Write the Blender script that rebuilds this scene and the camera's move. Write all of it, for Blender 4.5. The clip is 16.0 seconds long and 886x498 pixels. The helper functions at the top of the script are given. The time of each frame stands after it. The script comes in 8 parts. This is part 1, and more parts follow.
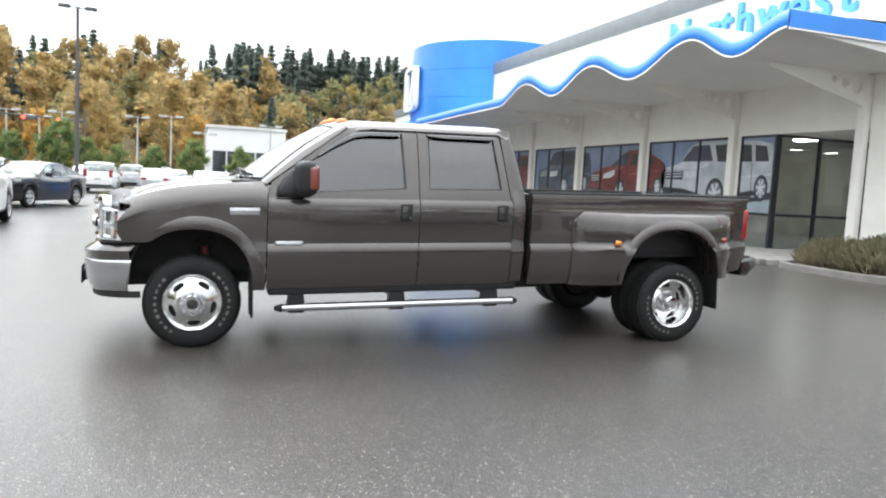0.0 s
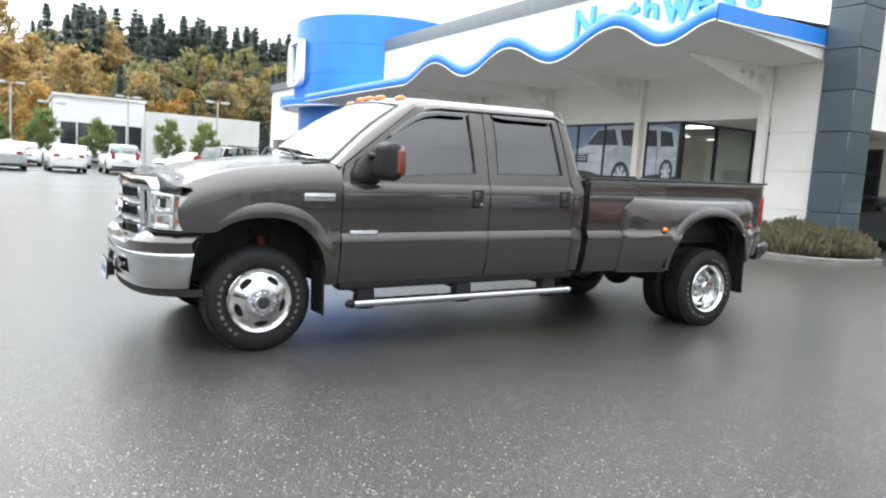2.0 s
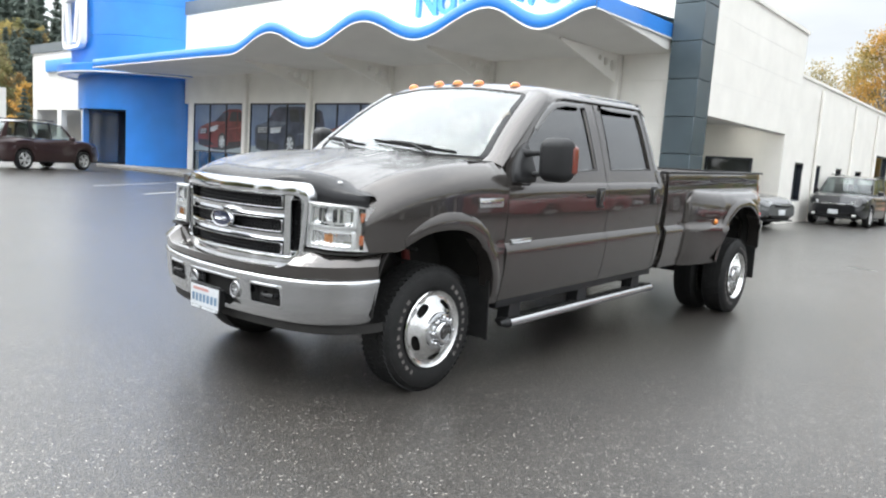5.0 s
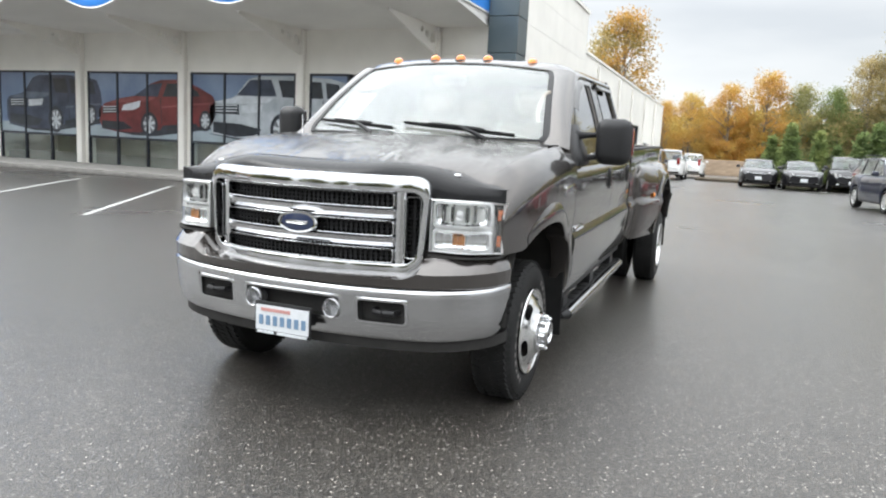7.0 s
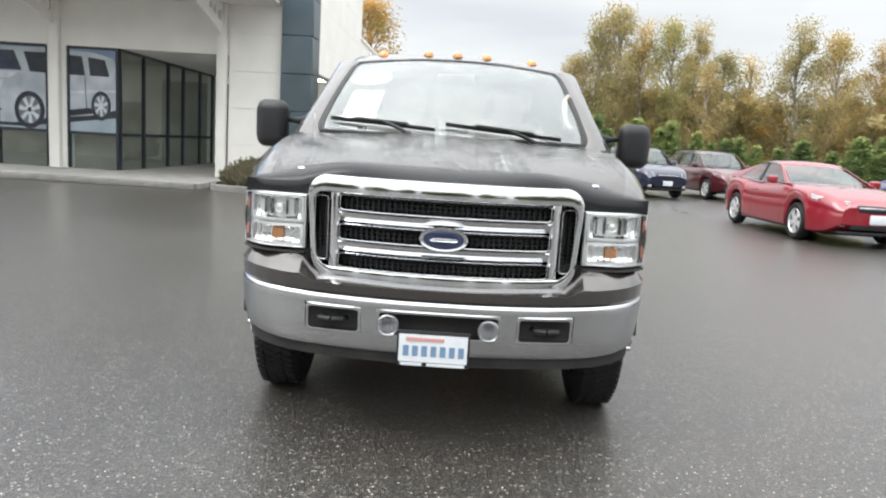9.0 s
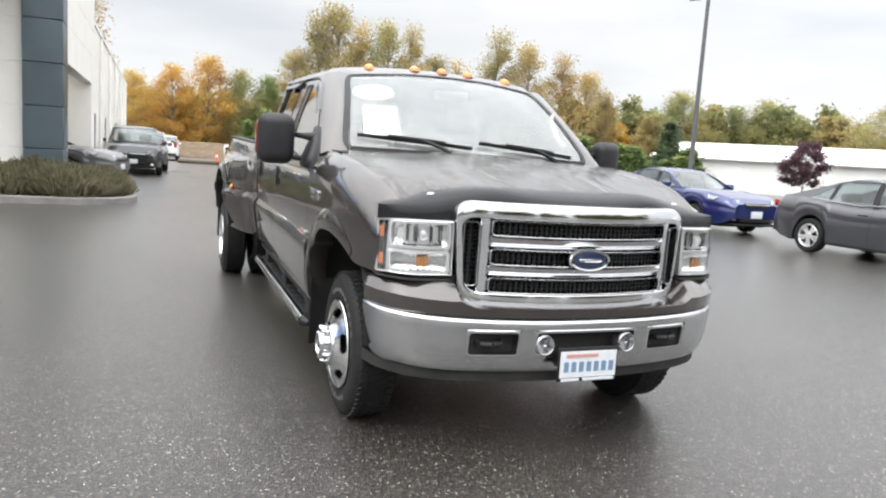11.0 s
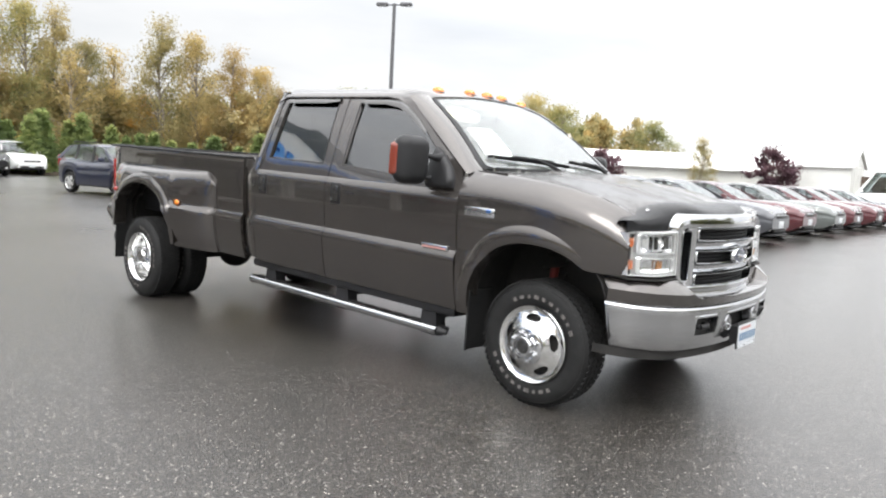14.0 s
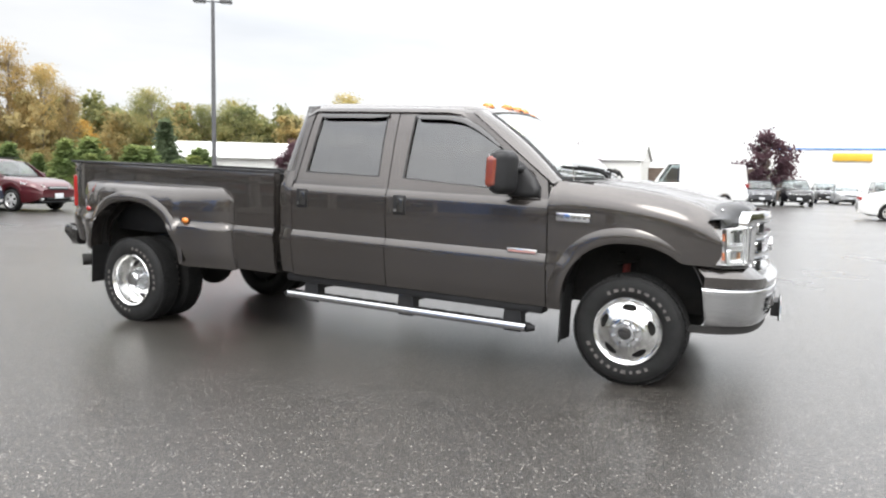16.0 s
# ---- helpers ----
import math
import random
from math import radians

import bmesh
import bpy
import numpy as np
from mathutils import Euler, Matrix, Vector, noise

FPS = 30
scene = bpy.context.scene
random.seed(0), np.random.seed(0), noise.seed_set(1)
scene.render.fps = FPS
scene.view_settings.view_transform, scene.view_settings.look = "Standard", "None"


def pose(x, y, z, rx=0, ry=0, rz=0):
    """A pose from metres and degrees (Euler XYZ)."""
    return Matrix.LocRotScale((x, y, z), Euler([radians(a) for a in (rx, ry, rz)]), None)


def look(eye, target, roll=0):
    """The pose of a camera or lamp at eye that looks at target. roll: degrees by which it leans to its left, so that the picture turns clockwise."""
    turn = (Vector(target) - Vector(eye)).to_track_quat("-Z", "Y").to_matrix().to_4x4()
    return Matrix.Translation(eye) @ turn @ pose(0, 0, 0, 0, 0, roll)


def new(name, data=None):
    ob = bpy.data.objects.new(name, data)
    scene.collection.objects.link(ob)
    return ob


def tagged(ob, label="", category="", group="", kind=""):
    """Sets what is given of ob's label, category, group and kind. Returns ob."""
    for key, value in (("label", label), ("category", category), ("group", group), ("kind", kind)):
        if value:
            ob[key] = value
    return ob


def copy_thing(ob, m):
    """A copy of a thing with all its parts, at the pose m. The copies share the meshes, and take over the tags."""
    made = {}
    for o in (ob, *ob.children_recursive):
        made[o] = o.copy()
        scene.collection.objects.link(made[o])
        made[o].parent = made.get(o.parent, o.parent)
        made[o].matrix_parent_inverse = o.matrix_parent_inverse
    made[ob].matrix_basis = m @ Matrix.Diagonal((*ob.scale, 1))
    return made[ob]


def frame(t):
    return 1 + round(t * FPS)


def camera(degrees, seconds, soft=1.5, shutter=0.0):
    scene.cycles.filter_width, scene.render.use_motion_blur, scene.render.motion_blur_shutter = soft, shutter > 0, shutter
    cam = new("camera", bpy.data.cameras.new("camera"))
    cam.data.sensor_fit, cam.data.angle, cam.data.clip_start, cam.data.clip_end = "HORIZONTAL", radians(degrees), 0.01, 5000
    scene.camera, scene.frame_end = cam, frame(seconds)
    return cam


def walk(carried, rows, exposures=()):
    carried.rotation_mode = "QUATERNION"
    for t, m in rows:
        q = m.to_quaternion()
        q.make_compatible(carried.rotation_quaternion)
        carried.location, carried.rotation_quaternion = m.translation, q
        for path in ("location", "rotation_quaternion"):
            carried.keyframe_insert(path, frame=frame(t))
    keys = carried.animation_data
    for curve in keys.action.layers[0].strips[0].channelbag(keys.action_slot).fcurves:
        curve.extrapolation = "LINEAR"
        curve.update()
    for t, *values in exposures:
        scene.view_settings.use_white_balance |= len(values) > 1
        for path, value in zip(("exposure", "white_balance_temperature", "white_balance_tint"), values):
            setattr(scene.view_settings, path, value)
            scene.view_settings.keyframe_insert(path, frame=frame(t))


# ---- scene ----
cam = camera(63.5, 16.0, 2.15)
PATH = [
    (0, (0.021, -6.815, 1.393), (0.68, -4.936, 1.214), 3.0),
    (0.5, (-0.345, -6.584, 1.387), (0.438, -4.755, 1.189), 3.1),
    (1, (-0.752, -6.36, 1.376), (0.109, -4.563, 1.197), 2.1),
    (1.5, (-1.066, -6.07, 1.354), (-0.113, -4.322, 1.159), 1.7),
    (2, (-1.402, -5.76, 1.339), (-0.386, -4.051, 1.124), 3.8),
    (2.5, (-1.729, -5.473, 1.347), (-0.595, -3.841, 1.124), 4.1),
    (3, (-2.005, -5.124, 1.349), (-0.773, -3.561, 1.151), 3.9),
    (3.5, (-2.328, -4.804, 1.342), (-0.981, -3.34, 1.148), 2.9),
    (4, (-2.588, -4.438, 1.324), (-1.165, -3.049, 1.112), 2.0),
    (4.2, (-2.678, -4.28, 1.345), (-1.259, -2.888, 1.126), 2.2),
    (6.3, (-3.434, -2.452, 1.301), (-1.685, -1.52, 1.03), 3.4),
    (6.5, (-3.483, -2.292, 1.3), (-1.706, -1.417, 1.024), 2.2),
    (7, (-3.578, -1.854, 1.311), (-1.741, -1.115, 1.026), 2.9),
    (7.5, (-3.672, -1.4, 1.325), (-1.78, -0.815, 1.041), 2.6),
    (8, (-3.704, -0.947, 1.326), (-1.768, -0.538, 1.034), 1.9),
    (8.5, (-3.764, -0.478, 1.333), (-1.792, -0.287, 1.061), 3.3),
    (8.7, (-3.763, -0.296, 1.329), (-1.786, -0.174, 1.052), 3.4),
    (10.8, (-3.536, 1.607, 1.346), (-1.673, 0.932, 1.073), 4.3),
    (11, (-3.473, 1.804, 1.344), (-1.636, 1.056, 1.091), 3.7),
    (11.5, (-3.278, 2.254, 1.343), (-1.49, 1.398, 1.08), 2.2),
    (12, (-3.085, 2.708, 1.357), (-1.366, 1.712, 1.123), 3.5),
    (12.5, (-2.982, 3.197, 1.366), (-1.338, 2.082, 1.133), 2.6),
    (13, (-2.737, 3.59, 1.361), (-1.211, 2.323, 1.107), 3.1),
    (13.5, (-2.506, 3.98, 1.347), (-1.1, 2.575, 1.128), 3.7),
    (14, (-2.233, 4.33, 1.331), (-0.925, 2.832, 1.116), 3.0),
    (14.5, (-1.895, 4.647, 1.341), (-0.707, 3.057, 1.095), 3.2),
    (15, (-1.578, 5.029, 1.362), (-0.517, 3.351, 1.117), 1.7),
    (15.5, (-1.202, 5.329, 1.365), (-0.268, 3.577, 1.124), 0.7),
    (16, (-0.886, 5.641, 1.347), (-0.022, 3.848, 1.149), 1.3),
]
walk(cam, [(t, look(eye, aim, roll)) for t, eye, aim, roll in PATH], [(0, 0.80, 6300, 8), (3, 0.80, 6180, 8), (4.2, 0.80, 6250, 8), (7, 0.80, 6350, 8), (8.7, 0.80, 6400, 8), (11, 0.80, 6450, 10), (13.5, 0.80, 6500, 10), (16, 0.80, 6500, 10)])

# ---- light ----
def build_world():
    w = bpy.data.worlds.new("overcast")
    scene.world = w
    w.use_nodes = True
    nt = w.node_tree
    nt.nodes.clear()
    N = nt.nodes.new
    out, bg = N("ShaderNodeOutputWorld"), N("ShaderNodeBackground")
    sky = N("ShaderNodeTexSky")
    sky.sky_type, sky.sun_disc = "NISHITA", False
    sky.sun_elevation, sky.sun_rotation = radians(48), radians(340)
    tc, mp, n1, ramp, mix, sc = N("ShaderNodeTexCoord"), N("ShaderNodeMapping"), N("ShaderNodeTexNoise"), N("ShaderNodeValToRGB"), N("ShaderNodeMix"), N("ShaderNodeVectorMath")
    mp.inputs["Scale"].default_value = (1.0, 1.0, 4.2)
    n1.inputs["Scale"].default_value, n1.inputs["Detail"].default_value, n1.inputs["Roughness"].default_value = 2.1, 6, 0.5
    ramp.color_ramp.elements[0].position, ramp.color_ramp.elements[0].color = 0.36, (0.79, 0.81, 0.84, 1)
    ramp.color_ramp.elements[1].position, ramp.color_ramp.elements[1].color = 0.62, (1.0, 1.0, 1.0, 1)
    sc.operation = "SCALE"
    sc.inputs["Scale"].default_value = 0.10
    mix.data_type = "RGBA"
    mix.inputs["Factor"].default_value = 0.93
    L = nt.links.new
    sep = N("ShaderNodeSeparateXYZ")
    L(tc.outputs["Generated"], sep.inputs["Vector"])
    L(tc.outputs["Generated"], mp.inputs["Vector"])
    L(mp.outputs["Vector"], n1.inputs["Vector"])
    L(n1.outputs["Fac"], ramp.inputs["Fac"])
    L(sky.outputs["Color"], sc.inputs[0])
    L(sc.outputs["Vector"], mix.inputs["A"])
    # an overcast sky: three times as bright overhead as at the horizon, brightest on the sun's side
    up, side, mul, tint = N("ShaderNodeMapRange"), N("ShaderNodeMapRange"), N("ShaderNodeMath"), N("ShaderNodeVectorMath")
    for k, v in (("From Min", 0.18), ("From Max", 0.95), ("To Min", HORIZON), ("To Max", ZENITH)):
        up.inputs[k].default_value = v
    for k, v in (("From Min", 0.0), ("From Max", 0.95), ("To Min", 1.0), ("To Max", 0.56)):
        side.inputs[k].default_value = v
    L(sep.outputs["Z"], up.inputs["Value"])
    L(sep.outputs["X"], side.inputs["Value"])
    mul.operation = "MULTIPLY"
    L(up.outputs["Result"], mul.inputs[0])
    L(side.outputs["Result"], mul.inputs[1])
    tint.operation = "SCALE"
    L(ramp.outputs["Color"], tint.inputs[0])
    sunny, mul2 = N("ShaderNodeMapRange"), N("ShaderNodeMath")
    for k, v in (("From Min", -0.6), ("From Max", 0.6), ("To Min", 1.0), ("To Max", 1.30)):
        sunny.inputs[k].default_value = v
    mul2.operation = "MULTIPLY"
    L(sep.outputs["Y"], sunny.inputs["Value"])
    L(mul.outputs[0], mul2.inputs[0])
    L(sunny.outputs["Result"], mul2.inputs[1])
    L(mul2.outputs[0], tint.inputs["Scale"])
    L(tint.outputs["Vector"], mix.inputs["B"])
    L(mix.outputs["Result"], bg.inputs["Color"])
    L(bg.outputs["Background"], out.inputs["Surface"])
    bg.inputs["Strength"].default_value = SKY


HORIZON, ZENITH = 0.92, 2.8
SKY = 1.0
build_world()
sun_data = bpy.data.lights.new("sun", "SUN")
sun_data.energy, sun_data.angle, sun_data.color = 0.8, radians(25), (1.0, 0.97, 0.92)
new("sun", sun_data).matrix_world = look((-15, 40, 48), (0, 0, 0))


# ---- materials ----
def mat(name, col, rough=0.5, metal=0.0, var=0.12, scale=3.0, bump=0.0, bscale=80.0, coat=0.0, col2=None, rvar=0.0, spec=0.5, trans=0.0, emit=0.0, rand=0.0):
    m = bpy.data.materials.new(name)
    m.use_nodes = True
    nt = m.node_tree
    b = nt.nodes["Principled BSDF"]
    N, L = nt.nodes.new, nt.links.new
    tc, n1, n2 = N("ShaderNodeTexCoord"), N("ShaderNodeTexNoise"), N("ShaderNodeTexNoise")
    n1.inputs["Scale"].default_value, n1.inputs["Detail"].default_value = scale, 5
    n2.inputs["Scale"].default_value, n2.inputs["Detail"].default_value = bscale, 3
    add = N("ShaderNodeMath")
    add.operation = "MULTIPLY_ADD"
    L(tc.outputs["Object"], n1.inputs["Vector"])
    L(tc.outputs["Object"], n2.inputs["Vector"])
    L(n2.outputs["Fac"], add.inputs[0])
    add.inputs[1].default_value = 0.4
    L(n1.outputs["Fac"], add.inputs[2])
    ramp = N("ShaderNodeValToRGB")
    c2 = col2 or tuple(min(1, c * (1 + var)) for c in col)
    c1 = col if col2 else tuple(c * (1 - var) for c in col)
    ramp.color_ramp.elements[0].position, ramp.color_ramp.elements[0].color = 0.48, (*c1, 1)
    ramp.color_ramp.elements[1].position, ramp.color_ramp.elements[1].color = 0.92, (*c2, 1)
    L(add.outputs[0], ramp.inputs["Fac"])
    last = ramp.outputs["Color"]
    if rand:
        oi, hsv, mr = N("ShaderNodeObjectInfo"), N("ShaderNodeHueSaturation"), N("ShaderNodeMapRange")
        mr.inputs["To Min"].default_value, mr.inputs["To Max"].default_value = 1 - rand, 1 + rand
        L(oi.outputs["Random"], mr.inputs["Value"])
        L(mr.outputs["Result"], hsv.inputs["Value"])
        L(last, hsv.inputs["Color"])
        last = hsv.outputs["Color"]
    L(last, b.inputs["Base Color"])
    b.inputs["Metallic"].default_value, b.inputs["Coat Weight"].default_value, b.inputs["Coat Roughness"].default_value = metal, coat, 0.03
    b.inputs["Specular IOR Level"].default_value, b.inputs["Transmission Weight"].default_value = spec, trans
    b.inputs["Roughness"].default_value = rough
    if rvar:
        mr = N("ShaderNodeMapRange")
        mr.inputs["From Min"].default_value, mr.inputs["From Max"].default_value = 0.3, 0.7
        mr.inputs["To Min"].default_value, mr.inputs["To Max"].default_value = max(0.02, rough - rvar), rough + rvar
        L(n1.outputs["Fac"], mr.inputs["Value"])
        L(mr.outputs["Result"], b.inputs["Roughness"])
    if bump:
        bp = N("ShaderNodeBump")
        bp.inputs["Strength"].default_value, bp.inputs["Distance"].default_value = 1.0, bump
        L(n2.outputs["Fac"], bp.inputs["Height"])
        L(bp.outputs["Normal"], b.inputs["Normal"])
    if emit:
        L(last, b.inputs["Emission Color"])
        b.inputs["Emission Strength"].default_value = emit
    return m


def wet_mat(name, col, metal, rough, trans, bead, coat=0.0, coat_rough=0.1):
    """A surface covered with beads and runs of rain."""
    m = mat(name, col, rough, metal=metal, var=0.08, scale=2.0, trans=trans)
    nt = m.node_tree
    b = nt.nodes["Principled BSDF"]
    N, L = nt.nodes.new, nt.links.new
    tc, mp, vo, run, add, bp = N("ShaderNodeTexCoord"), N("ShaderNodeMapping"), N("ShaderNodeTexVoronoi"), N("ShaderNodeTexNoise"), N("ShaderNodeMath"), N("ShaderNodeBump")
    L(tc.outputs["Object"], vo.inputs["Vector"])
    L(tc.outputs["Object"], mp.inputs["Vector"])
    mp.inputs["Scale"].default_value = (3.0, 16.0, 4.0)
    L(mp.outputs["Vector"], run.inputs["Vector"])
    vo.feature = "SMOOTH_F1"
    vo.inputs["Scale"].default_value = 120
    run.inputs["Scale"].default_value, run.inputs["Detail"].default_value = 1.4, 4
    add.operation = "MULTIPLY_ADD"
    L(run.outputs["Fac"], add.inputs[0])
    add.inputs[1].default_value = 4.0
    L(vo.outputs["Distance"], add.inputs[2])
    bp.inputs["Strength"].default_value, bp.inputs["Distance"].default_value = 1.0, bead
    L(add.outputs[0], bp.inputs["Height"])
    L(bp.outputs["Normal"], b.inputs["Normal"])
    L(bp.outputs["Normal"], b.inputs["Coat Normal"])
    b.inputs["Coat Weight"].default_value, b.inputs["Coat Roughness"].default_value = coat, coat_rough
    return m


def asphalt_mat():
    m = bpy.data.materials.new("wet_asphalt")
    m.use_nodes = True
    nt = m.node_tree
    b = nt.nodes["Principled BSDF"]
    N, L = nt.nodes.new, nt.links.new
    tc = N("ShaderNodeTexCoord")

    def noise_tex(scale, detail=4):
        n = N("ShaderNodeTexNoise")
        n.inputs["Scale"].default_value, n.inputs["Detail"].default_value = scale, detail
        L(tc.outputs["Object"], n.inputs["Vector"])
        return n

    def ramp_of(src, stops):
        r = N("ShaderNodeValToRGB")
        el = r.color_ramp.elements
        while len(el) < len(stops):
            el.new(0.5)
        for e, (p, c) in zip(el, stops):
            e.position, e.color = p, (c, c, c, 1) if not isinstance(c, tuple) else (*c, 1)
        L(src, r.inputs["Fac"])
        return r.outputs["Color"]

    def mixed(a, c, f, mode="MIX"):
        x = N("ShaderNodeMix")
        x.data_type, x.blend_type = "RGBA", mode
        for sock, v in (("Factor", f), ("A", a), ("B", c)):
            if hasattr(v, "is_output"):
                L(v, x.inputs[sock])
            else:
                x.inputs[sock].default_value = v if sock == "Factor" else (*v, 1)
        return x.outputs["Result"]

    big, mid, fine = noise_tex(0.22), noise_tex(1.6), noise_tex(140, 2)
    stones = N("ShaderNodeTexVoronoi")
    stones.inputs["Scale"].default_value = 112
    L(tc.outputs["Object"], stones.inputs["Vector"])
    sep = N("ShaderNodeSeparateColor")
    L(stones.outputs["Color"], sep.inputs["Color"])
    base = mixed((0.0205, 0.0190, 0.0172), (0.034, 0.0312, 0.0280), ramp_of(big.outputs["Fac"], [(0.35, 0.0), (0.65, 1.0)]))
    base = mixed(base, (0.080, 0.072, 0.063), ramp_of(sep.outputs["Red"], [(0.60, 0.0), (0.80, 0.9)]))
    base = mixed(base, (0.24, 0.228, 0.21), ramp_of(sep.outputs["Green"], [(0.962, 0.0), (0.98, 0.9)]))
    # Sparse pale stone specks, with the sparkle of wet ground painted into their colour.
    chip_glints = N("ShaderNodeTexVoronoi")
    chip_glints.inputs["Scale"].default_value = 78
    L(tc.outputs["Object"], chip_glints.inputs["Vector"])
    sep2 = N("ShaderNodeSeparateColor")
    L(chip_glints.outputs["Color"], sep2.inputs["Color"])
    patchy = N("ShaderNodeMath")
    patchy.operation = "MULTIPLY"
    L(ramp_of(sep2.outputs["Blue"], [(0.972, 0.0), (0.980, 1.0)]), patchy.inputs[0])
    L(ramp_of(chip_glints.outputs["Distance"], [(0.22, 1.0), (0.34, 0.0)]), patchy.inputs[1])
    grain = noise_tex(70, 3)
    base = mixed(base, (0.092, 0.083, 0.073), ramp_of(grain.outputs["Fac"], [(0.58, 0.0), (0.72, 0.45)]))
    base = mixed(base, (0.56, 0.52, 0.465), patchy.outputs[0])
    base = mixed(base, (0.018, 0.018, 0.018), ramp_of(mid.outputs["Fac"], [(0.6, 0.0), (0.75, 0.5)]))
    L(base, b.inputs["Base Color"])
    rough = N("ShaderNodeMapRange")
    rough.inputs["From Min"].default_value, rough.inputs["From Max"].default_value = 0.3, 0.7
    rough.inputs["To Min"].default_value, rough.inputs["To Max"].default_value = 0.265, 0.335
    L(big.outputs["Fac"], rough.inputs["Value"])
    L(rough.outputs["Result"], b.inputs["Roughness"])
    h = N("ShaderNodeMath")
    h.operation = "ADD"
    L(stones.outputs["Distance"], h.inputs[0])
    L(fine.outputs["Fac"], h.inputs[1])
    bp = N("ShaderNodeBump")
    bp.inputs["Strength"].default_value, bp.inputs["Distance"].default_value = 0.70, 0.0032
    h2 = N("ShaderNodeMath")
    h2.operation = "MULTIPLY_ADD"
    L(grain.outputs["Fac"], h2.inputs[0])
    h2.inputs[1].default_value = 1.6
    L(h.outputs[0], h2.inputs[2])
    L(h2.outputs[0], bp.inputs["Height"])
    L(bp.outputs["Normal"], b.inputs["Normal"])
    b.inputs["Specular IOR Level"].default_value = 0.5
    b.inputs["Coat Weight"].default_value, b.inputs["Coat Roughness"].default_value, b.inputs["Coat IOR"].default_value = 0.50, 0.25, 1.33
    return m


M_ASPHALT = asphalt_mat()
M_WHITE = mat("white_render", (0.81, 0.79, 0.74), 0.6, var=0.05, scale=1.2, bump=0.002, bscale=60)
M_FASCIA = mat("white_fascia", (0.84, 0.84, 0.82), 0.45, var=0.03, scale=0.8)
M_SOFFIT = mat("soffit_white", (0.75, 0.74, 0.71), 0.55, var=0.05, scale=0.9)
M_BLUE = mat("blue_metal", (0.035, 0.24, 0.75), 0.3, var=0.08, scale=1.0, coat=0.3)
M_BLUE_SIGN = mat("blue_letter", (0.10, 0.36, 0.85), 0.4, var=0.05)
M_SLATE = mat("slate_panel", (0.060, 0.085, 0.100), 0.4, var=0.12, scale=1.5, coat=0.2, rand=0.08)
M_GREY = mat("grey_trim", (0.17, 0.19, 0.20), 0.45, var=0.08)
M_FRAME = mat("dark_frame", (0.02, 0.025, 0.035), 0.35, var=0.2)
M_CONC = mat("concrete", (0.33, 0.32, 0.30), 0.7, var=0.18, scale=2.5, bump=0.003, bscale=90)
M_KERB = mat("kerb_concrete", (0.18, 0.172, 0.16), 0.75, var=0.2, scale=4, bump=0.004, bscale=70)
M_LINE = mat("line_paint", (0.40, 0.40, 0.39), 0.55, var=0.2, scale=9, bump=0.002)
M_GLASS = mat("window_glass", (0.75, 0.85, 0.85), 0.02, var=0.02, trans=1.0)
M_DARKROOM = mat("showroom_wall", (0.50, 0.48, 0.43), 0.7, var=0.2, scale=1.0)
M_ROOMFLOOR = mat("showroom_floor", (0.50, 0.49, 0.46), 0.3, var=0.15, scale=1.0)
M_LAMP = mat("lamp_face", (1.0, 0.97, 0.9), 0.4, var=0.0, emit=14.0)
M_LAMP_DIM = mat("dim_lamp_face", (1.0, 0.96, 0.88), 0.4, var=0.0, emit=11.0)
M_POLE = mat("dark_pole", (0.085, 0.085, 0.09), 0.45, var=0.15)
M_SOIL = mat("soil", (0.06, 0.045, 0.03), 0.9, var=0.3, scale=12, bump=0.02, bscale=40)


# ---- building blocks ----
CLEAR = ("window_glass", "tinted_glass", "windscreen_glass", "clear_lens", "car_glass")


def finish(bm, name, material, sharp=38):
    bmesh.ops.recalc_face_normals(bm, faces=bm.faces)
    me = bpy.data.meshes.new(name)
    bm.to_mesh(me)
    bm.free()
    me.materials.append(material)
    me.polygons.foreach_set("use_smooth", [True] * len(me.polygons))
    me.set_sharp_from_angle(angle=radians(sharp))
    return me


def part(name, bm, material, parent, label="", sharp=38):
    ob = new(name, finish(bm, name, material, sharp))
    ob.parent = parent
    if material.name in CLEAR:
        ob.visible_shadow = False
    if label:
        tagged(ob, label)
    return ob


def thing(name, label, category, m=None, group="", kind=""):
    ob = new(name)
    ob.empty_display_size = 0.2
    if m is not None:
        ob.matrix_world = m
    return tagged(ob, label, category, group, kind)


def solo(name, bm, material, label, category="", kind="", group="", sharp=38):
    return tagged(new(name, finish(bm, name, material, sharp)), label, category, group, kind)


def box(bm, x0, x1, y0, y1, z0, z1, bev=0.0, seg=2):
    m = Matrix.Translation(((x0 + x1) / 2, (y0 + y1) / 2, (z0 + z1) / 2)) @ Matrix.Diagonal((abs(x1 - x0), abs(y1 - y0), abs(z1 - z0), 1))
    g = bmesh.ops.create_cube(bm, size=1.0, matrix=m)
    if bev:
        es = list({e for v in g["verts"] for e in v.link_edges})
        bmesh.ops.bevel(bm, geom=es, offset=bev, segments=seg, affect="EDGES", profile=0.5)
    return bm


def boxed(*a, **k):
    return box(bmesh.new(), *a, **k)


def rod(bm, p, q, r0, r1=None, n=12, cap=True):
    p, q = Vector(p), Vector(q)
    d = q - p
    m = Matrix.Translation((p + q) / 2) @ d.to_track_quat("Z", "Y").to_matrix().to_4x4()
    bmesh.ops.create_cone(bm, cap_ends=cap, segments=n, radius1=r0, radius2=r0 if r1 is None else r1, depth=d.length, matrix=m)
    return bm


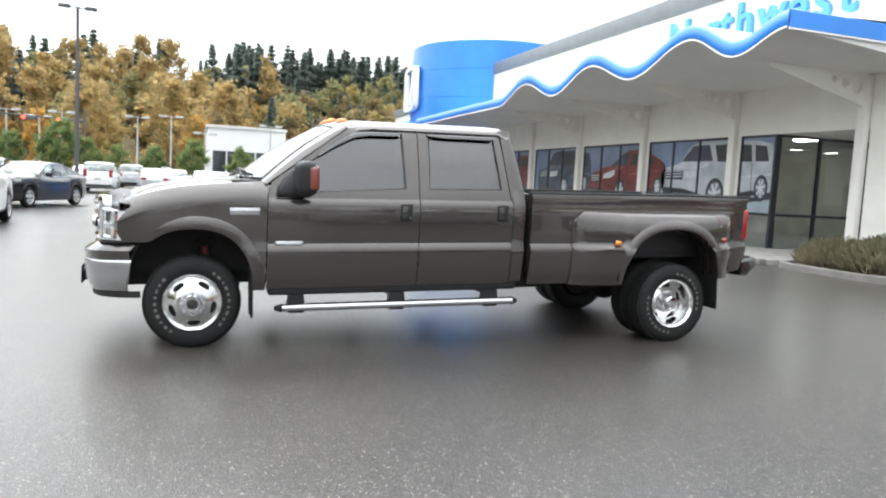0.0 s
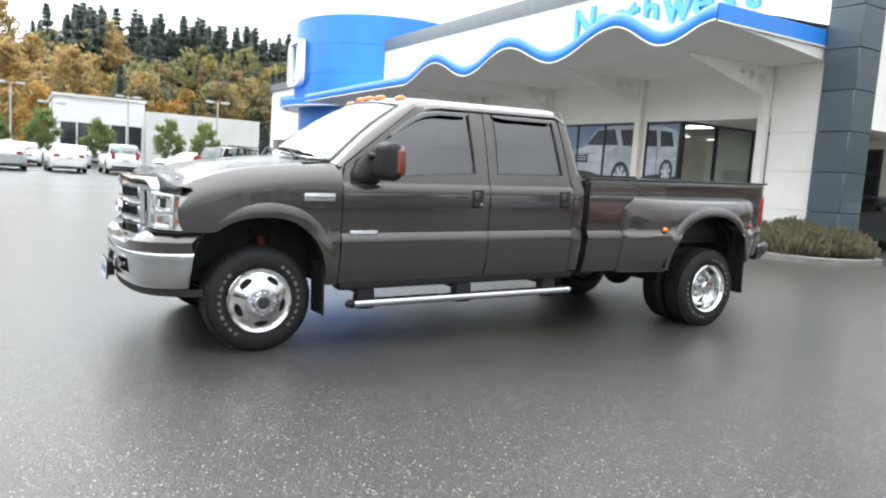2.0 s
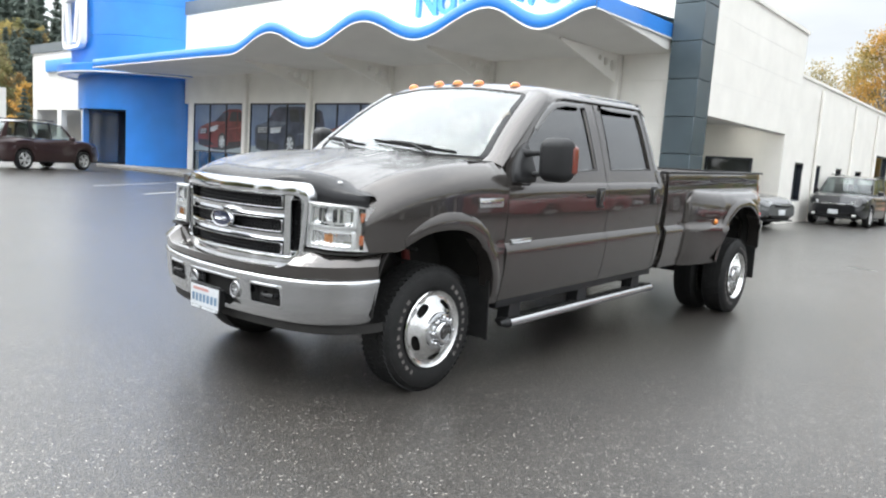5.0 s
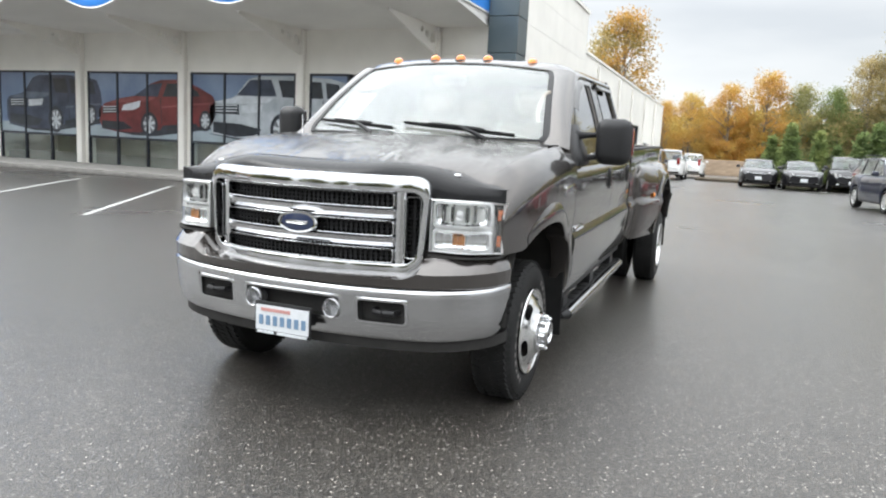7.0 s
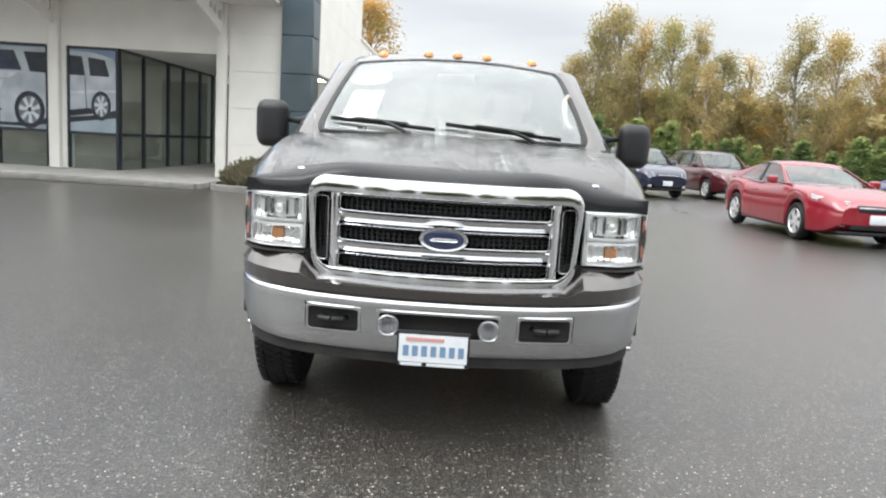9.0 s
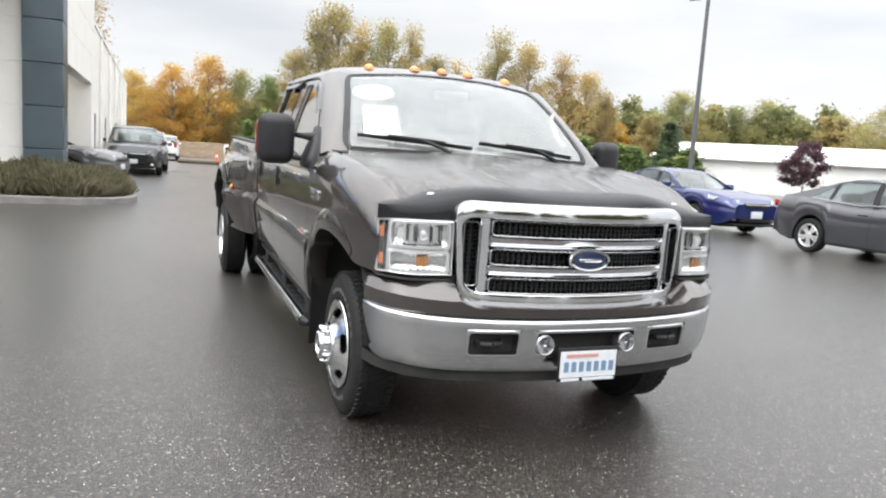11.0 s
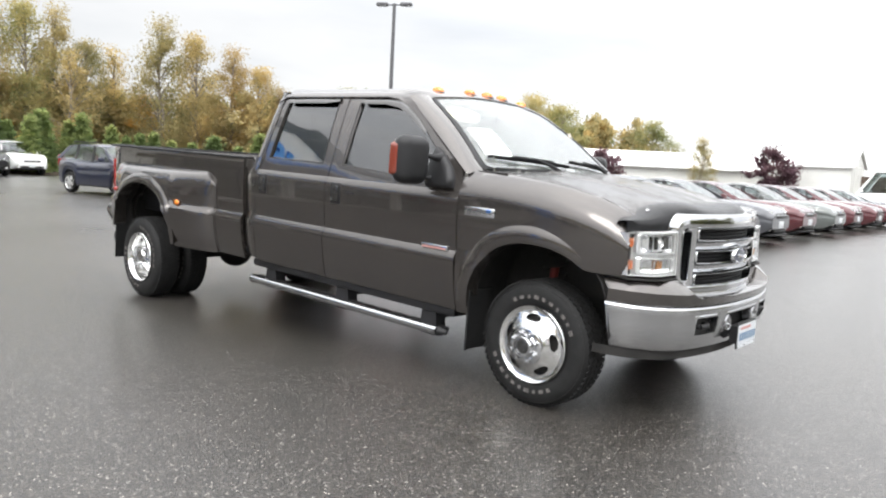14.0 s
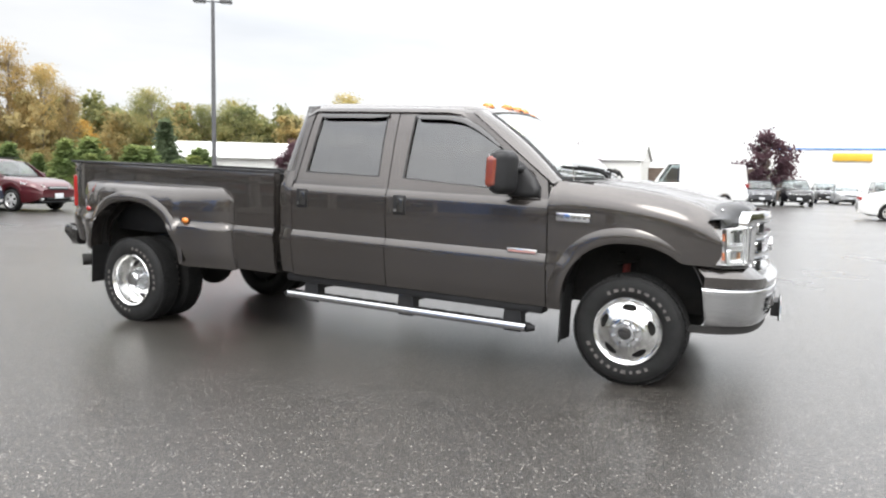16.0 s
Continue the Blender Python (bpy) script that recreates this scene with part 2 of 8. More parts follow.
def loft(bm, rings, closed=True, cap=True):
    vs = [[bm.verts.new(p) for p in r] for r in rings]
    for a, b in zip(vs, vs[1:]):
        n = len(a)
        for i in range(n if closed else n - 1):
            bm.faces.new((a[i], a[(i + 1) % n], b[(i + 1) % n], b[i]))
    if cap and closed:
        bm.faces.new(vs[0])
        bm.faces.new(list(reversed(vs[-1])))
    return bm


def turned(bm, prof, m=None, n=32):
    """A profile of (radius, height) turned about the local z axis."""
    m = m or Matrix()
    rings = [[m @ Vector((r * math.cos(2 * math.pi * i / n), r * math.sin(2 * math.pi * i / n), h)) for i in range(n)] for r, h in prof]
    return loft(bm, rings, True, False)


def prism(bm, poly, axis, a, b):
    """A flat outline of (u, v) drawn out along an axis from a to b."""
    put = {"x": lambda u, v, w: (w, u, v), "y": lambda u, v, w: (u, w, v), "z": lambda u, v, w: (u, v, w)}[axis]
    return loft(bm, [[put(u, v, a) for u, v in poly], [put(u, v, b) for u, v in poly]])


def sheet(bm, grid, thick=0.0):
    vs = [[bm.verts.new(p) for p in r] for r in grid]
    fs = []
    for a, b in zip(vs, vs[1:]):
        for i in range(len(a) - 1):
            fs.append(bm.faces.new((a[i], a[i + 1], b[i + 1], b[i])))
    if thick:
        bmesh.ops.recalc_face_normals(bm, faces=fs)
        bmesh.ops.solidify(bm, geom=fs, thickness=thick)
    return bm


def lerp(a, b, t):
    return a + (b - a) * t


def curve_at(pts, x):
    """Smooth value at x of the (x, value) points."""
    if x <= pts[0][0]:
        return pts[0][1]
    for (x0, v0), (x1, v1) in zip(pts, pts[1:]):
        if x <= x1:
            t = (x - x0) / (x1 - x0)
            return v0 + (v1 - v0) * t
    return pts[-1][1]


def bend_at(pts, x):
    """As curve_at, with a soft start and end to each stretch."""
    for (x0, v0), (x1, v1) in zip(pts, pts[1:]):
        if x <= x1:
            t = max(0.0, (x - x0) / (x1 - x0))
            return v0 + (v1 - v0) * (0.5 - 0.5 * math.cos(math.pi * t))
    return pts[-1][1]

# ---- ground ----
bm = bmesh.new()
sheet(bm, [[(x, y, 0) for x in (-1500, -60, -20, 20, 60, 1500)] for y in (-1500, -60, -20, 20, 60, 1500)])
solo("ground", bm, M_ASPHALT, "wet dark asphalt of a large car park", "ground", "structure")

for i, (a, b) in enumerate((((4.4, 7.25), (10.2, 10.95)), ((5.5, 10.95), (10.1, 13.9)), ((5.6, 13.85), (10.0, 16.65)), ((5.6, 16.75), (10.0, 19.5)))):
    a, b = Vector((*a, 0)), Vector((*b, 0))
    s = (b - a).normalized().cross(Vector((0, 0, 1))) * 0.042
    bm = bmesh.new()
    loft(bm, [[p + s, p - s, p - s + Vector((0, 0, 0.006)), p + s + Vector((0, 0, 0.006))] for p in (a, b)])
    solo("parking_line", bm, M_LINE, "worn white painted parking line on wet asphalt", "parking line", "structure", "parking lines")

# ---- dealership ----
FX = 14.85  # front wall
M_SMOKED_PANE = mat("smoked_pane", (0.03, 0.033, 0.035), 0.04, var=0.3, scale=1.5, coat=0.5)
PIERS = [10.3, 14.72, 19.15, 23.5, 28.1]
ROOF = 7.3
SY0 = 4.0
dealer = thing("dealership_building", "white car showroom with wavy blue canopy and blue drum tower", "building")

wall = part("front_wall", boxed(FX, FX + 0.3, 4.5, 5.88, 0, ROOF), M_WHITE, dealer)
part("front_wall", boxed(FX, FX + 0.3, 5.88, 28.7, 3.22, 4.6), M_WHITE, dealer)
for y in PIERS:
    part("pier", boxed(FX, FX + 0.3, y - 0.27, y + 0.27, 0, 3.22), M_WHITE, dealer)
part("fascia", boxed(FX, FX + 0.3, 5.88, 30.5, 4.6, ROOF), M_FASCIA, dealer, "bright white fascia over the canopy")
part("roof_trim", boxed(FX - 0.06, FX + 0.4, 4.2, 30.5, ROOF, ROOF + 0.6, 0.02), M_GREY, dealer, "grey metal roof edge")
# panel joints of the plain wall beside the entrance
for i in range(5):
    part("panel", boxed(FX - 0.02, FX, 4.5, 5.86, 0.05 + i * 0.93, 0.96 + i * 0.93, 0.004, 1), M_WHITE, wall)
bm = boxed(FX + 0.3, FX + 8.4, SY0, 30.5, 5.9, 6.1)
part("roof", bm, M_GREY, dealer)
for y in PIERS[:-1] + [6.03]:
    bm = boxed(FX - 0.17, FX - 0.003, y - 0.12, y + 0.12, 0.12, 4.45, 0.01)
    part("column", bm, M_WHITE, dealer, "white painted steel column")


def bracket(y):
    """A tapering steel plate with round holes that carries the canopy."""
    bm = bmesh.new()
    x0, x1, zt0, zt1, zb0, zb1 = FX - 0.15, FX - 3.0, 4.45, 4.55, 3.72, 4.38
    holes = [(x0 - 0.24, 4.14, 0.15), (x0 - 0.62, 4.20, 0.115), (x0 - 0.94, 4.26, 0.085)]
    n = 24
    for s in (-0.025, 0.025):
        for hx, hz, r in holes:
            ring, outer = [], []
            for k in range(n):
                a = 2 * math.pi * k / n
                ring.append(bm.verts.new((hx + r * math.cos(a), y + s, hz + r * math.sin(a))))
                w = r * 1.25
                q = max(abs(math.cos(a)), abs(math.sin(a)))
                ox, oz = hx + w * math.cos(a) / q, hz + w * math.sin(a) / q
                outer.append(bm.verts.new((ox, y + s, oz)))
            for k in range(n):
                bm.faces.new((ring[k], ring[(k + 1) % n], outer[(k + 1) % n], outer[k]))
    def strip(pts):
        loft(bm, [[(x, y - 0.025, z) for x, z in pts], [(x, y + 0.025, z) for x, z in pts]])
    zb = lambda x: lerp(zb0, zb1, (x0 - x) / (x0 - x1))
    zt = lambda x: lerp(zt0, zt1, (x0 - x) / (x0 - x1))
    strip([(x0, zt(x0)), (x0, zb(x0)), (holes[0][0] + 0.1875, zb(x0 - 0.05)), (holes[0][0] + 0.1875, zt(x0))])
    for (hx, hz, r), nxt in zip(holes, holes[1:] + [None]):
        w = r * 1.25
        strip([(hx + w, hz - w), (hx + w, zb(hx + w)), (hx - w, zb(hx - w)), (hx - w, hz - w)])
        strip([(hx + w, zt(hx + w)), (hx + w, hz + w), (hx - w, hz + w), (hx - w, zt(hx - w))])
        e = nxt[0] + nxt[2] * 1.25 if nxt else x1
        strip([(hx - w, zt(hx - w)), (hx - w, zb(hx - w)), (e, zb(e)), (e, zt(e))])
    box(bm, x1, x0, y - 0.09, y + 0.09, 4.45, 4.47)
    part("bracket", bm, M_WHITE, dealer, "white steel bracket plate with three round holes")


for y in [6.03] + PIERS[:3]:
    bracket(y)

# wavy canopy
CX = 10.95
WAVE = [(4.57, 4.80), (5.95, 4.43), (7.6, 5.04), (9.85, 4.42), (12.05, 5.04), (14.25, 4.42), (16.45, 5.02), (18.7, 4.42), (34.0, 4.35)]
ys = [4.57 + i * 0.1 for i in range(0, 145)] + [19.2, 20, 22, 24, 26, 28, 29.5]
low = [(y, bend_at(WAVE, y)) for y in ys]
BACKZ = 4.46
grid = [[(lerp(CX, FX, t), y, lerp(z, BACKZ, t ** 1.2)) for t in (0.0, 0.08, 0.2, 0.35, 0.5, 0.7, 0.85, 1.0)] for y, z in low]
bm = sheet(bmesh.new(), grid)
canopy = part("canopy", bm, M_SOFFIT, dealer, "white rippled canopy soffit", sharp=60)
bm = sheet(bmesh.new(), [[(CX - 0.02, y, z + 0.34), (CX + 1.2, y, z + 0.36), (FX, y, 5.3)] for y, z in low])
part("canopy_top", bm, M_FASCIA, canopy)
bm = sheet(bmesh.new(), [[(CX - 0.03, y, z + 0.035), (CX - 0.05, y, z + 0.06), (CX - 0.05, y, z + 0.33), (CX - 0.02, y, z + 0.36), (CX + 0.03, y, z + 0.36)] for y, z in low])
part("canopy_edge", bm, M_BLUE, canopy, "bright blue wavy canopy edge", sharp=60)
bm = sheet(bmesh.new(), [[(CX - 0.06, y, z + 0.035), (CX - 0.065, y, z), (CX - 0.02, y, z - 0.01), (CX + 0.02, y, z + 0.01)] for y, z in low])
part("edge_bead", bm, M_FASCIA, canopy, "white bead along the blue edge", sharp=60)
loft_r = [[(x, 4.57 - o, lerp(4.80, 4.80, t) + h) for o, h in ((0.0, 0.0), (0.04, 0.02), (0.04, 0.34), (0.0, 0.37))] for x, t in ((CX - 0.03, 0), (FX + 0.0, 1))]
part("canopy_edge", loft(bmesh.new(), loft_r), M_BLUE, canopy)
part("edge_bead", boxed(CX - 0.05, FX, 4.52, 4.56, 4.765, 4.80), M_FASCIA, canopy)
bm = prism(bmesh.new(), [(CX, 4.795), (FX, 4.795), (FX, 4.47), (CX + 2.5, 4.60)], "y", 4.575, 4.60)
part("canopy_end", bm, M_SOFFIT, canopy)

# raised letters of the roof sign
x_l = 13.75
for ch, w in zip("Northwest", (1.05, 0.86, 0.62, 0.62, 0.86, 1.08, 0.86, 0.78, 0.62)):
    fc = bpy.data.curves.new("letter", "FONT")
    fc.body, fc.size, fc.extrude, fc.offset, fc.bevel_depth, fc.space_character = ch, 1.42, 0.06, 0.018, 0.008, 1.0
    fc.materials.append(M_BLUE_SIGN)
    ob = new("sign_letter", fc)
    ob.parent = dealer
    ob.matrix_world = Matrix(((0, 0, -1, FX - 0.07), (-1, 0, 0, x_l), (0, 1, 0, 6.05), (0, 0, 0, 1)))
    tagged(ob, "raised pale blue letter of the roof sign")
    x_l -= w

# slate corner pillar in stacked panels
pillar = part("corner_pillar", boxed(14.66, 15.4, 3.76, 4.46, 0, 8.2), M_FRAME, dealer, "dark slate corner pillar")
for i in range(9):
    part("panel", boxed(14.60, 15.45, 3.70, 4.50, 0.05 + i * 0.93, 0.968 + i * 0.93, 0.012, 1), M_SLATE, pillar)

# side wall with the drive-in recess
SY = 3.7
bm = boxed(15.455, 23.3, SY, SY + 0.3, 2.94, 6.3)
box(bm, 22.1, 23.3, SY, SY + 0.3, 0, 2.94)
sidewall = part("side_wall", bm, M_WHITE, dealer)
part("side_trim", boxed(15.2, 23.36, SY - 0.05, SY + 0.35, 6.3, 6.42), M_WHITE, dealer)
LOW_WIN = [(23.75, 24.85, 0.75, 2.1), (26.2, 27.2, 0.75, 2.1), (29.5, 30.5, 0.0, 2.1), (33, 34.2, 0.75, 2.1), (37.0, 40.0, 0.0, 3.0), (43.0, 44.2, 0.75, 2.1)]
xa = 23.3
for x0, x1, z0, z1 in LOW_WIN + [(53, 53, 0, 4.95)]:
    part("service_wall", boxed(xa, x0, SY + 0.05, SY + 0.3, 0, 4.95), M_WHITE, dealer)
    if x1 > x0:
        part("wall_over_window", boxed(x0, x1, SY + 0.05, SY + 0.3, z1, 4.95), M_WHITE, dealer)
    if z0:
        part("wall_below_window", boxed(x0, x1, SY + 0.05, SY + 0.3, 0, z0), M_WHITE, dealer)
    xa = x1
part("side_trim", boxed(23.3, 53.1, SY, SY + 0.36, 4.95, 5.05), M_WHITE, dealer)
for i in range(1, 4):
    part("joint", boxed(15.5, 23.25, SY - 0.004, SY + 0.002, 2.94 + i * 0.85, 2.948 + i * 0.85), M_SOFFIT, sidewall)
for x in (26.0, 31.5, 36, 41.5, 47):
    part("downpipe", rod(bmesh.new(), (x, SY - 0.03, 0), (x, SY - 0.03, 4.8), 0.06), M_WHITE, dealer)
for x0, x1, z0, z1 in LOW_WIN:
    w = part("side_window", boxed(x0, x1, SY + 0.2, SY + 0.24, z0, z1), M_GLASS, dealer, "dark side window of the workshop")
    bm = bmesh.new()
    for a in (x0, x1 - 0.06):
        box(bm, a, a + 0.06, SY + 0.08, SY + 0.3, z0, z1)
    for c in (z0, z1 - 0.06):
        box(bm, x0 + 0.06, x1 - 0.06, SY + 0.08, SY + 0.3, c, c + 0.06)
    part("window_frame", bm, M_FRAME, w)
bm = boxed(23.3, 53, SY + 0.3, 30, 4.7, 4.8)
box(bm, 52.7, 53, SY + 0.3, 30, 0, 4.7)
box(bm, 14.9, 53, 30, 30.3, 0, 4.7)
part("service_shell", bm, M_WHITE, dealer)
# the covered recess, open to the front and to the side
part("recess_wall", boxed(22.1, 22.3, SY + 0.3, 8.95, 0, 3.22), M_WHITE, dealer)
part("recess_ceiling", boxed(FX + 0.3, 22.1, SY + 0.3, 8.70, 3.22, 3.32), M_SOFFIT, dealer)
for nm, y0, y1, z0, z1, lab in (("recess_window", 4.62, 6.22, 1.05, 2.12, "dark framed window at the end of the recess"), ("recess_door", 6.95, 8.55, 0.13, 2.94, "dark framed glass door at the end of the recess")):
    w = part(nm, boxed(22.06, 22.095, y0, y1, z0, z1), M_SMOKED_PANE, dealer, lab)
    for a in (y0, y1 - 0.07) + (() if z0 > 0.5 else ((y0 + y1) / 2,)):
        part("window_bar", boxed(22.02, 22.10, a, a + 0.07, z0, z1), M_FRAME, w)
    for c in (z0, z1 - 0.07) + (() if z0 > 0.5 else (2.15,)):
        part("window_bar", boxed(22.03, 22.098, y0 + 0.07, y1 - 0.07, c, c + 0.07), M_FRAME, w)
bin_ = thing("trash_can", "square black litter bin beside the wall", "trash can", Matrix.Translation((21.72, 4.25, 0)))
bm = boxed(-0.25, 0.25, -0.25, 0.25, 0.0, 0.78, 0.03)
part("body", bm, M_FRAME, bin_)
bm = boxed(-0.27, 0.27, -0.27, 0.27, 0.785, 0.90, 0.04, 3)
part("lid", bm, M_FRAME, bin_)
for x in (17.6, 19.6, 21.2):
    bm = turned(bmesh.new(), [(0.0, 3.185), (0.17, 3.185), (0.19, 3.20), (0.19, 3.22)], Matrix.Translation((x, 4.7, 0)), 20)
    part("recess_lamp", bm, M_LAMP, dealer, "round glowing downlight")

# shop windows
M_PRINT_SKY = mat("print_sky", (0.070, 0.115, 0.235), 0.35, col2=(0.26, 0.34, 0.47), scale=0.5, coat=0.4)
M_PRINT_GROUND = mat("print_ground", (0.30, 0.36, 0.40), 0.35, var=0.2, scale=1.0, coat=0.4)
M_PRINT_RED = mat("print_red", (0.085, 0.014, 0.017), 0.3, col2=(0.20, 0.036, 0.038), scale=2, coat=0.4)
M_PRINT_SILVER = mat("print_silver", (0.27, 0.31, 0.35), 0.3, col2=(0.56, 0.60, 0.64), scale=1.5, coat=0.4)
M_PRINT_NAVY = mat("print_navy", (0.016, 0.022, 0.045), 0.3, col2=(0.060, 0.080, 0.130), scale=2, coat=0.4)
M_PRINT_DARK = mat("print_dark", (0.02, 0.025, 0.035), 0.3, var=0.4, coat=0.4)
M_PRINT_LIGHT = mat("print_light", (0.55, 0.59, 0.63), 0.3, var=0.15, scale=6, coat=0.4)


def shop_window(y0, y1, panes, print_panes):
    w = part("shop_window", boxed(FX + 0.02, FX + 0.12, y0, y1, 0.06, 0.13), M_FRAME, dealer, "shop window in dark frames with a printed car picture")
    bars = [lerp(y0, y1, i / panes) for i in range(panes + 1)]
    for b in bars:
        part("window_bar", boxed(FX - 0.0, FX + 0.12, b - 0.035, b + 0.035, 0.13, 3.22, 0.006, 1), M_FRAME, w)
    for a, b in zip(bars, bars[1:]):
        for z0, z1 in ((1.0, 1.07), (3.15, 3.22)):
            part("window_bar", boxed(FX + 0.005, FX + 0.115, a + 0.035, b - 0.035, z0, z1), M_FRAME, w)
        part("pane", boxed(FX + 0.05, FX + 0.07, a + 0.035, b - 0.035, 0.13, 1.0), M_GLASS, w)
        part("pane", boxed(FX + 0.05, FX + 0.07, a + 0.035, b - 0.035, 1.07, 3.15), M_GLASS, w)
    return w


def ellipse(cx, cz, rx, rz, n=28):
    return [(cx + rx * math.cos(2 * math.pi * k / n), cz + rz * math.sin(2 * math.pi * k / n)) for k in range(n)]


def flat(bm, outline, x):
    """A thin printed shape on the glass, outline in (y, z)."""
    prism(bm, outline, "x", x, x - 0.002)


def clip_y(poly, y0, y1):
    for lim, keep in ((y0, 1), (y1, -1)):
        res = []
        for (a, b) in zip(poly, poly[1:] + poly[:1]):
            ia, ib = (a[0] - lim) * keep >= 0, (b[0] - lim) * keep >= 0
            if ia:
                res.append(a)
            if ia != ib:
                t = (lim - a[0]) / (b[0] - a[0])
                res.append((lim, a[1] + t * (b[1] - a[1])))
        poly = res
        if len(poly) < 3:
            return []
    return poly


# pictures of cars seen three-quarters from the front: (across, up) with the nose at 0
SEDAN = {
    "body": [(0.02, 0.12), (0.0, 0.22), (0.0, 0.44), (0.05, 0.55), (0.20, 0.65), (0.34, 0.70), (0.46, 0.91), (0.55, 0.98), (0.72, 0.985), (0.86, 0.86), (0.97, 0.73), (1.0, 0.62), (1.0, 0.42), (0.97, 0.24), (0.80, 0.17), (0.50, 0.10), (0.34, 0.05), (0.14, 0.05)],
    "hood": [(0.07, 0.55), (0.21, 0.645), (0.33, 0.685), (0.50, 0.675), (0.44, 0.60), (0.30, 0.585)],
    "screen": [(0.315, 0.69), (0.455, 0.895), (0.56, 0.925), (0.52, 0.69)],
    "side": [[(0.56, 0.69), (0.60, 0.915), (0.69, 0.92), (0.70, 0.70)], [(0.72, 0.70), (0.71, 0.92), (0.76, 0.90), (0.85, 0.79), (0.87, 0.71)]],
    "grille": [(0.025, 0.36), (0.03, 0.47), (0.17, 0.51), (0.18, 0.39)],
    "lamp": [(0.20, 0.43), (0.22, 0.53), (0.37, 0.61), (0.36, 0.50), (0.30, 0.44)],
    "intake": [(0.02, 0.11), (0.02, 0.24), (0.22, 0.23), (0.30, 0.12), (0.16, 0.07)],
    "crease": [(0.55, 0.52), (0.80, 0.585), (0.98, 0.61), (0.98, 0.585), (0.80, 0.555), (0.55, 0.49)],
    "sill": [(0.54, 0.11), (0.56, 0.19), (0.84, 0.25), (0.86, 0.19)],
    "door": [0.70, 0.55],
    "wheels": [(0.445, 0.20, 0.073, 0.215), (0.915, 0.30, 0.048, 0.175)],
}
WAGON = {
    "body": [(0.03, 0.10), (0.0, 0.22), (0.0, 0.52), (0.03, 0.60), (0.16, 0.655), (0.20, 0.70), (0.29, 0.94), (0.36, 0.99), (0.62, 1.0), (0.86, 0.965), (0.955, 0.91), (0.99, 0.72), (1.0, 0.55), (0.99, 0.30), (0.90, 0.20), (0.62, 0.12), (0.45, 0.04), (0.28, 0.04)],
    "hood": [(0.03, 0.59), (0.16, 0.645), (0.22, 0.69), (0.48, 0.68), (0.43, 0.60), (0.22, 0.575)],
    "screen": [(0.205, 0.70), (0.305, 0.935), (0.455, 0.945), (0.495, 0.70)],
    "side": [[(0.535, 0.69), (0.505, 0.935), (0.64, 0.935), (0.665, 0.68)], [(0.70, 0.68), (0.675, 0.93), (0.80, 0.915), (0.815, 0.68)], [(0.84, 0.68), (0.83, 0.91), (0.915, 0.885), (0.94, 0.68)]],
    "grille": [(0.035, 0.42), (0.035, 0.555), (0.22, 0.565), (0.225, 0.41)],
    "lamp": [(0.24, 0.43), (0.24, 0.55), (0.40, 0.575), (0.385, 0.46)],
    "intake": [(0.03, 0.13), (0.03, 0.29), (0.24, 0.27), (0.39, 0.20), (0.34, 0.10), (0.20, 0.07)],
    "crease": [(0.64, 0.45), (0.85, 0.50), (0.985, 0.52), (0.985, 0.49), (0.85, 0.47), (0.64, 0.42)],
    "sill": [(0.62, 0.12), (0.63, 0.20), (0.84, 0.28), (0.86, 0.21)],
    "door": [0.67, 0.82],
    "wheels": [(0.53, 0.21, 0.078, 0.235), (0.895, 0.31, 0.050, 0.185)],
}


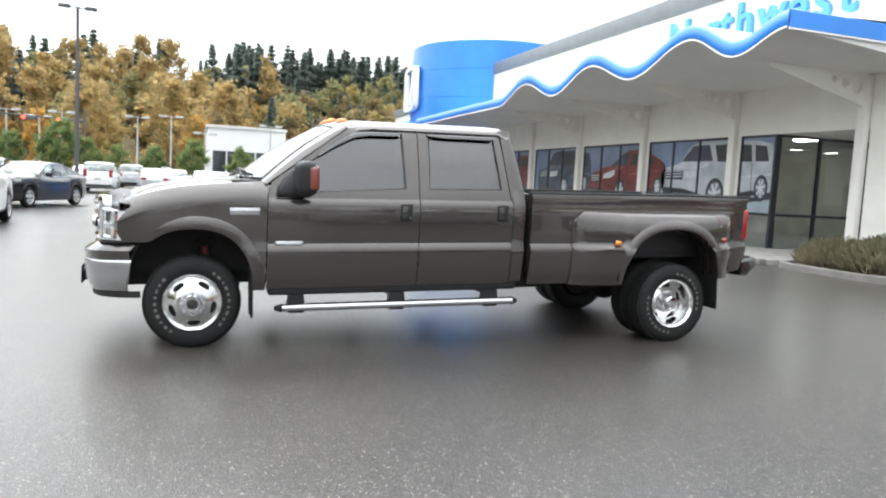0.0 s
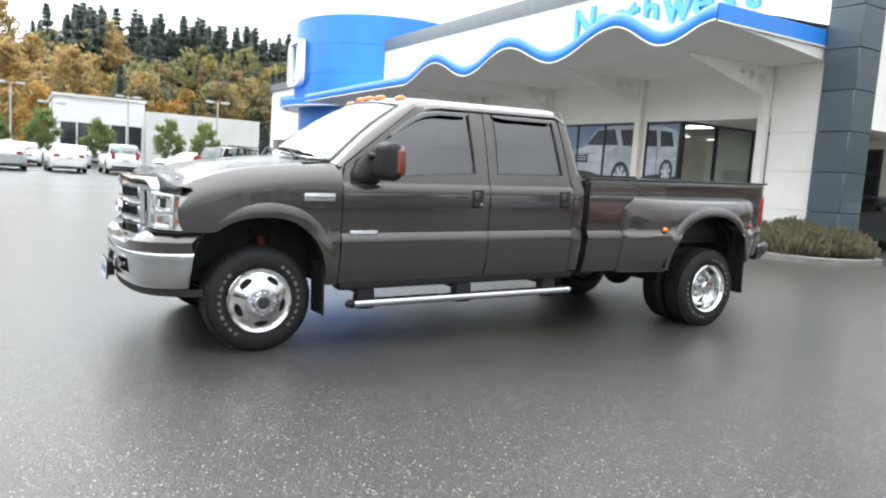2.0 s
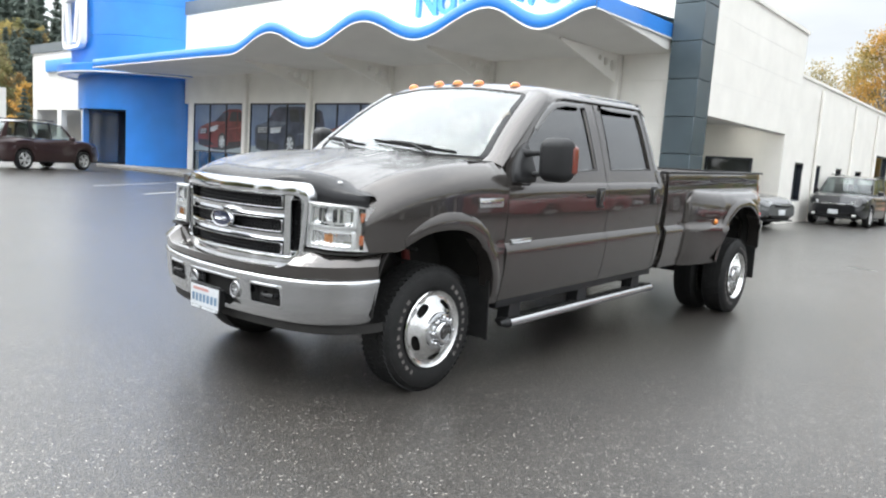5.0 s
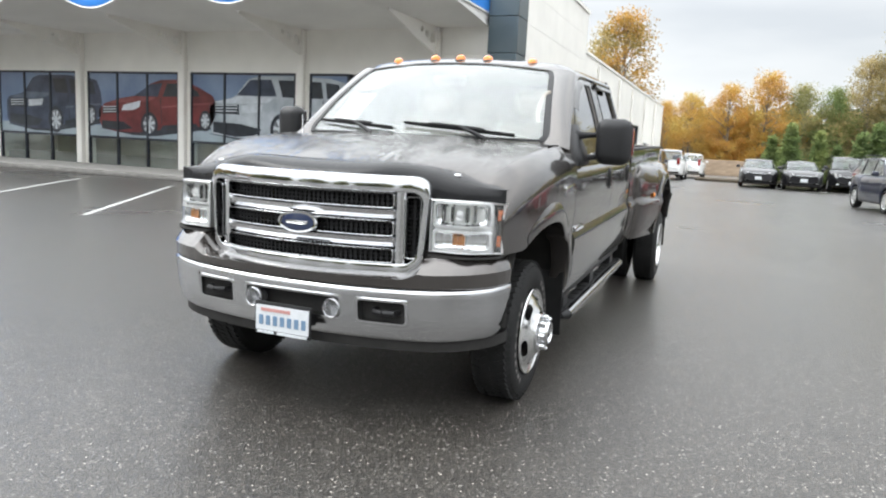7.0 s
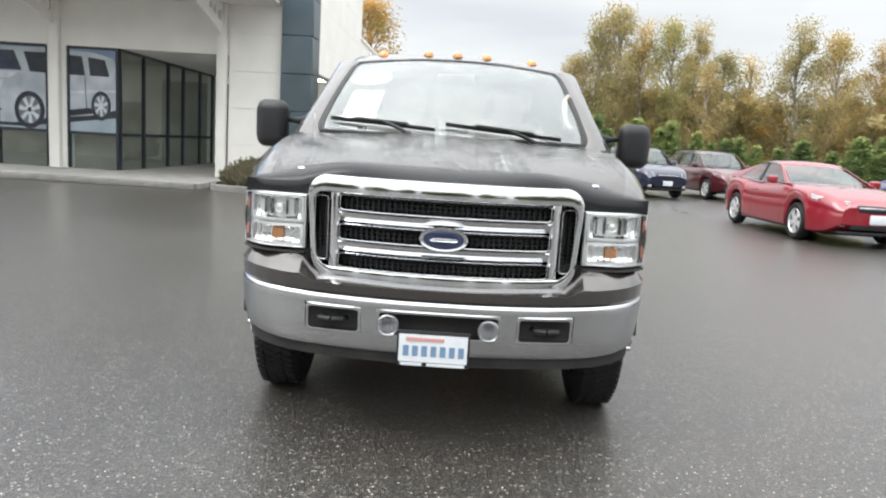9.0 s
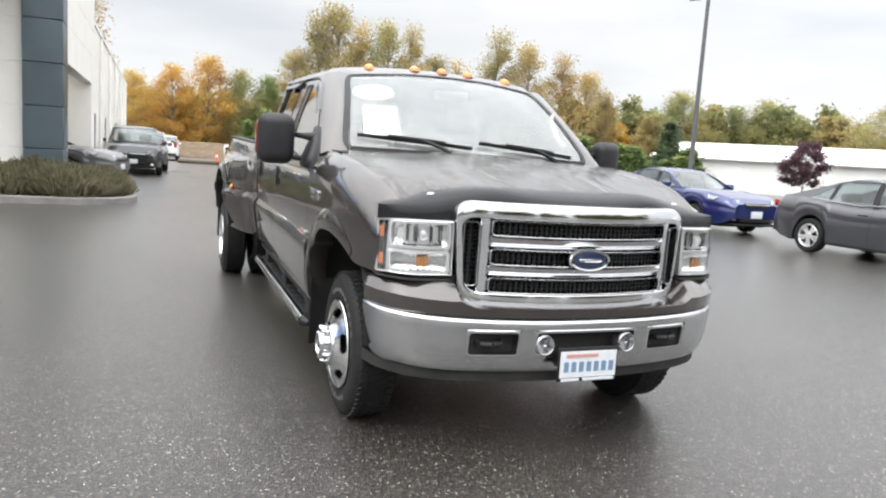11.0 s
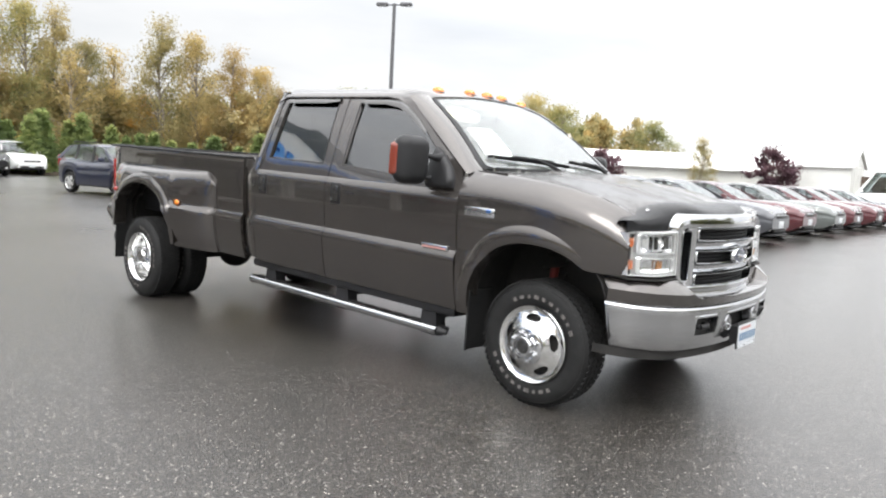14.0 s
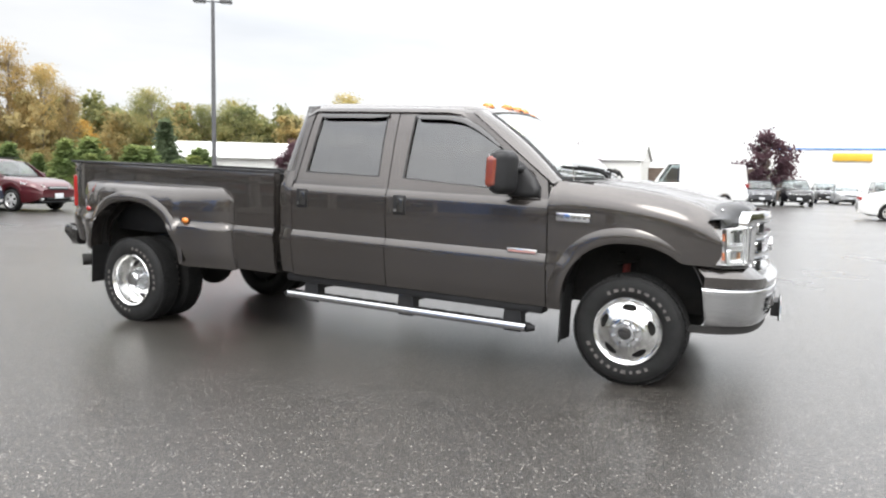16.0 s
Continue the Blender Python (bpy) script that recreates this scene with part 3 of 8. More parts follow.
def window_print(y0, y1, cars):
    """A picture of cars on a blue ground, printed on the upper panes between y0 and y1; a car's nose lies towards +y."""
    poster = part("window_print", boxed(FX + 0.040, FX + 0.046, y0, y1, 1.07, 3.15), M_PRINT_SKY, dealer, "large printed picture of a car on blue")
    bm = bmesh.new()
    flat(bm, [(y0, 1.07), (y1, 1.07), (y1, 1.42), (y0, 1.52)], FX + 0.039)
    part("picture_ground", bm, M_PRINT_GROUND, poster)
    for nose, length, z0, h, car, coat in cars:
        pt = lambda p: (nose - p[0] * length, z0 + p[1] * h)
        at = lambda q: [pt(p) for p in q]
        shapes = [("picture_shadow", at([(0.0, 0.10), (0.30, 0.0), (0.50, 0.0), (0.98, 0.17), (0.98, 0.26)]), M_PRINT_DARK, 0.0375), ("picture_body", at(car["body"]), coat, 0.036), ("picture_hood", at(car["hood"]), M_PRINT_SHEEN[coat.name], 0.0345), ("picture_screen", at(car["screen"]), M_PRINT_NAVY, 0.0335)]
        shapes += [("picture_glass", at(q), M_PRINT_DARK, 0.0335) for q in car["side"]]
        shapes += [("picture_crease", at(car["crease"]), M_PRINT_SHEEN[coat.name], 0.0345), ("picture_sill", at(car["sill"]), M_PRINT_DARK, 0.0345), ("picture_intake", at(car["intake"]), M_PRINT_DARK, 0.0345), ("picture_grille", at(car["grille"]), M_PRINT_DARK, 0.0335), ("picture_lamp", at(car["lamp"]), M_PRINT_LIGHT, 0.0335)]
        (ga, gb), (gc, gd) = car["grille"][0], car["grille"][2]
        for k in (0.25, 0.55, 0.85):
            zb = lerp(gb, gd, k)
            shapes.append(("picture_bar", at([(ga + 0.01, zb - 0.012), (gc - 0.01, zb), (gc - 0.01, zb + 0.016), (ga + 0.01, zb + 0.006)]), M_PRINT_LIGHT, 0.0315))
        for q in car["door"]:
            shapes.append(("picture_gap", at([(q, 0.22), (q - 0.008, 0.66), (q - 0.004, 0.66), (q + 0.004, 0.22)]), M_PRINT_DARK, 0.0325))
        for cx, cz, rx, rz in car["wheels"]:
            shapes.append(("picture_wheel", at(ellipse(cx, cz, rx, rz)), M_PRINT_DARK, 0.0325))
            shapes.append(("picture_rim", at(ellipse(cx, cz, rx * 0.72, rz * 0.74)), M_PRINT_GREY, 0.0305))
            for k in range(7):
                a = 2 * math.pi * k / 7 + 0.3
                u, v = math.cos(a), math.sin(a)
                shapes.append(("picture_spoke", at([(cx + rx * (0.68 * u - 0.13 * v), cz + rz * (0.70 * v + 0.13 * u)), (cx + rx * (0.68 * u + 0.13 * v), cz + rz * (0.70 * v - 0.13 * u)), (cx + rx * 0.07 * v, cz - rz * 0.07 * u), (cx - rx * 0.07 * v, cz + rz * 0.07 * u)]), M_PRINT_LIGHT, 0.0285))
        for nm, poly, mt, off in shapes:
            poly = clip_y(poly, y0 + 0.01, y1 - 0.01)
            poly = [(a, min(b, 3.14)) for a, b in poly]
            if len(poly) > 2:
                bm = bmesh.new()
                flat(bm, poly, FX + off)
                part(nm, bm, mt, poster)


M_PRINT_GREY = mat("print_grey", (0.16, 0.17, 0.19), 0.3, var=0.3, scale=6, coat=0.4)
M_PRINT_SHEEN = {"print_red": mat("print_red_sheen", (0.16, 0.035, 0.036), 0.3, col2=(0.30, 0.10, 0.095), scale=2, coat=0.4), "print_silver": M_PRINT_LIGHT, "print_navy": mat("print_navy_sheen", (0.055, 0.072, 0.115), 0.3, col2=(0.14, 0.17, 0.23), scale=2, coat=0.4)}
spans = [(a + 0.27, b - 0.27) for a, b in zip(PIERS, PIERS[1:])]
for y0, y1 in spans:
    shop_window(y0, y1, 3, True)
SUV_PRINT = (13.75, 5.1, 1.12, 2.02, WAGON, M_PRINT_SILVER)
RED_PRINT = (18.4, 4.9, 1.15, 1.86, SEDAN, M_PRINT_RED)
NAVY_PRINT = (22.9, 4.6, 1.14, 1.95, WAGON, M_PRINT_NAVY)
window_print(*spans[0], [RED_PRINT, SUV_PRINT])
window_print(*spans[1], [NAVY_PRINT, RED_PRINT])
window_print(*spans[2], [NAVY_PRINT])
window_print(*spans[3], [(27.5, 4.6, 1.15, 1.85, SEDAN, M_PRINT_RED)])
# corner pane and the glazed entrance set back behind it
shop_window(8.76, 10.03, 1, True)
window_print(8.80, 10.0, [SUV_PRINT])
w = part("entrance_glazing", boxed(FX + 0.1, 22.09, 8.70, 8.80, 0.06, 0.13), M_FRAME, dealer, "dark framed glass wall of the entrance")
BARS = [14.98, 16.4, 18.1, 19.3, 20.8, 22.05]
for i, x in enumerate(BARS):
    part("window_bar", boxed(x - 0.035, x + 0.035, 8.70, 8.80, 0.13, 3.22), M_FRAME, w)
    if i < 5:
        xe = BARS[i + 1]
        for z0, z1 in ((0.13, 1.0), (1.07, 3.15)):
            part("pane", boxed(x + 0.035, xe - 0.035, 8.74, 8.76, z0, z1), M_GLASS, w)
        for z0, z1 in ((1.0, 1.07), (3.15, 3.22)):
            part("window_bar", boxed(x + 0.035, xe - 0.035, 8.705, 8.795, z0, z1), M_FRAME, w)
# showroom inside
bm = boxed(FX + 8.0, FX + 8.2, 8.95, 30, 0, 3.6)
part("showroom_wall", bm, M_DARKROOM, dealer)
part("showroom_floor", boxed(FX + 0.12, FX + 8.0, 8.8, 30, 0.02, 0.06), M_ROOMFLOOR, dealer)
part("showroom_ceiling", boxed(FX + 0.3, FX + 8.0, 8.8, 30, 3.5, 3.6), M_DARKROOM, dealer)
bm = bmesh.new()
for i in range(6):
    box(bm, FX + 4.0, FX + 4.3, 11 + i * 3, 12.2 + i * 3, 3.44, 3.5)
part("showroom_lamp", bm, M_LAMP_DIM, dealer)

# blue drum tower
DC, DR = (16.86, 33.3), 5.0
dm = Matrix.Translation((DC[0], DC[1], 0))
part("drum", turned(bmesh.new(), [(DR, 4.5), (DR, 6.1), (DR - 0.015, 6.115), (DR - 0.015, 6.135), (DR, 6.15), (DR, 7.6), (DR - 0.015, 7.615), (DR - 0.015, 7.635), (DR, 7.65), (DR, 9.1), (DR - 0.1, 9.15), (0.02, 9.15)], dm, 72), M_BLUE, dealer, "bright blue sheet metal drum")
part("drum_brim", turned(bmesh.new(), [(DR - 0.6, 4.32), (DR + 0.55, 4.36), (DR + 0.62, 4.40), (DR + 0.62, 4.72), (DR + 0.55, 4.76), (DR - 0.02, 4.86)], dm, 72), M_BLUE, dealer)
part("brim_bead", turned(bmesh.new(), [(DR + 0.60, 4.33), (DR + 0.65, 4.35), (DR + 0.65, 4.40), (DR + 0.60, 4.41)], dm, 72), M_FASCIA, dealer)
part("drum_base", turned(bmesh.new(), [(DR - 0.35, 2.7), (DR - 0.30, 2.72), (DR - 0.30, 4.36)], dm, 72), M_BLUE, dealer)
for a0, a1 in ((95, 168), (214, 290)):
    bm = bmesh.new()
    pts = [radians(a0 + (a1 - a0) * k / 16) for k in range(17)]
    sheet(bm, [[(DC[0] + (DR - 0.5) * math.cos(a), DC[1] + (DR - 0.5) * math.sin(a), z) for z in (0, 1.35, 2.75)] for a in pts], 0.25)
    part("drum_base", bm, M_BLUE, dealer)
part("drum_lobby", turned(bmesh.new(), [(DR - 2.2, 0.0), (DR - 2.2, 2.75), (DR - 0.4, 2.75)], dm, 48), M_FRAME, dealer, "dark lobby under the drum")
# the sign on the drum, as a plain surround with a plain bar shape
sa = radians(176)
sm = Matrix.Translation((DC[0] + (DR + 0.10) * math.cos(sa), DC[1] + (DR + 0.10) * math.sin(sa), 6.75)) @ Matrix.Rotation(sa - math.pi / 2, 4, "Z")
bm = bmesh.new()
outer = [(1.35 * math.copysign(abs(math.cos(a)) ** 0.35, math.cos(a)), 1.25 * math.copysign(abs(math.sin(a)) ** 0.35, math.sin(a))) for a in [2 * math.pi * k / 48 for k in range(48)]]
loft(bm, [[sm @ Vector((u * s, v, w * s)) for u, w in outer] for s, v in ((1.0, -0.12), (1.0, 0.16), (0.84, 0.16), (0.84, -0.12))], True, False)
for u in (-0.62, 0.62):
    loft(bm, [[sm @ Vector((u * (1 + 0.35 * w) + d, v, w)) for w, d in ((-0.95, -0.2), (-0.95, 0.2), (0.95, 0.24), (0.95, -0.24))] for v in (0.0, 0.15)])
part("drum_sign", bm, M_FASCIA, dealer, "white framed sign on the blue drum")
# wing past the drum
bm = boxed(14.2, 14.5, 38.2, 46, 2.8, 6.2)
for y in (38.2, 41.6, 45.4):
    box(bm, 14.2, 14.5, y, y + 0.6, 0, 2.8)
box(bm, 14.5, 22, 45.7, 46, 0, 6.2)
box(bm, 14.5, 22, 38.2, 45.7, 5.9, 6.0)
box(bm, 17, 17.2, 38.2, 45.7, 0, 2.8)
part("wing_wall", bm, M_WHITE, dealer)
part("wing_trim", boxed(14.1, 22, 38.1, 46.1, 6.2, 6.7), M_GREY, dealer)
part("sign_block", boxed(14.0, 14.19, 38.5, 43.5, 5.0, 5.7, 0.04), M_BLUE_SIGN, dealer, "raised blue block of the roof sign")

# pavement in front of the shop
bm = prism(bmesh.new(), [(11.9, 5.6), (22.1, 5.6), (22.1, 31.0), (11.9, 31.0)], "z", 0.0, 0.12)
solo("pavement", bm, M_CONC, "pale concrete pavement along the shop front", "pavement", "structure")
bm = boxed(11.72, 11.9, 5.6, 31, 0, 0.135, 0.02)
solo("kerb", bm, M_KERB, "weathered concrete kerb of the pavement", "kerb", "structure")

# ---- pickup truck: nose towards -x, front axle at x = 0 ----
M_PAINT = mat("truck_paint", (0.064, 0.0570, 0.0525), 0.21, metal=0.6, var=0.10, scale=2.0, bscale=900, coat=1.0)
M_CHROME = mat("chrome", (0.60, 0.605, 0.615), 0.07, metal=1.0, var=0.04, scale=6)
M_ALLOY = mat("polished_alloy", (0.74, 0.74, 0.73), 0.16, metal=1.0, var=0.10, scale=14, rvar=0.06)
M_BUMPER = mat("dull_chrome", (0.52, 0.525, 0.535), 0.15, metal=1.0, var=0.05, scale=5, rvar=0.06)
M_TYRE = mat("tyre_rubber", (0.012, 0.012, 0.012), 0.70, var=0.3, scale=14, bump=0.001, bscale=120, spec=0.3)
M_PLASTIC = mat("black_plastic", (0.013, 0.013, 0.014), 0.48, var=0.25, scale=8, bump=0.0006, bscale=300, spec=0.35)
M_SMOKE = mat("smoked_plastic", (0.022, 0.021, 0.020), 0.14, var=0.2, coat=0.6)
M_UNDER = mat("underbody", (0.014, 0.013, 0.012), 0.8, var=0.4, scale=10)
M_TINT = mat("tinted_glass", (0.055, 0.063, 0.070), 0.015, var=0.03, trans=1.0, coat=1.0, spec=0.8)
M_TINT.node_tree.nodes["Principled BSDF"].inputs["IOR"].default_value = 1.7
M_SCREEN = wet_mat("windscreen_glass", (0.84, 0.88, 0.87), 0.0, 0.03, 0.95, 0.0003)
M_HOOD = wet_mat("rain_beaded_paint", (0.063, 0.0565, 0.0525), 0.5, 0.22, 0.0, 0.00045, 1.0, 0.03)


def rain_runs(m):
    """Patches of standing water broken into runs down the hood: a glossy film where wet, dull beads between."""
    nt = m.node_tree
    b = nt.nodes["Principled BSDF"]
    N, L = nt.nodes.new, nt.links.new
    tc = N("ShaderNodeTexCoord")

    def layer(turn, size, seed, lo, hi, detail):
        mp, n, r = N("ShaderNodeMapping"), N("ShaderNodeTexNoise"), N("ShaderNodeMapRange")
        mp.vector_type = "TEXTURE"
        mp.inputs["Rotation"].default_value, mp.inputs["Location"].default_value = (0, 0, turn), (seed, 0, 0)
        mp.inputs["Scale"].default_value = size
        n.inputs["Scale"].default_value, n.inputs["Detail"].default_value, n.inputs["Roughness"].default_value = 1.0, detail, 0.6
        r.inputs["From Min"].default_value, r.inputs["From Max"].default_value = lo, hi
        L(tc.outputs["Object"], mp.inputs["Vector"])
        L(mp.outputs["Vector"], n.inputs["Vector"])
        L(n.outputs["Fac"], r.inputs["Value"])
        return r.outputs["Result"]

    def joined(op, a, c):
        k = N("ShaderNodeMath")
        k.operation = op
        L(a, k.inputs[0])
        L(c, k.inputs[1])
        return k.outputs[0]

    patches = layer(0.1, (0.5, 0.26, 0.5), 3.0, 0.47, 0.60, 4)
    runs = joined("MAXIMUM", layer(0.05, (0.50, 0.018, 0.5), 0.0, 0.42, 0.62, 3), layer(0.35, (0.30, 0.022, 0.5), 9.0, 0.50, 0.64, 3))
    wet = joined("MULTIPLY", patches, runs)
    film = N("ShaderNodeBump")
    film.inputs["Strength"].default_value, film.inputs["Distance"].default_value = 1.0, 0.008
    L(wet, film.inputs["Height"])
    L(b.inputs["Normal"].links[0].from_socket, film.inputs["Normal"])
    L(film.outputs["Normal"], b.inputs["Coat Normal"])
    L(film.outputs["Normal"], b.inputs["Normal"])
    for sock, lo, hi in (("Coat Weight", 0.55, 1.0), ("Roughness", 0.26, 0.16), ("Coat Roughness", 0.12, 0.02)):
        r = N("ShaderNodeMapRange")
        r.inputs["To Min"].default_value, r.inputs["To Max"].default_value = lo, hi
        L(wet, r.inputs["Value"])
        L(r.outputs["Result"], b.inputs[sock])


rain_runs(M_HOOD)
M_DEFLECT = wet_mat("beaded_black_plastic", (0.014, 0.014, 0.015), 0.0, 0.20, 0.0, 0.0005)
M_DEFLECT.node_tree.nodes["Principled BSDF"].inputs["Specular IOR Level"].default_value = 0.22
M_MESH = mat("black_mesh", (0.010, 0.010, 0.011), 0.6, var=0.3, spec=0.3)
M_FOG = mat("fog_bowl", (0.34, 0.34, 0.35), 0.15, metal=0.8, var=0.1)
M_CORNER = mat("corner_amber", (0.50, 0.15, 0.06), 0.2, var=0.3, scale=30, coat=0.6)
M_MIRROR_LENS = mat("mirror_lens", (0.17, 0.034, 0.020), 0.22, var=0.15, coat=0.6)
M_LENS = mat("clear_lens", (0.95, 0.96, 0.96), 0.03, var=0.0, trans=1.0)
M_AMBER = mat("amber_lens", (0.72, 0.21, 0.02), 0.18, var=0.1, coat=0.6)
M_RED = mat("red_lens", (0.28, 0.012, 0.010), 0.15, var=0.1, coat=0.7)
M_REFLECT = mat("lamp_bowl", (0.80, 0.80, 0.80), 0.30, metal=0.85, var=0.05)
M_BOWL = mat("fluted_bowl", (0.72, 0.72, 0.73), 0.12, metal=1.0, var=0.08, scale=30)
M_SIGNAL_AMBER = mat("signal_amber", (0.46, 0.19, 0.06), 0.2, var=0.2, scale=40, coat=0.6)
M_SEAT = mat("seat_cloth", (0.40, 0.37, 0.32), 0.85, var=0.15, scale=20, bump=0.001)
M_DASH = mat("dash_plastic", (0.33, 0.31, 0.28), 0.6, var=0.15)
M_PAPER = mat("paper", (0.80, 0.80, 0.78), 0.7, var=0.04)
M_STICKER = mat("pale_yellow_sticker", (0.85, 0.84, 0.50), 0.5, var=0.05)
M_BADGE = mat("badge_blue", (0.014, 0.022, 0.06), 0.2, var=0.1, coat=0.8)
M_PLATE = mat("plate_white", (0.58, 0.60, 0.62), 0.4, var=0.05, scale=20)
M_PLATE_BLUE = mat("plate_blue", (0.13, 0.21, 0.31), 0.5, var=0.15)
M_PLATE_RED = mat("plate_red", (0.48, 0.24, 0.22), 0.5, var=0.1)
M_WHITE_RUBBER = mat("raised_white", (0.115, 0.105, 0.10), 0.7, var=0.6, scale=60)
M_RED_PART = mat("red_shock", (0.16, 0.018, 0.016), 0.45, var=0.2)

truck = thing("pickup_truck", "dark grey-brown crew cab dual-rear-wheel pickup truck on wet asphalt", "truck")
RAKE = 0.027


def tpart(name, bm, material, parent=None, label="", sharp=38, rake=True):
    if rake:
        for v in bm.verts:
            v.co.z += RAKE * (v.co.x - 1.8)
    return part(name, bm, material, parent or truck, label, sharp)


def shell(bm, grid, off, skip=()):
    """A thin solid: a grid of points and its copy moved by off (a vector, or one for each point); skip: cells left out."""
    R, C = len(grid), len(grid[0])
    get = off if callable(off) else (lambda p: off)
    A = [[bm.verts.new(p) for p in r] for r in grid]
    B = [[bm.verts.new(Vector(p) + Vector(get(p))) for p in r] for r in grid]
    have = lambda i, j: 0 <= i < R - 1 and 0 <= j < C - 1 and (i, j) not in skip
    for i in range(R - 1):
        for j in range(C - 1):
            if (i, j) in skip:
                continue
            bm.faces.new((A[i][j], A[i][j + 1], A[i + 1][j + 1], A[i + 1][j]))
            bm.faces.new((B[i][j], B[i + 1][j], B[i + 1][j + 1], B[i][j + 1]))
            for (di, dj), (p, q) in (((-1, 0), ((i, j), (i, j + 1))), ((1, 0), ((i + 1, j), (i + 1, j + 1))), ((0, -1), ((i, j), (i + 1, j))), ((0, 1), ((i, j + 1), (i + 1, j + 1)))):
                if not have(i + di, j + dj):
                    bm.faces.new((A[p[0]][p[1]], A[q[0]][q[1]], B[q[0]][q[1]], B[p[0]][p[1]]))
    loose = [v for v in bm.verts if not v.link_faces]
    bmesh.ops.delete(bm, geom=loose, context="VERTS")
    return bm


SIDE = [(0.46, 0.93), (0.50, 0.958), (0.60, 0.985), (0.72, 1.002), (0.80, 1.012), (0.836, 1.013), (0.848, 1.010), (0.856, 0.992), (0.866, 0.984), (0.95, 0.994), (1.05, 1.0), (1.16, 0.999), (1.215, 0.996), (1.232, 0.988), (1.242, 0.972), (1.30, 0.958), (1.35, 0.942), (1.60, 0.868), (1.80, 0.800), (1.86, 0.765)]
FTOP = [(-0.56, 1.150), (-0.50, 1.205), (-0.42, 1.250), (-0.30, 1.295), (-0.15, 1.328), (0.0, 1.350), (0.2, 1.370), (0.42, 1.383), (0.62, 1.383)]


def side_y(x, z):
    y = curve_at(SIDE, z)
    if x < 0.1:
        y -= 0.085 * min(1.0, (0.1 - x) / 0.62) ** 2
    return y


def fender_y(x, z):
    t = curve_at(FTOP, x)
    y = min(side_y(x, min(z, 1.16)), 1.0)
    s = max(0.0, (z - (t - 0.17)) / 0.17)
    return y - 0.115 * s ** 2.2


def arch_z(x, cx, half, foot, top, p=2.3):
    """Height of an arched opening's edge over x, or None beside it."""
    t = abs(x - cx) / half
    return None if t >= 1 else foot + (top - foot) * (1 - t ** p) ** (1 / p)


def panel(xs, zb, zt, Y, s, nz=14, thick=0.03):
    grid = []
    for x in xs:
        b, t = zb(x), zt(x)
        grid.append([(x, s * Y(x, lerp(b, t, k / nz)), lerp(b, t, k / nz)) for k in range(nz + 1)])
    return shell(bmesh.new(), grid, (0, -s * thick, 0))


def spread(a, b, n):
    return [a + (b - a) * i / n for i in range(n + 1)]


def arch_xs(x0, x1, cx, half, n=26):
    inner = [cx - half * math.cos(math.pi * k / n) * 0.9995 for k in range(n + 1)]
    return sorted(set([round(v, 5) for v in spread(x0, cx - half - 0.004, 4) + inner + spread(cx + half + 0.004, x1, 4)]))


FA = (0.02, 0.455, 0.50, 1.0)
RA = (4.32, 0.535, 0.44, 1.015)


def lip(s, A, Y, wide, foot_f, foot_r, out=0.022, tuck=0.09, n=40):
    """The rolled lip round a wheel opening."""
    cx, half, foot, top = A
    pts = []
    for k in range(n + 1):
        a = math.pi * k / n
        q = 2 / 2.3
        c, d = math.cos(a), math.sin(a)
        pts.append((cx - half * math.copysign(abs(c) ** q, c), foot + (top - foot) * abs(d) ** q))
    mid = (cx, foot)
    pts = [p for p in pts if p[1] > (foot_f if p[0] < cx else foot_r)]
    rings = []
    out0, wide0 = out, wide
    for i, (x, z) in enumerate(pts):
        fade = min(1.0, 0.15 + i / 9)
        out, wide = out0 * fade, wide0 * (0.35 + 0.65 * fade)
        d = Vector((x - mid[0], z - mid[1] + 0.12)).normalized()
        ring = []
        for r, o, base in ((0.0, -tuck, 0), (0.0, out * 0.8, 0), (0.012, out, 0), (wide * 0.7, out * 0.9, 1), (wide, 0.002, 1)):
            px, pz = x + d.x * r, z + d.y * r
            ring.append((px, s * (Y(px if base else x, pz if base else z) + o), pz))
        rings.append(ring)
    return loft(bmesh.new(), rings, False, False)


def screen_pt(u, v):
    """A point of the bowed windscreen: u across, v from the cowl to the roof."""
    b = Vector((0.345 + 0.205 * u * u, 0.812 * u, 1.402 - 0.004 * u * u))
    t = Vector((1.085 + 0.075 * u * u, 0.668 * u, 1.892 - 0.034 * u * u))
    p = b.lerp(t, v) + Vector((-0.018, 0, 0.022)) * math.sin(math.pi * v)
    p.y *= 1 - 0.050 * max(0.0, (v - 0.86) / 0.14) ** 2 - 0.030 * max(0.0, (0.10 - v) / 0.10) ** 2
    return p


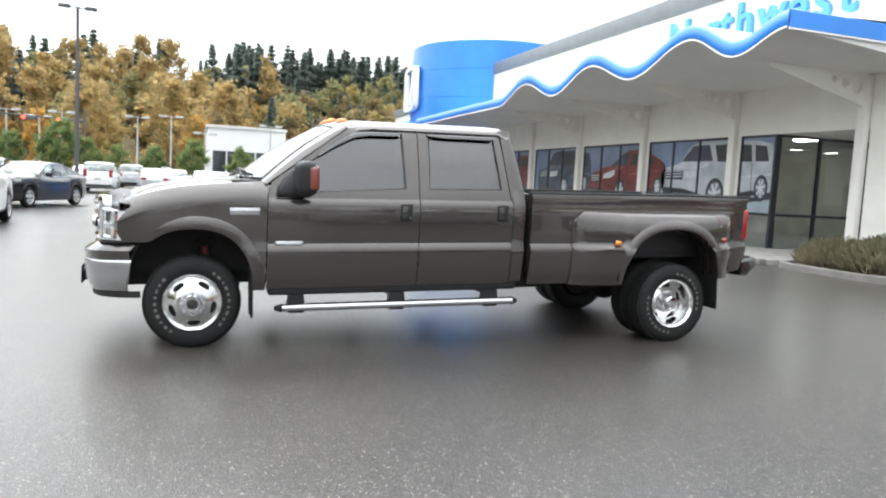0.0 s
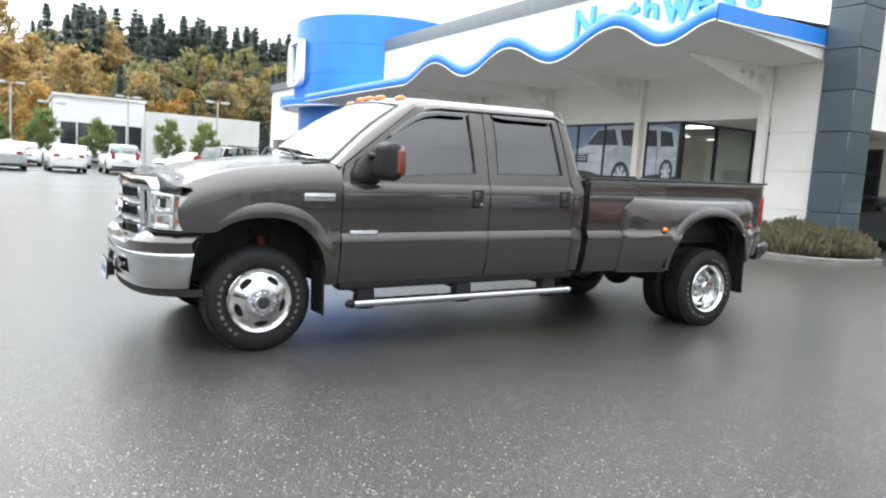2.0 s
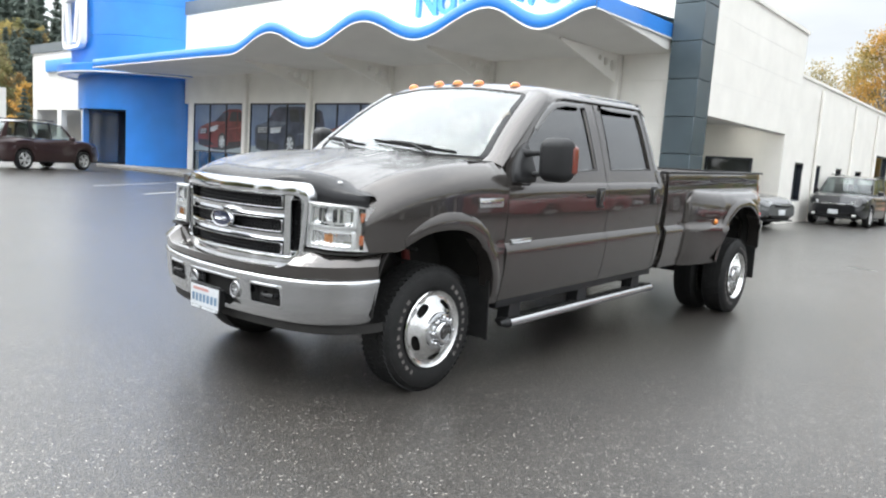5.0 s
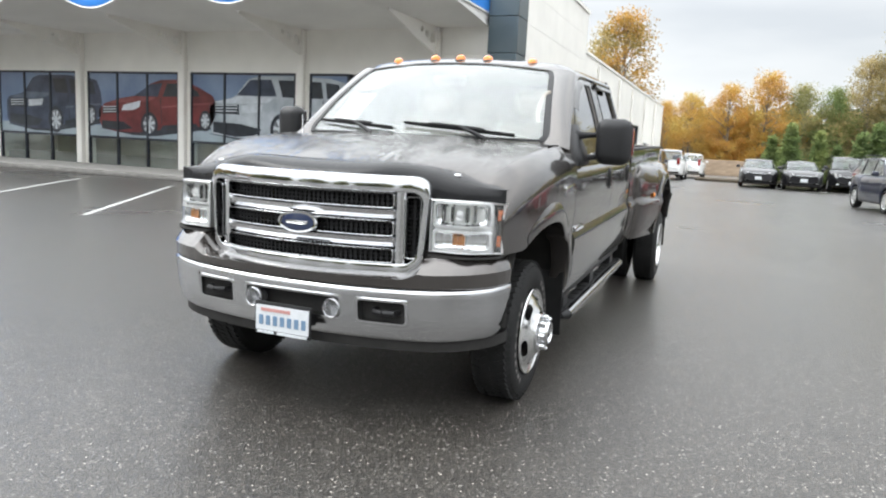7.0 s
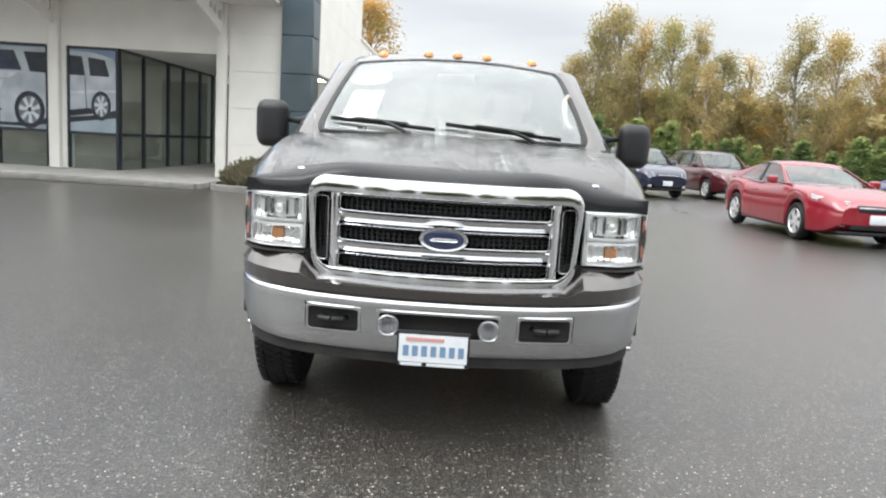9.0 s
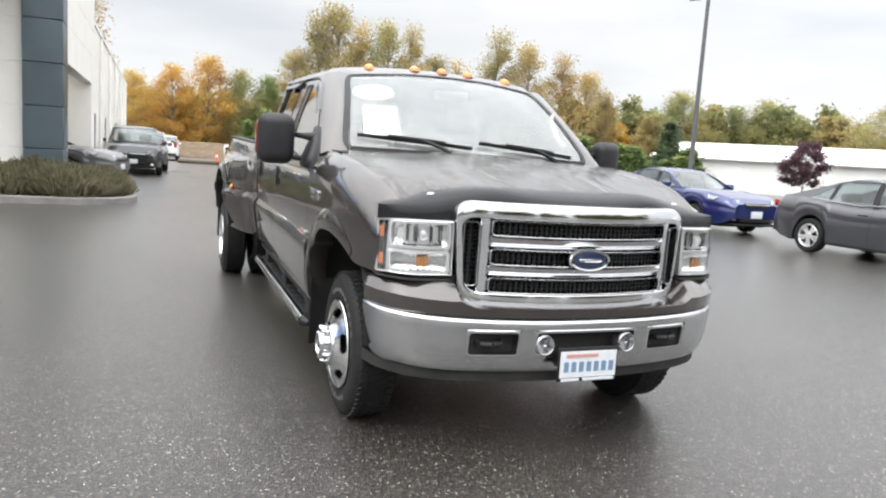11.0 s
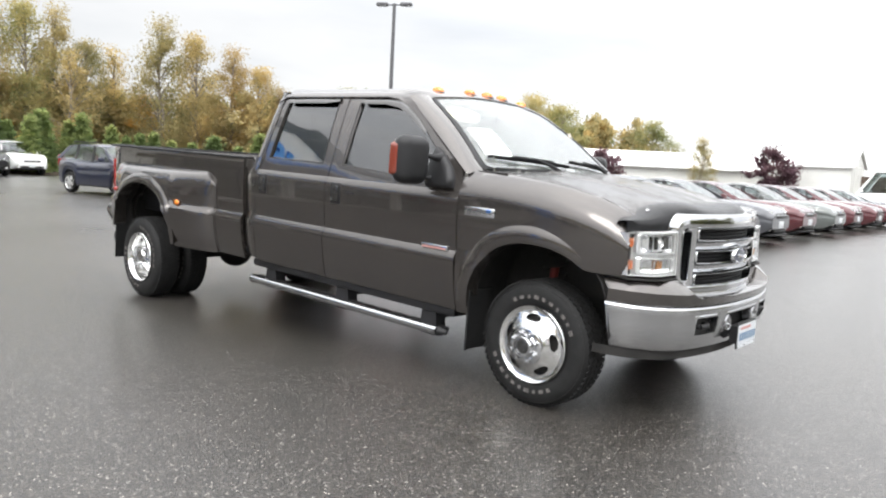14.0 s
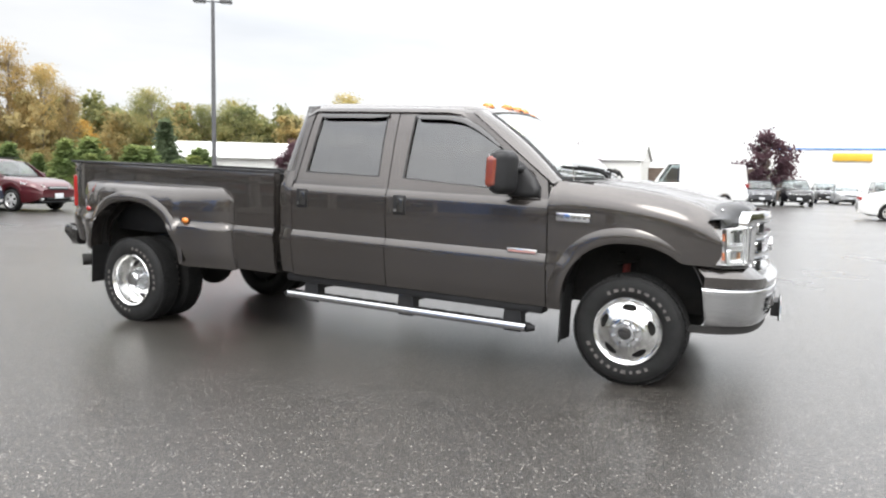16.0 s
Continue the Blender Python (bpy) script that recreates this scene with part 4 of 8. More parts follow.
# --- cab, fenders, bed sides
for s, nm in ((-1, "left"), (1, "right")):
    # front fender with its wheel opening
    def fz(x):
        a = arch_z(x, *FA)
        if a is not None:
            return max(a, 0.895) if x < FA[0] else a
        return 0.895 if x < FA[0] else 0.505
    f = tpart("fender", panel(arch_xs(-0.525, 0.572, FA[0], FA[1]), fz, lambda x: curve_at(FTOP, x), fender_y, s, 18), M_PAINT)
    tpart("wheel_lip", lip(s, FA, fender_y, 0.10, 0.895, 0.52), M_PAINT, f)
    # doors
    for dn, x0, x1 in (("front_door", 0.580, 1.836), ("rear_door", 1.844, 2.705)):
        door = tpart(dn, panel(spread(x0, x1, 8), lambda x: 0.515, lambda x: 1.25, side_y, s, 22), M_PAINT)
        if dn == "front_door":
            outer = [(x0, 1.25), (0.605, 1.375), (0.86, 1.565), (1.02, 1.685), (1.13, 1.765), (1.235, 1.838), (x1, 1.858), (x1, 1.25)]
            inner = [(0.850, 1.300), (0.853, 1.488), (1.03, 1.640), (1.165, 1.734), (1.285, 1.786), (1.41, 1.806), (1.690, 1.808), (1.712, 1.350)]
        else:
            outer = [(x0, 1.25), (x0, 1.55), (x0, 1.858), (2.605, 1.852), (2.69, 1.25)]
            inner = [(1.940, 1.350), (1.945, 1.60), (1.945, 1.808), (2.545, 1.808), (2.600, 1.357)]
        ro, ri = [], []
        nk = len(outer)
        for k in range(nk):
            for i in range(6):
                t = i / 6
                ro.append(Vector(outer[k]).lerp(Vector(outer[(k + 1) % nk]), t))
                ri.append(Vector(inner[k]).lerp(Vector(inner[(k + 1) % nk]), t))
        bm = bmesh.new()
        frac = (0.0, 0.4, 0.92, 1.0)
        rings = [[(lambda p: (p.x, s * (side_y(p.x, p.y) - (0.02 if fr == 1.0 else 0.0)), p.y))(a.lerp(b, fr)) for a, b in zip(ro, ri)] for fr in frac]
        rings = [[(x, y - s * 0.03, z) for x, y, z in rings[0]]] + rings
        loft(bm, rings, True, False)
        tpart("window_frame", bm, M_PAINT, door)
        # rubber seal round the glass and the pane
        bm = bmesh.new()
        loft(bm, [[(p.x, s * (side_y(p.x, p.y) - d), p.y) for p in [b.lerp(a, e) for a, b in zip(ro, ri)]] for e, d in ((0.03, -0.002), (0.09, -0.004), (0.09, 0.004), (-0.03, 0.025))], True, False)
        tpart("window_seal", bm, M_PLASTIC, door)
        bm = bmesh.new()
        pts = [(p.x, s * (side_y(p.x, p.y) - 0.016), p.y) for p in ri]
        cx_, cz_ = sum(p[0] for p in pts) / len(pts), sum(p[2] for p in pts) / len(pts)
        rings = [[(lerp(cx_, x, e), s * (side_y(0.5, lerp(cz_, z, e)) - 0.016 - g), lerp(cz_, z, e)) for x, y, z in pts] for e, g in ((0.01, 0), (0.35, 0), (0.7, 0), (1.03, 0), (1.03, 0.006), (0.7, 0.006), (0.35, 0.006), (0.01, 0.006))]
        loft(bm, rings, True, True)
        tpart("window_pane", bm, M_TINT, door, "dark tinted side window", sharp=30)
        # rain visor over the window
        top = [(0.98, 1.612), (1.06, 1.678), (1.165, 1.748), (1.285, 1.802), (1.41, 1.824), (1.68, 1.826)] if dn == "front_door" else [(1.925, 1.826), (2.1, 1.829), (2.3, 1.829), (2.55, 1.826)]
        bm = bmesh.new()
        xs = spread(top[0][0], top[-1][0], 16)
        w = lambda x: 0.040 * min(1.0, 0.55 + 3.0 * (x - top[0][0]), 0.75 + 5 * (top[-1][0] - x))
        shell(bm, [[(x, s * (side_y(x, curve_at(top, x) - h * w(x)) + o), curve_at(top, x) - h * w(x)) for h, o in ((0, 0.004), (0.15, 0.012), (0.5, 0.019), (1.0, 0.022))] for x in xs], (0, -s * 0.004, 0))
        tpart("rain_visor", bm, M_SMOKE, door, "glossy black rain visor")
        # handle: black recess with a flap
        hx = 1.720 if dn == "front_door" else 2.605
        hy = side_y(hx, 1.14)
        bm = bmesh.new()
        box(bm, hx - 0.055, hx + 0.055, s * (hy - 0.02), s * (hy + 0.004), 1.065, 1.215, 0.01)
        hd = tpart("door_handle", bm, M_PLASTIC, door, "black recessed door handle")
        tpart("flap", boxed(hx - 0.042, hx + 0.012, s * (hy + 0.002), s * (hy + 0.020), 1.085, 1.198, 0.008), M_SMOKE, door)
        tpart("lock", rod(bmesh.new(), (hx + 0.03, s * hy, 1.10), (hx + 0.03, s * (hy + 0.012), 1.10), 0.012, n=14), M_CHROME, door)
        if dn == "front_door":
            tpart("door_slot", boxed(hx - 0.20, hx - 0.10, s * (hy - 0.01), s * (hy + 0.003), 1.145, 1.160, 0.004), M_PLASTIC, door)
            bx_ = boxed(0.640, 0.862, s * 0.985, s * 1.002, 0.874, 0.904, 0.006)
            e = tpart("engine_badge", bx_, M_CHROME, door, "small chrome and red badge strip")
            tpart("badge_face", boxed(0.655, 0.848, s * 1.0, s * 1.0045, 0.879, 0.889), M_PLATE_RED if s > 0 else M_PLATE, door)
    # rear corner of the cab
    xs = spread(2.712, 2.83, 4)
    tpart("cab_corner", panel(xs, lambda x: 0.53, lambda x: 1.35, lambda x, z: side_y(x, z) - 0.4 * max(0, x - 2.77) ** 1.2, s, 14), M_PAINT)
    edge = lambda z: lerp(2.69, 2.612, (z - 1.25) / 0.60)
    back = lambda z: lerp(2.845, 2.75, max(0, z - 1.35) / 0.5)
    zs = spread(1.255, 1.882, 13)
    grid = [[(lerp(edge(z) + 0.008, back(z), t), s * (side_y(1, z) - 0.055 * t ** 2.4), z) for t in (0, 0.3, 0.6, 0.85, 1.0)] for z in zs]
    tpart("cab_corner", shell(bmesh.new(), grid, (0, -s * 0.03, 0)), M_PAINT)
    # rocker
    tpart("rocker", boxed(0.60, 2.80, s * 0.80, s * 0.945, 0.455, 0.52, 0.02), M_PLASTIC)
    # windscreen pillar and roof edge
    W = lambda v: screen_pt(1.0, v) + Vector((0.004, 0.004, 0.002))
    D = lambda v: Vector((lerp(0.585, 1.225, v), lerp(0.938, 0.800, v), lerp(1.375, 1.845, v)))
    grid = [[(lambda p: (p.x, s * p.y, p.z))(W(v).lerp(D(v), t) + Vector((-0.012, 0.016, 0.012)) * math.sin(math.pi * t)) for t in (0, 0.15, 0.4, 0.7, 0.9, 1.0)] for v in spread(-0.04, 1, 18)]
    tpart("windscreen_pillar", shell(bmesh.new(), grid, (0.01, -s * 0.03, -0.01)), M_PAINT)

# bed sides
BED0, BED1, BEDT = 2.895, 5.335, 1.325
BSIDE = [(0.50, 0.955), (0.60, 0.985), (0.72, 1.002), (0.80, 1.010), (0.836, 1.011), (0.848, 1.008), (0.856, 0.990), (0.866, 0.982), (0.95, 0.989), (1.16, 0.990), (1.25, 0.985), (1.275, 0.992), (1.315, 0.990), (1.325, 0.980)]
bed_y = lambda x, z: curve_at(BSIDE, z) - (0.05 * max(0.0, (x - 5.2) / 0.135) ** 2)
FLX = [(3.31, 0.985), (3.33, 1.020), (3.38, 1.048), (3.48, 1.075), (3.60, 1.102), (3.75, 1.140), (3.90, 1.172), (4.1, 1.195), (4.4, 1.202), (4.7, 1.190), (4.9, 1.150), (5.02, 1.09), (5.08, 0.985)]
FLZ = [(0.48, 0.93), (0.55, 0.98), (0.70, 1.0), (0.83, 1.0), (0.852, 0.94), (0.868, 0.86), (0.95, 0.86), (1.02, 0.84), (1.08, 0.76), (1.13, 0.60), (1.158, 0.40), (1.176, 0.18), (1.184, 0.0)]


def flare_y(x, z):
    b = bed_y(x, z)
    return b + (bend_at(FLX, x) - 0.985) * curve_at(FLZ, z)


def lip_y(x, z):
    k = curve_at([(0.48, 0.94), (0.60, 0.985), (0.78, 0.985), (0.90, 0.90), (1.02, 0.85), (1.08, 0.77), (1.13, 0.61)], z)
    return 0.989 + (bend_at(FLX, x) - 0.985) * k


for s in (-1, 1):
    def bz(x):
        a = arch_z(x, *RA)
        if a is not None:
            return a - 0.02
        return 0.50 if x < RA[0] else lerp(0.50, 0.60, min(1, (x - 4.86) / 0.4))
    bed = tpart("bed_side", panel(arch_xs(BED0, BED1, RA[0], RA[1] - 0.012), bz, lambda x: BEDT, bed_y, s, 20), M_PAINT)

    def ez(x):
        a = arch_z(x, *RA)
        if a is not None:
            return max(a, 0.49)
        return 0.49 if x < RA[0] else 0.53
    xs = arch_xs(3.31, 5.08, RA[0], RA[1]) + [3.32, 3.33, 3.35, 3.38, 3.44, 5.05]
    fl = tpart("dual_wheel_fender", panel(sorted(set(xs)), ez, lambda x: 1.184 - 0.11 * max(0.0, 1 - (x - 3.31) / 0.16) ** 2 - 0.08 * max(0.0, 1 - (5.08 - x) / 0.16) ** 2, flare_y, s, 26, 0.02), M_PAINT, None, "bulging painted fender over the double rear wheels", sharp=50)
    tpart("wheel_lip", lip(s, RA, lip_y, 0.085, 0.49, 0.53, 0.016, 0.10), M_PAINT, fl)
    for x, z, mt in ((3.735, 0.885, M_AMBER), (4.92, 0.91, M_RED)):
        y = flare_y(x, z) - 0.002
        bm = turned(bmesh.new(), [(0.034, 0.0), (0.032, 0.008), (0.022, 0.016), (0.002, 0.02)], Matrix.Translation((x, s * y, z)) @ Matrix.Rotation(-s * math.pi / 2, 4, "X") @ Matrix.Diagonal((1.1, 0.72, 1, 1)), 20)
        tpart("marker_lamp", bm, mt, None, "small side marker lamp")
    bm = boxed(4.86, 5.06, s * 1.0, s * 1.004, 1.075, 1.135)
    for v in bm.verts:
        v.co.y = s * (flare_y(v.co.x, v.co.z) + (0.004 if abs(v.co.y) > 1.002 else 0.0))
    tpart("side_decal", bm, M_RED, None, "red and white decal on the bed side")
    bm = boxed(4.87, 5.05, s * 1.0, s * 1.004, 1.045, 1.06)
    for v in bm.verts:
        v.co.y = s * (flare_y(v.co.x, v.co.z) + (0.004 if abs(v.co.y) > 1.002 else 0.0))
    tpart("side_decal", bm, M_PLATE)
    # rail cap, inner wall, tail lamp
    tpart("rail_cap", boxed(BED0 + 0.005, BED1 - 0.01, s * 0.885, s * 0.988, BEDT - 0.004, BEDT + 0.016, 0.007), M_PLASTIC, bed, "black bed rail cap")
    tpart("bed_inner_wall", boxed(BED0, BED1, s * 0.86, s * 0.90, 0.78, BEDT - 0.005), M_PLASTIC, bed)
    tpart("tail_lamp", boxed(5.255, 5.345, s * 0.80, s * 0.965, 0.895, 1.205, 0.025, 3), M_RED, None, "red tail lamp")
bm = boxed(BED0, BED0 + 0.04, -0.955, 0.955, 0.6, BEDT - 0.004, 0.008)
tpart("bed_front", bm, M_PAINT)
tpart("bed_floor", boxed(BED0, BED1, -0.86, 0.86, 0.72, 0.78), M_PLASTIC)
tg = tpart("tailgate", boxed(5.30, 5.35, -0.80, 0.80, 0.74, BEDT, 0.015), M_PAINT)
tpart("tailgate_cap", boxed(5.295, 5.355, -0.80, 0.80, BEDT, BEDT + 0.014, 0.005), M_PLASTIC, tg)
bm = bmesh.new()
loft(bm, [[(5.30, y, 0.53 + c), (5.30, y, 0.70 - c), (5.46 - c, y, 0.72 - c), (5.50 - c, y, 0.70 - c), (5.50 - c, y, 0.64), (5.40 - c, y, 0.53 + c)] for y, c in ((-0.97, 0.03), (-0.94, 0.0), (0.94, 0.0), (0.97, 0.03))])
rb_ = tpart("rear_bumper", bm, M_SMOKE, None, "dark rear step bumper")
tpart("bumper_tread", boxed(5.34, 5.45, -0.92, 0.92, 0.712, 0.726, 0.004), M_TYRE, rb_)

# roof
def roof_pt(u, v):
    x = lerp(1.075, 2.745, v) + (0.062 * u * u if v < 0.02 else 0.062 * u * u * (1 - v)) - 0.02 * u * u * v
    y = lerp(0.702, 0.735, min(1, v * 4)) * u
    z = 1.945 - 0.045 * abs(u) ** 2.5 - 0.055 * max(0, 1 - v * 7) ** 2 - 0.05 * max(0, (v - 0.93) / 0.07) ** 2
    if abs(u) > 0.93:
        z -= 0.02 * (abs(u) - 0.93) / 0.07
    return (x, y, z)


us = [-1, -0.97, -0.93, -0.8, -0.6, -0.3, 0, 0.3, 0.6, 0.8, 0.93, 0.97, 1]
roof = tpart("roof", shell(bmesh.new(), [[roof_pt(u, v) for u in us] for v in (0, 0.015, 0.04, 0.08, 0.14, 0.25, 0.5, 0.75, 0.9, 0.95, 0.98, 1.0)], (0, 0, -0.03)), M_PAINT, sharp=50)
for s in (-1, 1):
    grid = []
    for v in spread(0, 1, 14):
        x, y, z = roof_pt(s, v)
        x2 = lerp(1.225, 2.70, v)
        grid.append([(x, y, z), (lerp(x, x2, 0.4), s * (abs(y) + 0.032), z - 0.010), (x2, s * 0.785, z - 0.030 + 0.004), (x2, s * 0.797, min(1.852, z - 0.04))])
    tpart("roof_rail", shell(bmesh.new(), grid, (0, -s * 0.012, -0.012)), M_PAINT, roof, sharp=60)
# clearance lamps on the roof
for y, x in ((-0.50, 1.235), (-0.195, 1.20), (0, 1.19), (0.195, 1.20), (0.50, 1.235)):
    z = roof_pt(y / 0.71, 0.06)[2] - 0.012
    m = Matrix.Translation((x, y, z)) @ Matrix.Rotation(radians(-6), 4, "Y")
    base = tpart("roof_lamp", turned(bmesh.new(), [(0.050, 0.0), (0.050, 0.008), (0.044, 0.014), (0.001, 0.015)], m @ Matrix.Diagonal((1.25, 0.8, 1, 1)), 22), M_PLASTIC, None, "amber clearance lamp on the roof")
    tpart("lens", turned(bmesh.new(), [(0.041, 0.010), (0.040, 0.022), (0.032, 0.036), (0.016, 0.044), (0.001, 0.046)], m @ Matrix.Diagonal((1.25, 0.8, 1, 1)), 22), M_AMBER, base)

# cab back wall and window
tpart("cab_back", shell(bmesh.new(), [[(lerp(2.825, 2.74, t), y * lerp(1.0, 0.83, t), lerp(1.30, 1.885, t)) for y in (-0.875, -0.74, 0.74, 0.875)] for t in (0.0, 0.12, 0.80, 1.0)], (-0.03, 0, 0), {(1, 1)}), M_PAINT)
tpart("rear_window", shell(bmesh.new(), [[(lerp(2.80, 2.742, t), y, lerp(1.36, 1.775, t)) for y in (-0.71, 0.71)] for t in (0, 1)], (0.006, 0, 0)), M_TINT)
tpart("cab_back", boxed(2.795, 2.825, -0.86, 0.86, 0.53, 1.30), M_PAINT)


# hood
def hood_pt(u, v):
    xn = -0.655 + 0.165 * abs(u) ** 2.2
    xc = 0.315 + 0.19 * u * u
    x = lerp(xn, xc, v)
    zc = curve_at([(-0.66, 1.215), (-0.63, 1.248), (-0.58, 1.272), (-0.45, 1.305), (-0.2, 1.352), (0.1, 1.392), (0.32, 1.415)], x)
    ze = curve_at(FTOP, x) - 0.004
    w = 0.881 - (0.085 * min(1.0, (0.1 - x) / 0.62) ** 2 if x < 0.1 else 0.0)
    a = abs(u)
    t = 0 if a < 0.45 else (a - 0.45) / 0.55
    t = t * t * (3 - 2 * t)
    dome = 0.016 * (1 - min(1, max(0, (a - 0.34) / 0.10)) ** 2) * min(1, max(0, (v - 0.08) / 0.25))
    return (x, w * u, lerp(zc - 0.016, ze + 0.006, t) + dome)


hood = tpart("hood", shell(bmesh.new(), [[hood_pt(u, v) for u in spread(-1, 1, 40)] for v in (0, 0.02, 0.05, 0.1, 0.16, 0.25, 0.35, 0.45, 0.55, 0.65, 0.75, 0.85, 0.93, 1.0)], (0, 0, -0.02)), M_HOOD, sharp=50)
# smoked deflector wrapped over the nose
def defl_pt(u, v):
    x0, y, z0 = hood_pt(u, 0.0)
    x1, _, z1 = hood_pt(u, 0.13)
    k = abs(u) ** 6
    y += math.copysign(0.098 * k, u)
    z0 -= 0.030 * k
    x1, z1 = lerp(x1, x0 + 0.035, k), lerp(z1, z0 - 0.01, k)
    if v < 0.35:
        t = v / 0.35
        return (x0 - 0.022, y * 1.01, lerp(z0 - 0.055, z0 + 0.01, t))
    t = (v - 0.35) / 0.65
    return (lerp(x0 - 0.022, x1, t), y * 1.01, lerp(z0 + 0.01, z1 + 0.012, t) + 0.022 * (1 - 0.9 * k) * math.sin(math.pi * t ** 0.7))


tpart("hood_deflector", shell(bmesh.new(), [[defl_pt(u, v) for u in spread(-1, 1, 36)] for v in (0, 0.15, 0.35, 0.45, 0.55, 0.7, 0.85, 1.0)], (0.008, 0, -0.004)), M_DEFLECT, None, "rain-beaded black deflector over the hood's nose", sharp=50)
for s in (-1, 1):
    tpart("deflector_clip", turned(bmesh.new(), [(0.019, 0), (0.016, 0.006), (0.001, 0.008)], Matrix.Translation(Vector(defl_pt(s * 0.80, 0.75)) + Vector((0, 0, 0.0))) @ Matrix.Rotation(radians(-25), 4, "Y") @ Matrix.Diagonal((0.6, 1, 1, 1)), 14), M_CHROME)
# scuttle below the windscreen, wipers
tpart("cowl", shell(bmesh.new(), [[(0.315 + 0.19 * u * u + d, 0.80 * u, 1.385 - 0.012 * u * u + h) for u in spread(-1, 1, 16)] for d, h in ((0.005, 0.0), (0.06, 0.006), (0.13, 0.004))], (0, 0, -0.03)), M_PLASTIC)


tpart("windscreen", shell(bmesh.new(), [[screen_pt(u, v) for u in spread(-1, 1, 24)] for v in spread(0, 0.84, 7) + spread(0.86, 1, 6)], (0.004, 0, -0.004)), M_SCREEN, None, "large clear windscreen", sharp=60)
bm = bmesh.new()
loop = [(u, 0.0) for u in spread(-1, 1, 20)] + [(1, v) for v in spread(0, 1, 16)[1:]] + [(u, 1.0) for u in spread(1, -1, 20)[1:]] + [(-1, v) for v in spread(1, 0, 16)[1:-1]]
loft(bm, [[screen_pt(u * e, 0.5 + (v - 0.5) * e) + Vector((-0.004, 0, 0.005)) * g for u, v in loop] for e, g in ((1.015, 0.6), (1.0, 1.2), (0.968, 0.8), (0.968, -0.4))], True, False)
tpart("screen_seal", bm, M_PLASTIC)


def on_screen(u, v, lift=0.0):
    return screen_pt(u, v) + Vector((-0.55, 0, 0.83)) * lift


for ua, va, ub, vb, up_, vp in ((0.92, 0.115, 0.125, 0.045, 0.30, -0.02), (0.05, 0.105, -0.80, 0.020, -0.62, -0.03)):
    n_ = 8
    mid = [on_screen(lerp(ua, ub, k / n_), lerp(va, vb, k / n_), 0.020) for k in range(n_ + 1)]
    m0, m1 = on_screen(up_, vp, 0.020), on_screen(lerp(ua, ub, 0.5), lerp(va, vb, 0.5), 0.042)
    bm = rod(bmesh.new(), m0, m0.lerp(m1, 0.35) + Vector((0, 0, 0.006)), 0.015, 0.011, 10)
    rod(bm, m0.lerp(m1, 0.35) + Vector((0, 0, 0.006)), m1, 0.011, 0.008, 10)
    w = tpart("wiper", bm, M_PLASTIC, None, "black windscreen wiper")
    ring = [(0.004 * math.cos(a), 0.013 * math.sin(a)) for a in [math.pi * k / 4 for k in range(8)]]
    bm = loft(bmesh.new(), [[p + Vector((-0.55 * c, 0, 0.83 * c)) + Vector((b_, 0, b_ * 0.6)) for b_, c in ring] for p in mid])
    blade = tpart("blade", bm, M_PLASTIC, w)
    a_, b_ = mid[2] + Vector((-0.009, 0, 0.014)), mid[6] + Vector((-0.009, 0, 0.014))
    tpart("blade_spine", rod(bmesh.new(), a_, b_, 0.010, 0.010, 8), M_PLASTIC, blade)
tpart("antenna", rod(bmesh.new(), (0.46, 0.80, 1.37), (0.47, 0.81, 1.50), 0.006, 0.003, 8), M_CHROME)

# papers behind the windscreen
bm = shell(bmesh.new(), [[screen_pt(u, v) + Vector((0.02, 0, -0.02)) for u in spread(0.60, 0.86, 4)] for v in (0.19, 0.36, 0.53)], (0.002, 0, -0.002))
tpart("price_sheet", bm, M_PAPER, None, "white paper sheet behind the windscreen")
bm = bmesh.new()
pts = [(0.765 + 0.175 * math.cos(a), 0.735 + 0.11 * math.sin(a)) for a in [2 * math.pi * k / 28 for k in range(28)]]
loft(bm, [[screen_pt(u, v) + Vector((0.018, 0, -0.018)) + Vector((d, 0, -d)) for u, v in pts] for d in (0, 0.002)])
tpart("window_sticker", bm, M_STICKER, None, "pale oval sticker behind the windscreen")

# grille, set on a gently bowed front
gx = lambda y, z: -0.755 + 0.115 * (abs(y) / 0.58) ** 2.2 + (z - 1.0) * -0.02 + 0.30 * max(0.0, z - 1.192)


def bowed(bm):
    for v in bm.verts:
        v.co.x += gx(v.co.y, v.co.z)
    return bm


def bar_y(bm, y0, y1, z0, z1, d0, d1, n=14, r=0.010):
    prof = [(d1, z0), (d0 + r + 0.014, z0), (d0 + 0.014, z0 + r), (d0, z1 - r), (d0 + r, z1), (d1, z1)]
    loft(bm, [[(d, y, z) for d, z in prof] for y in spread(y0, y1, n)])
    return bm


def bar_z(bm, y0, y1, z0, z1, d0, d1, n=8, r=0.010):
    prof = [(d1, y0), (d0 + r, y0), (d0, y0 + r), (d0, y1 - r), (d0 + r, y1), (d1, y1)]
    loft(bm, [[(d, y, z) for d, y in prof] for z in spread(z0, z1, n)])
    return bm


def rounded(w0, w1, z0, z1, rt, rb, n=8):
    """Outline of (y, z): w0 half width at the foot, w1 at the top."""
    pts = []
    for cy, cz, r, a0 in ((w1 - rt, z1 - rt, rt, 0), (-(w1 - rt), z1 - rt, rt, 90), (-(w0 - rb), z0 + rb, rb, 180), (w0 - rb, z0 + rb, rb, 270)):
        for k in range(n + 1):
            a = radians(a0 + 90 * k / n)
            pts.append((cy + r * math.cos(a), cz + r * math.sin(a)))
    return pts


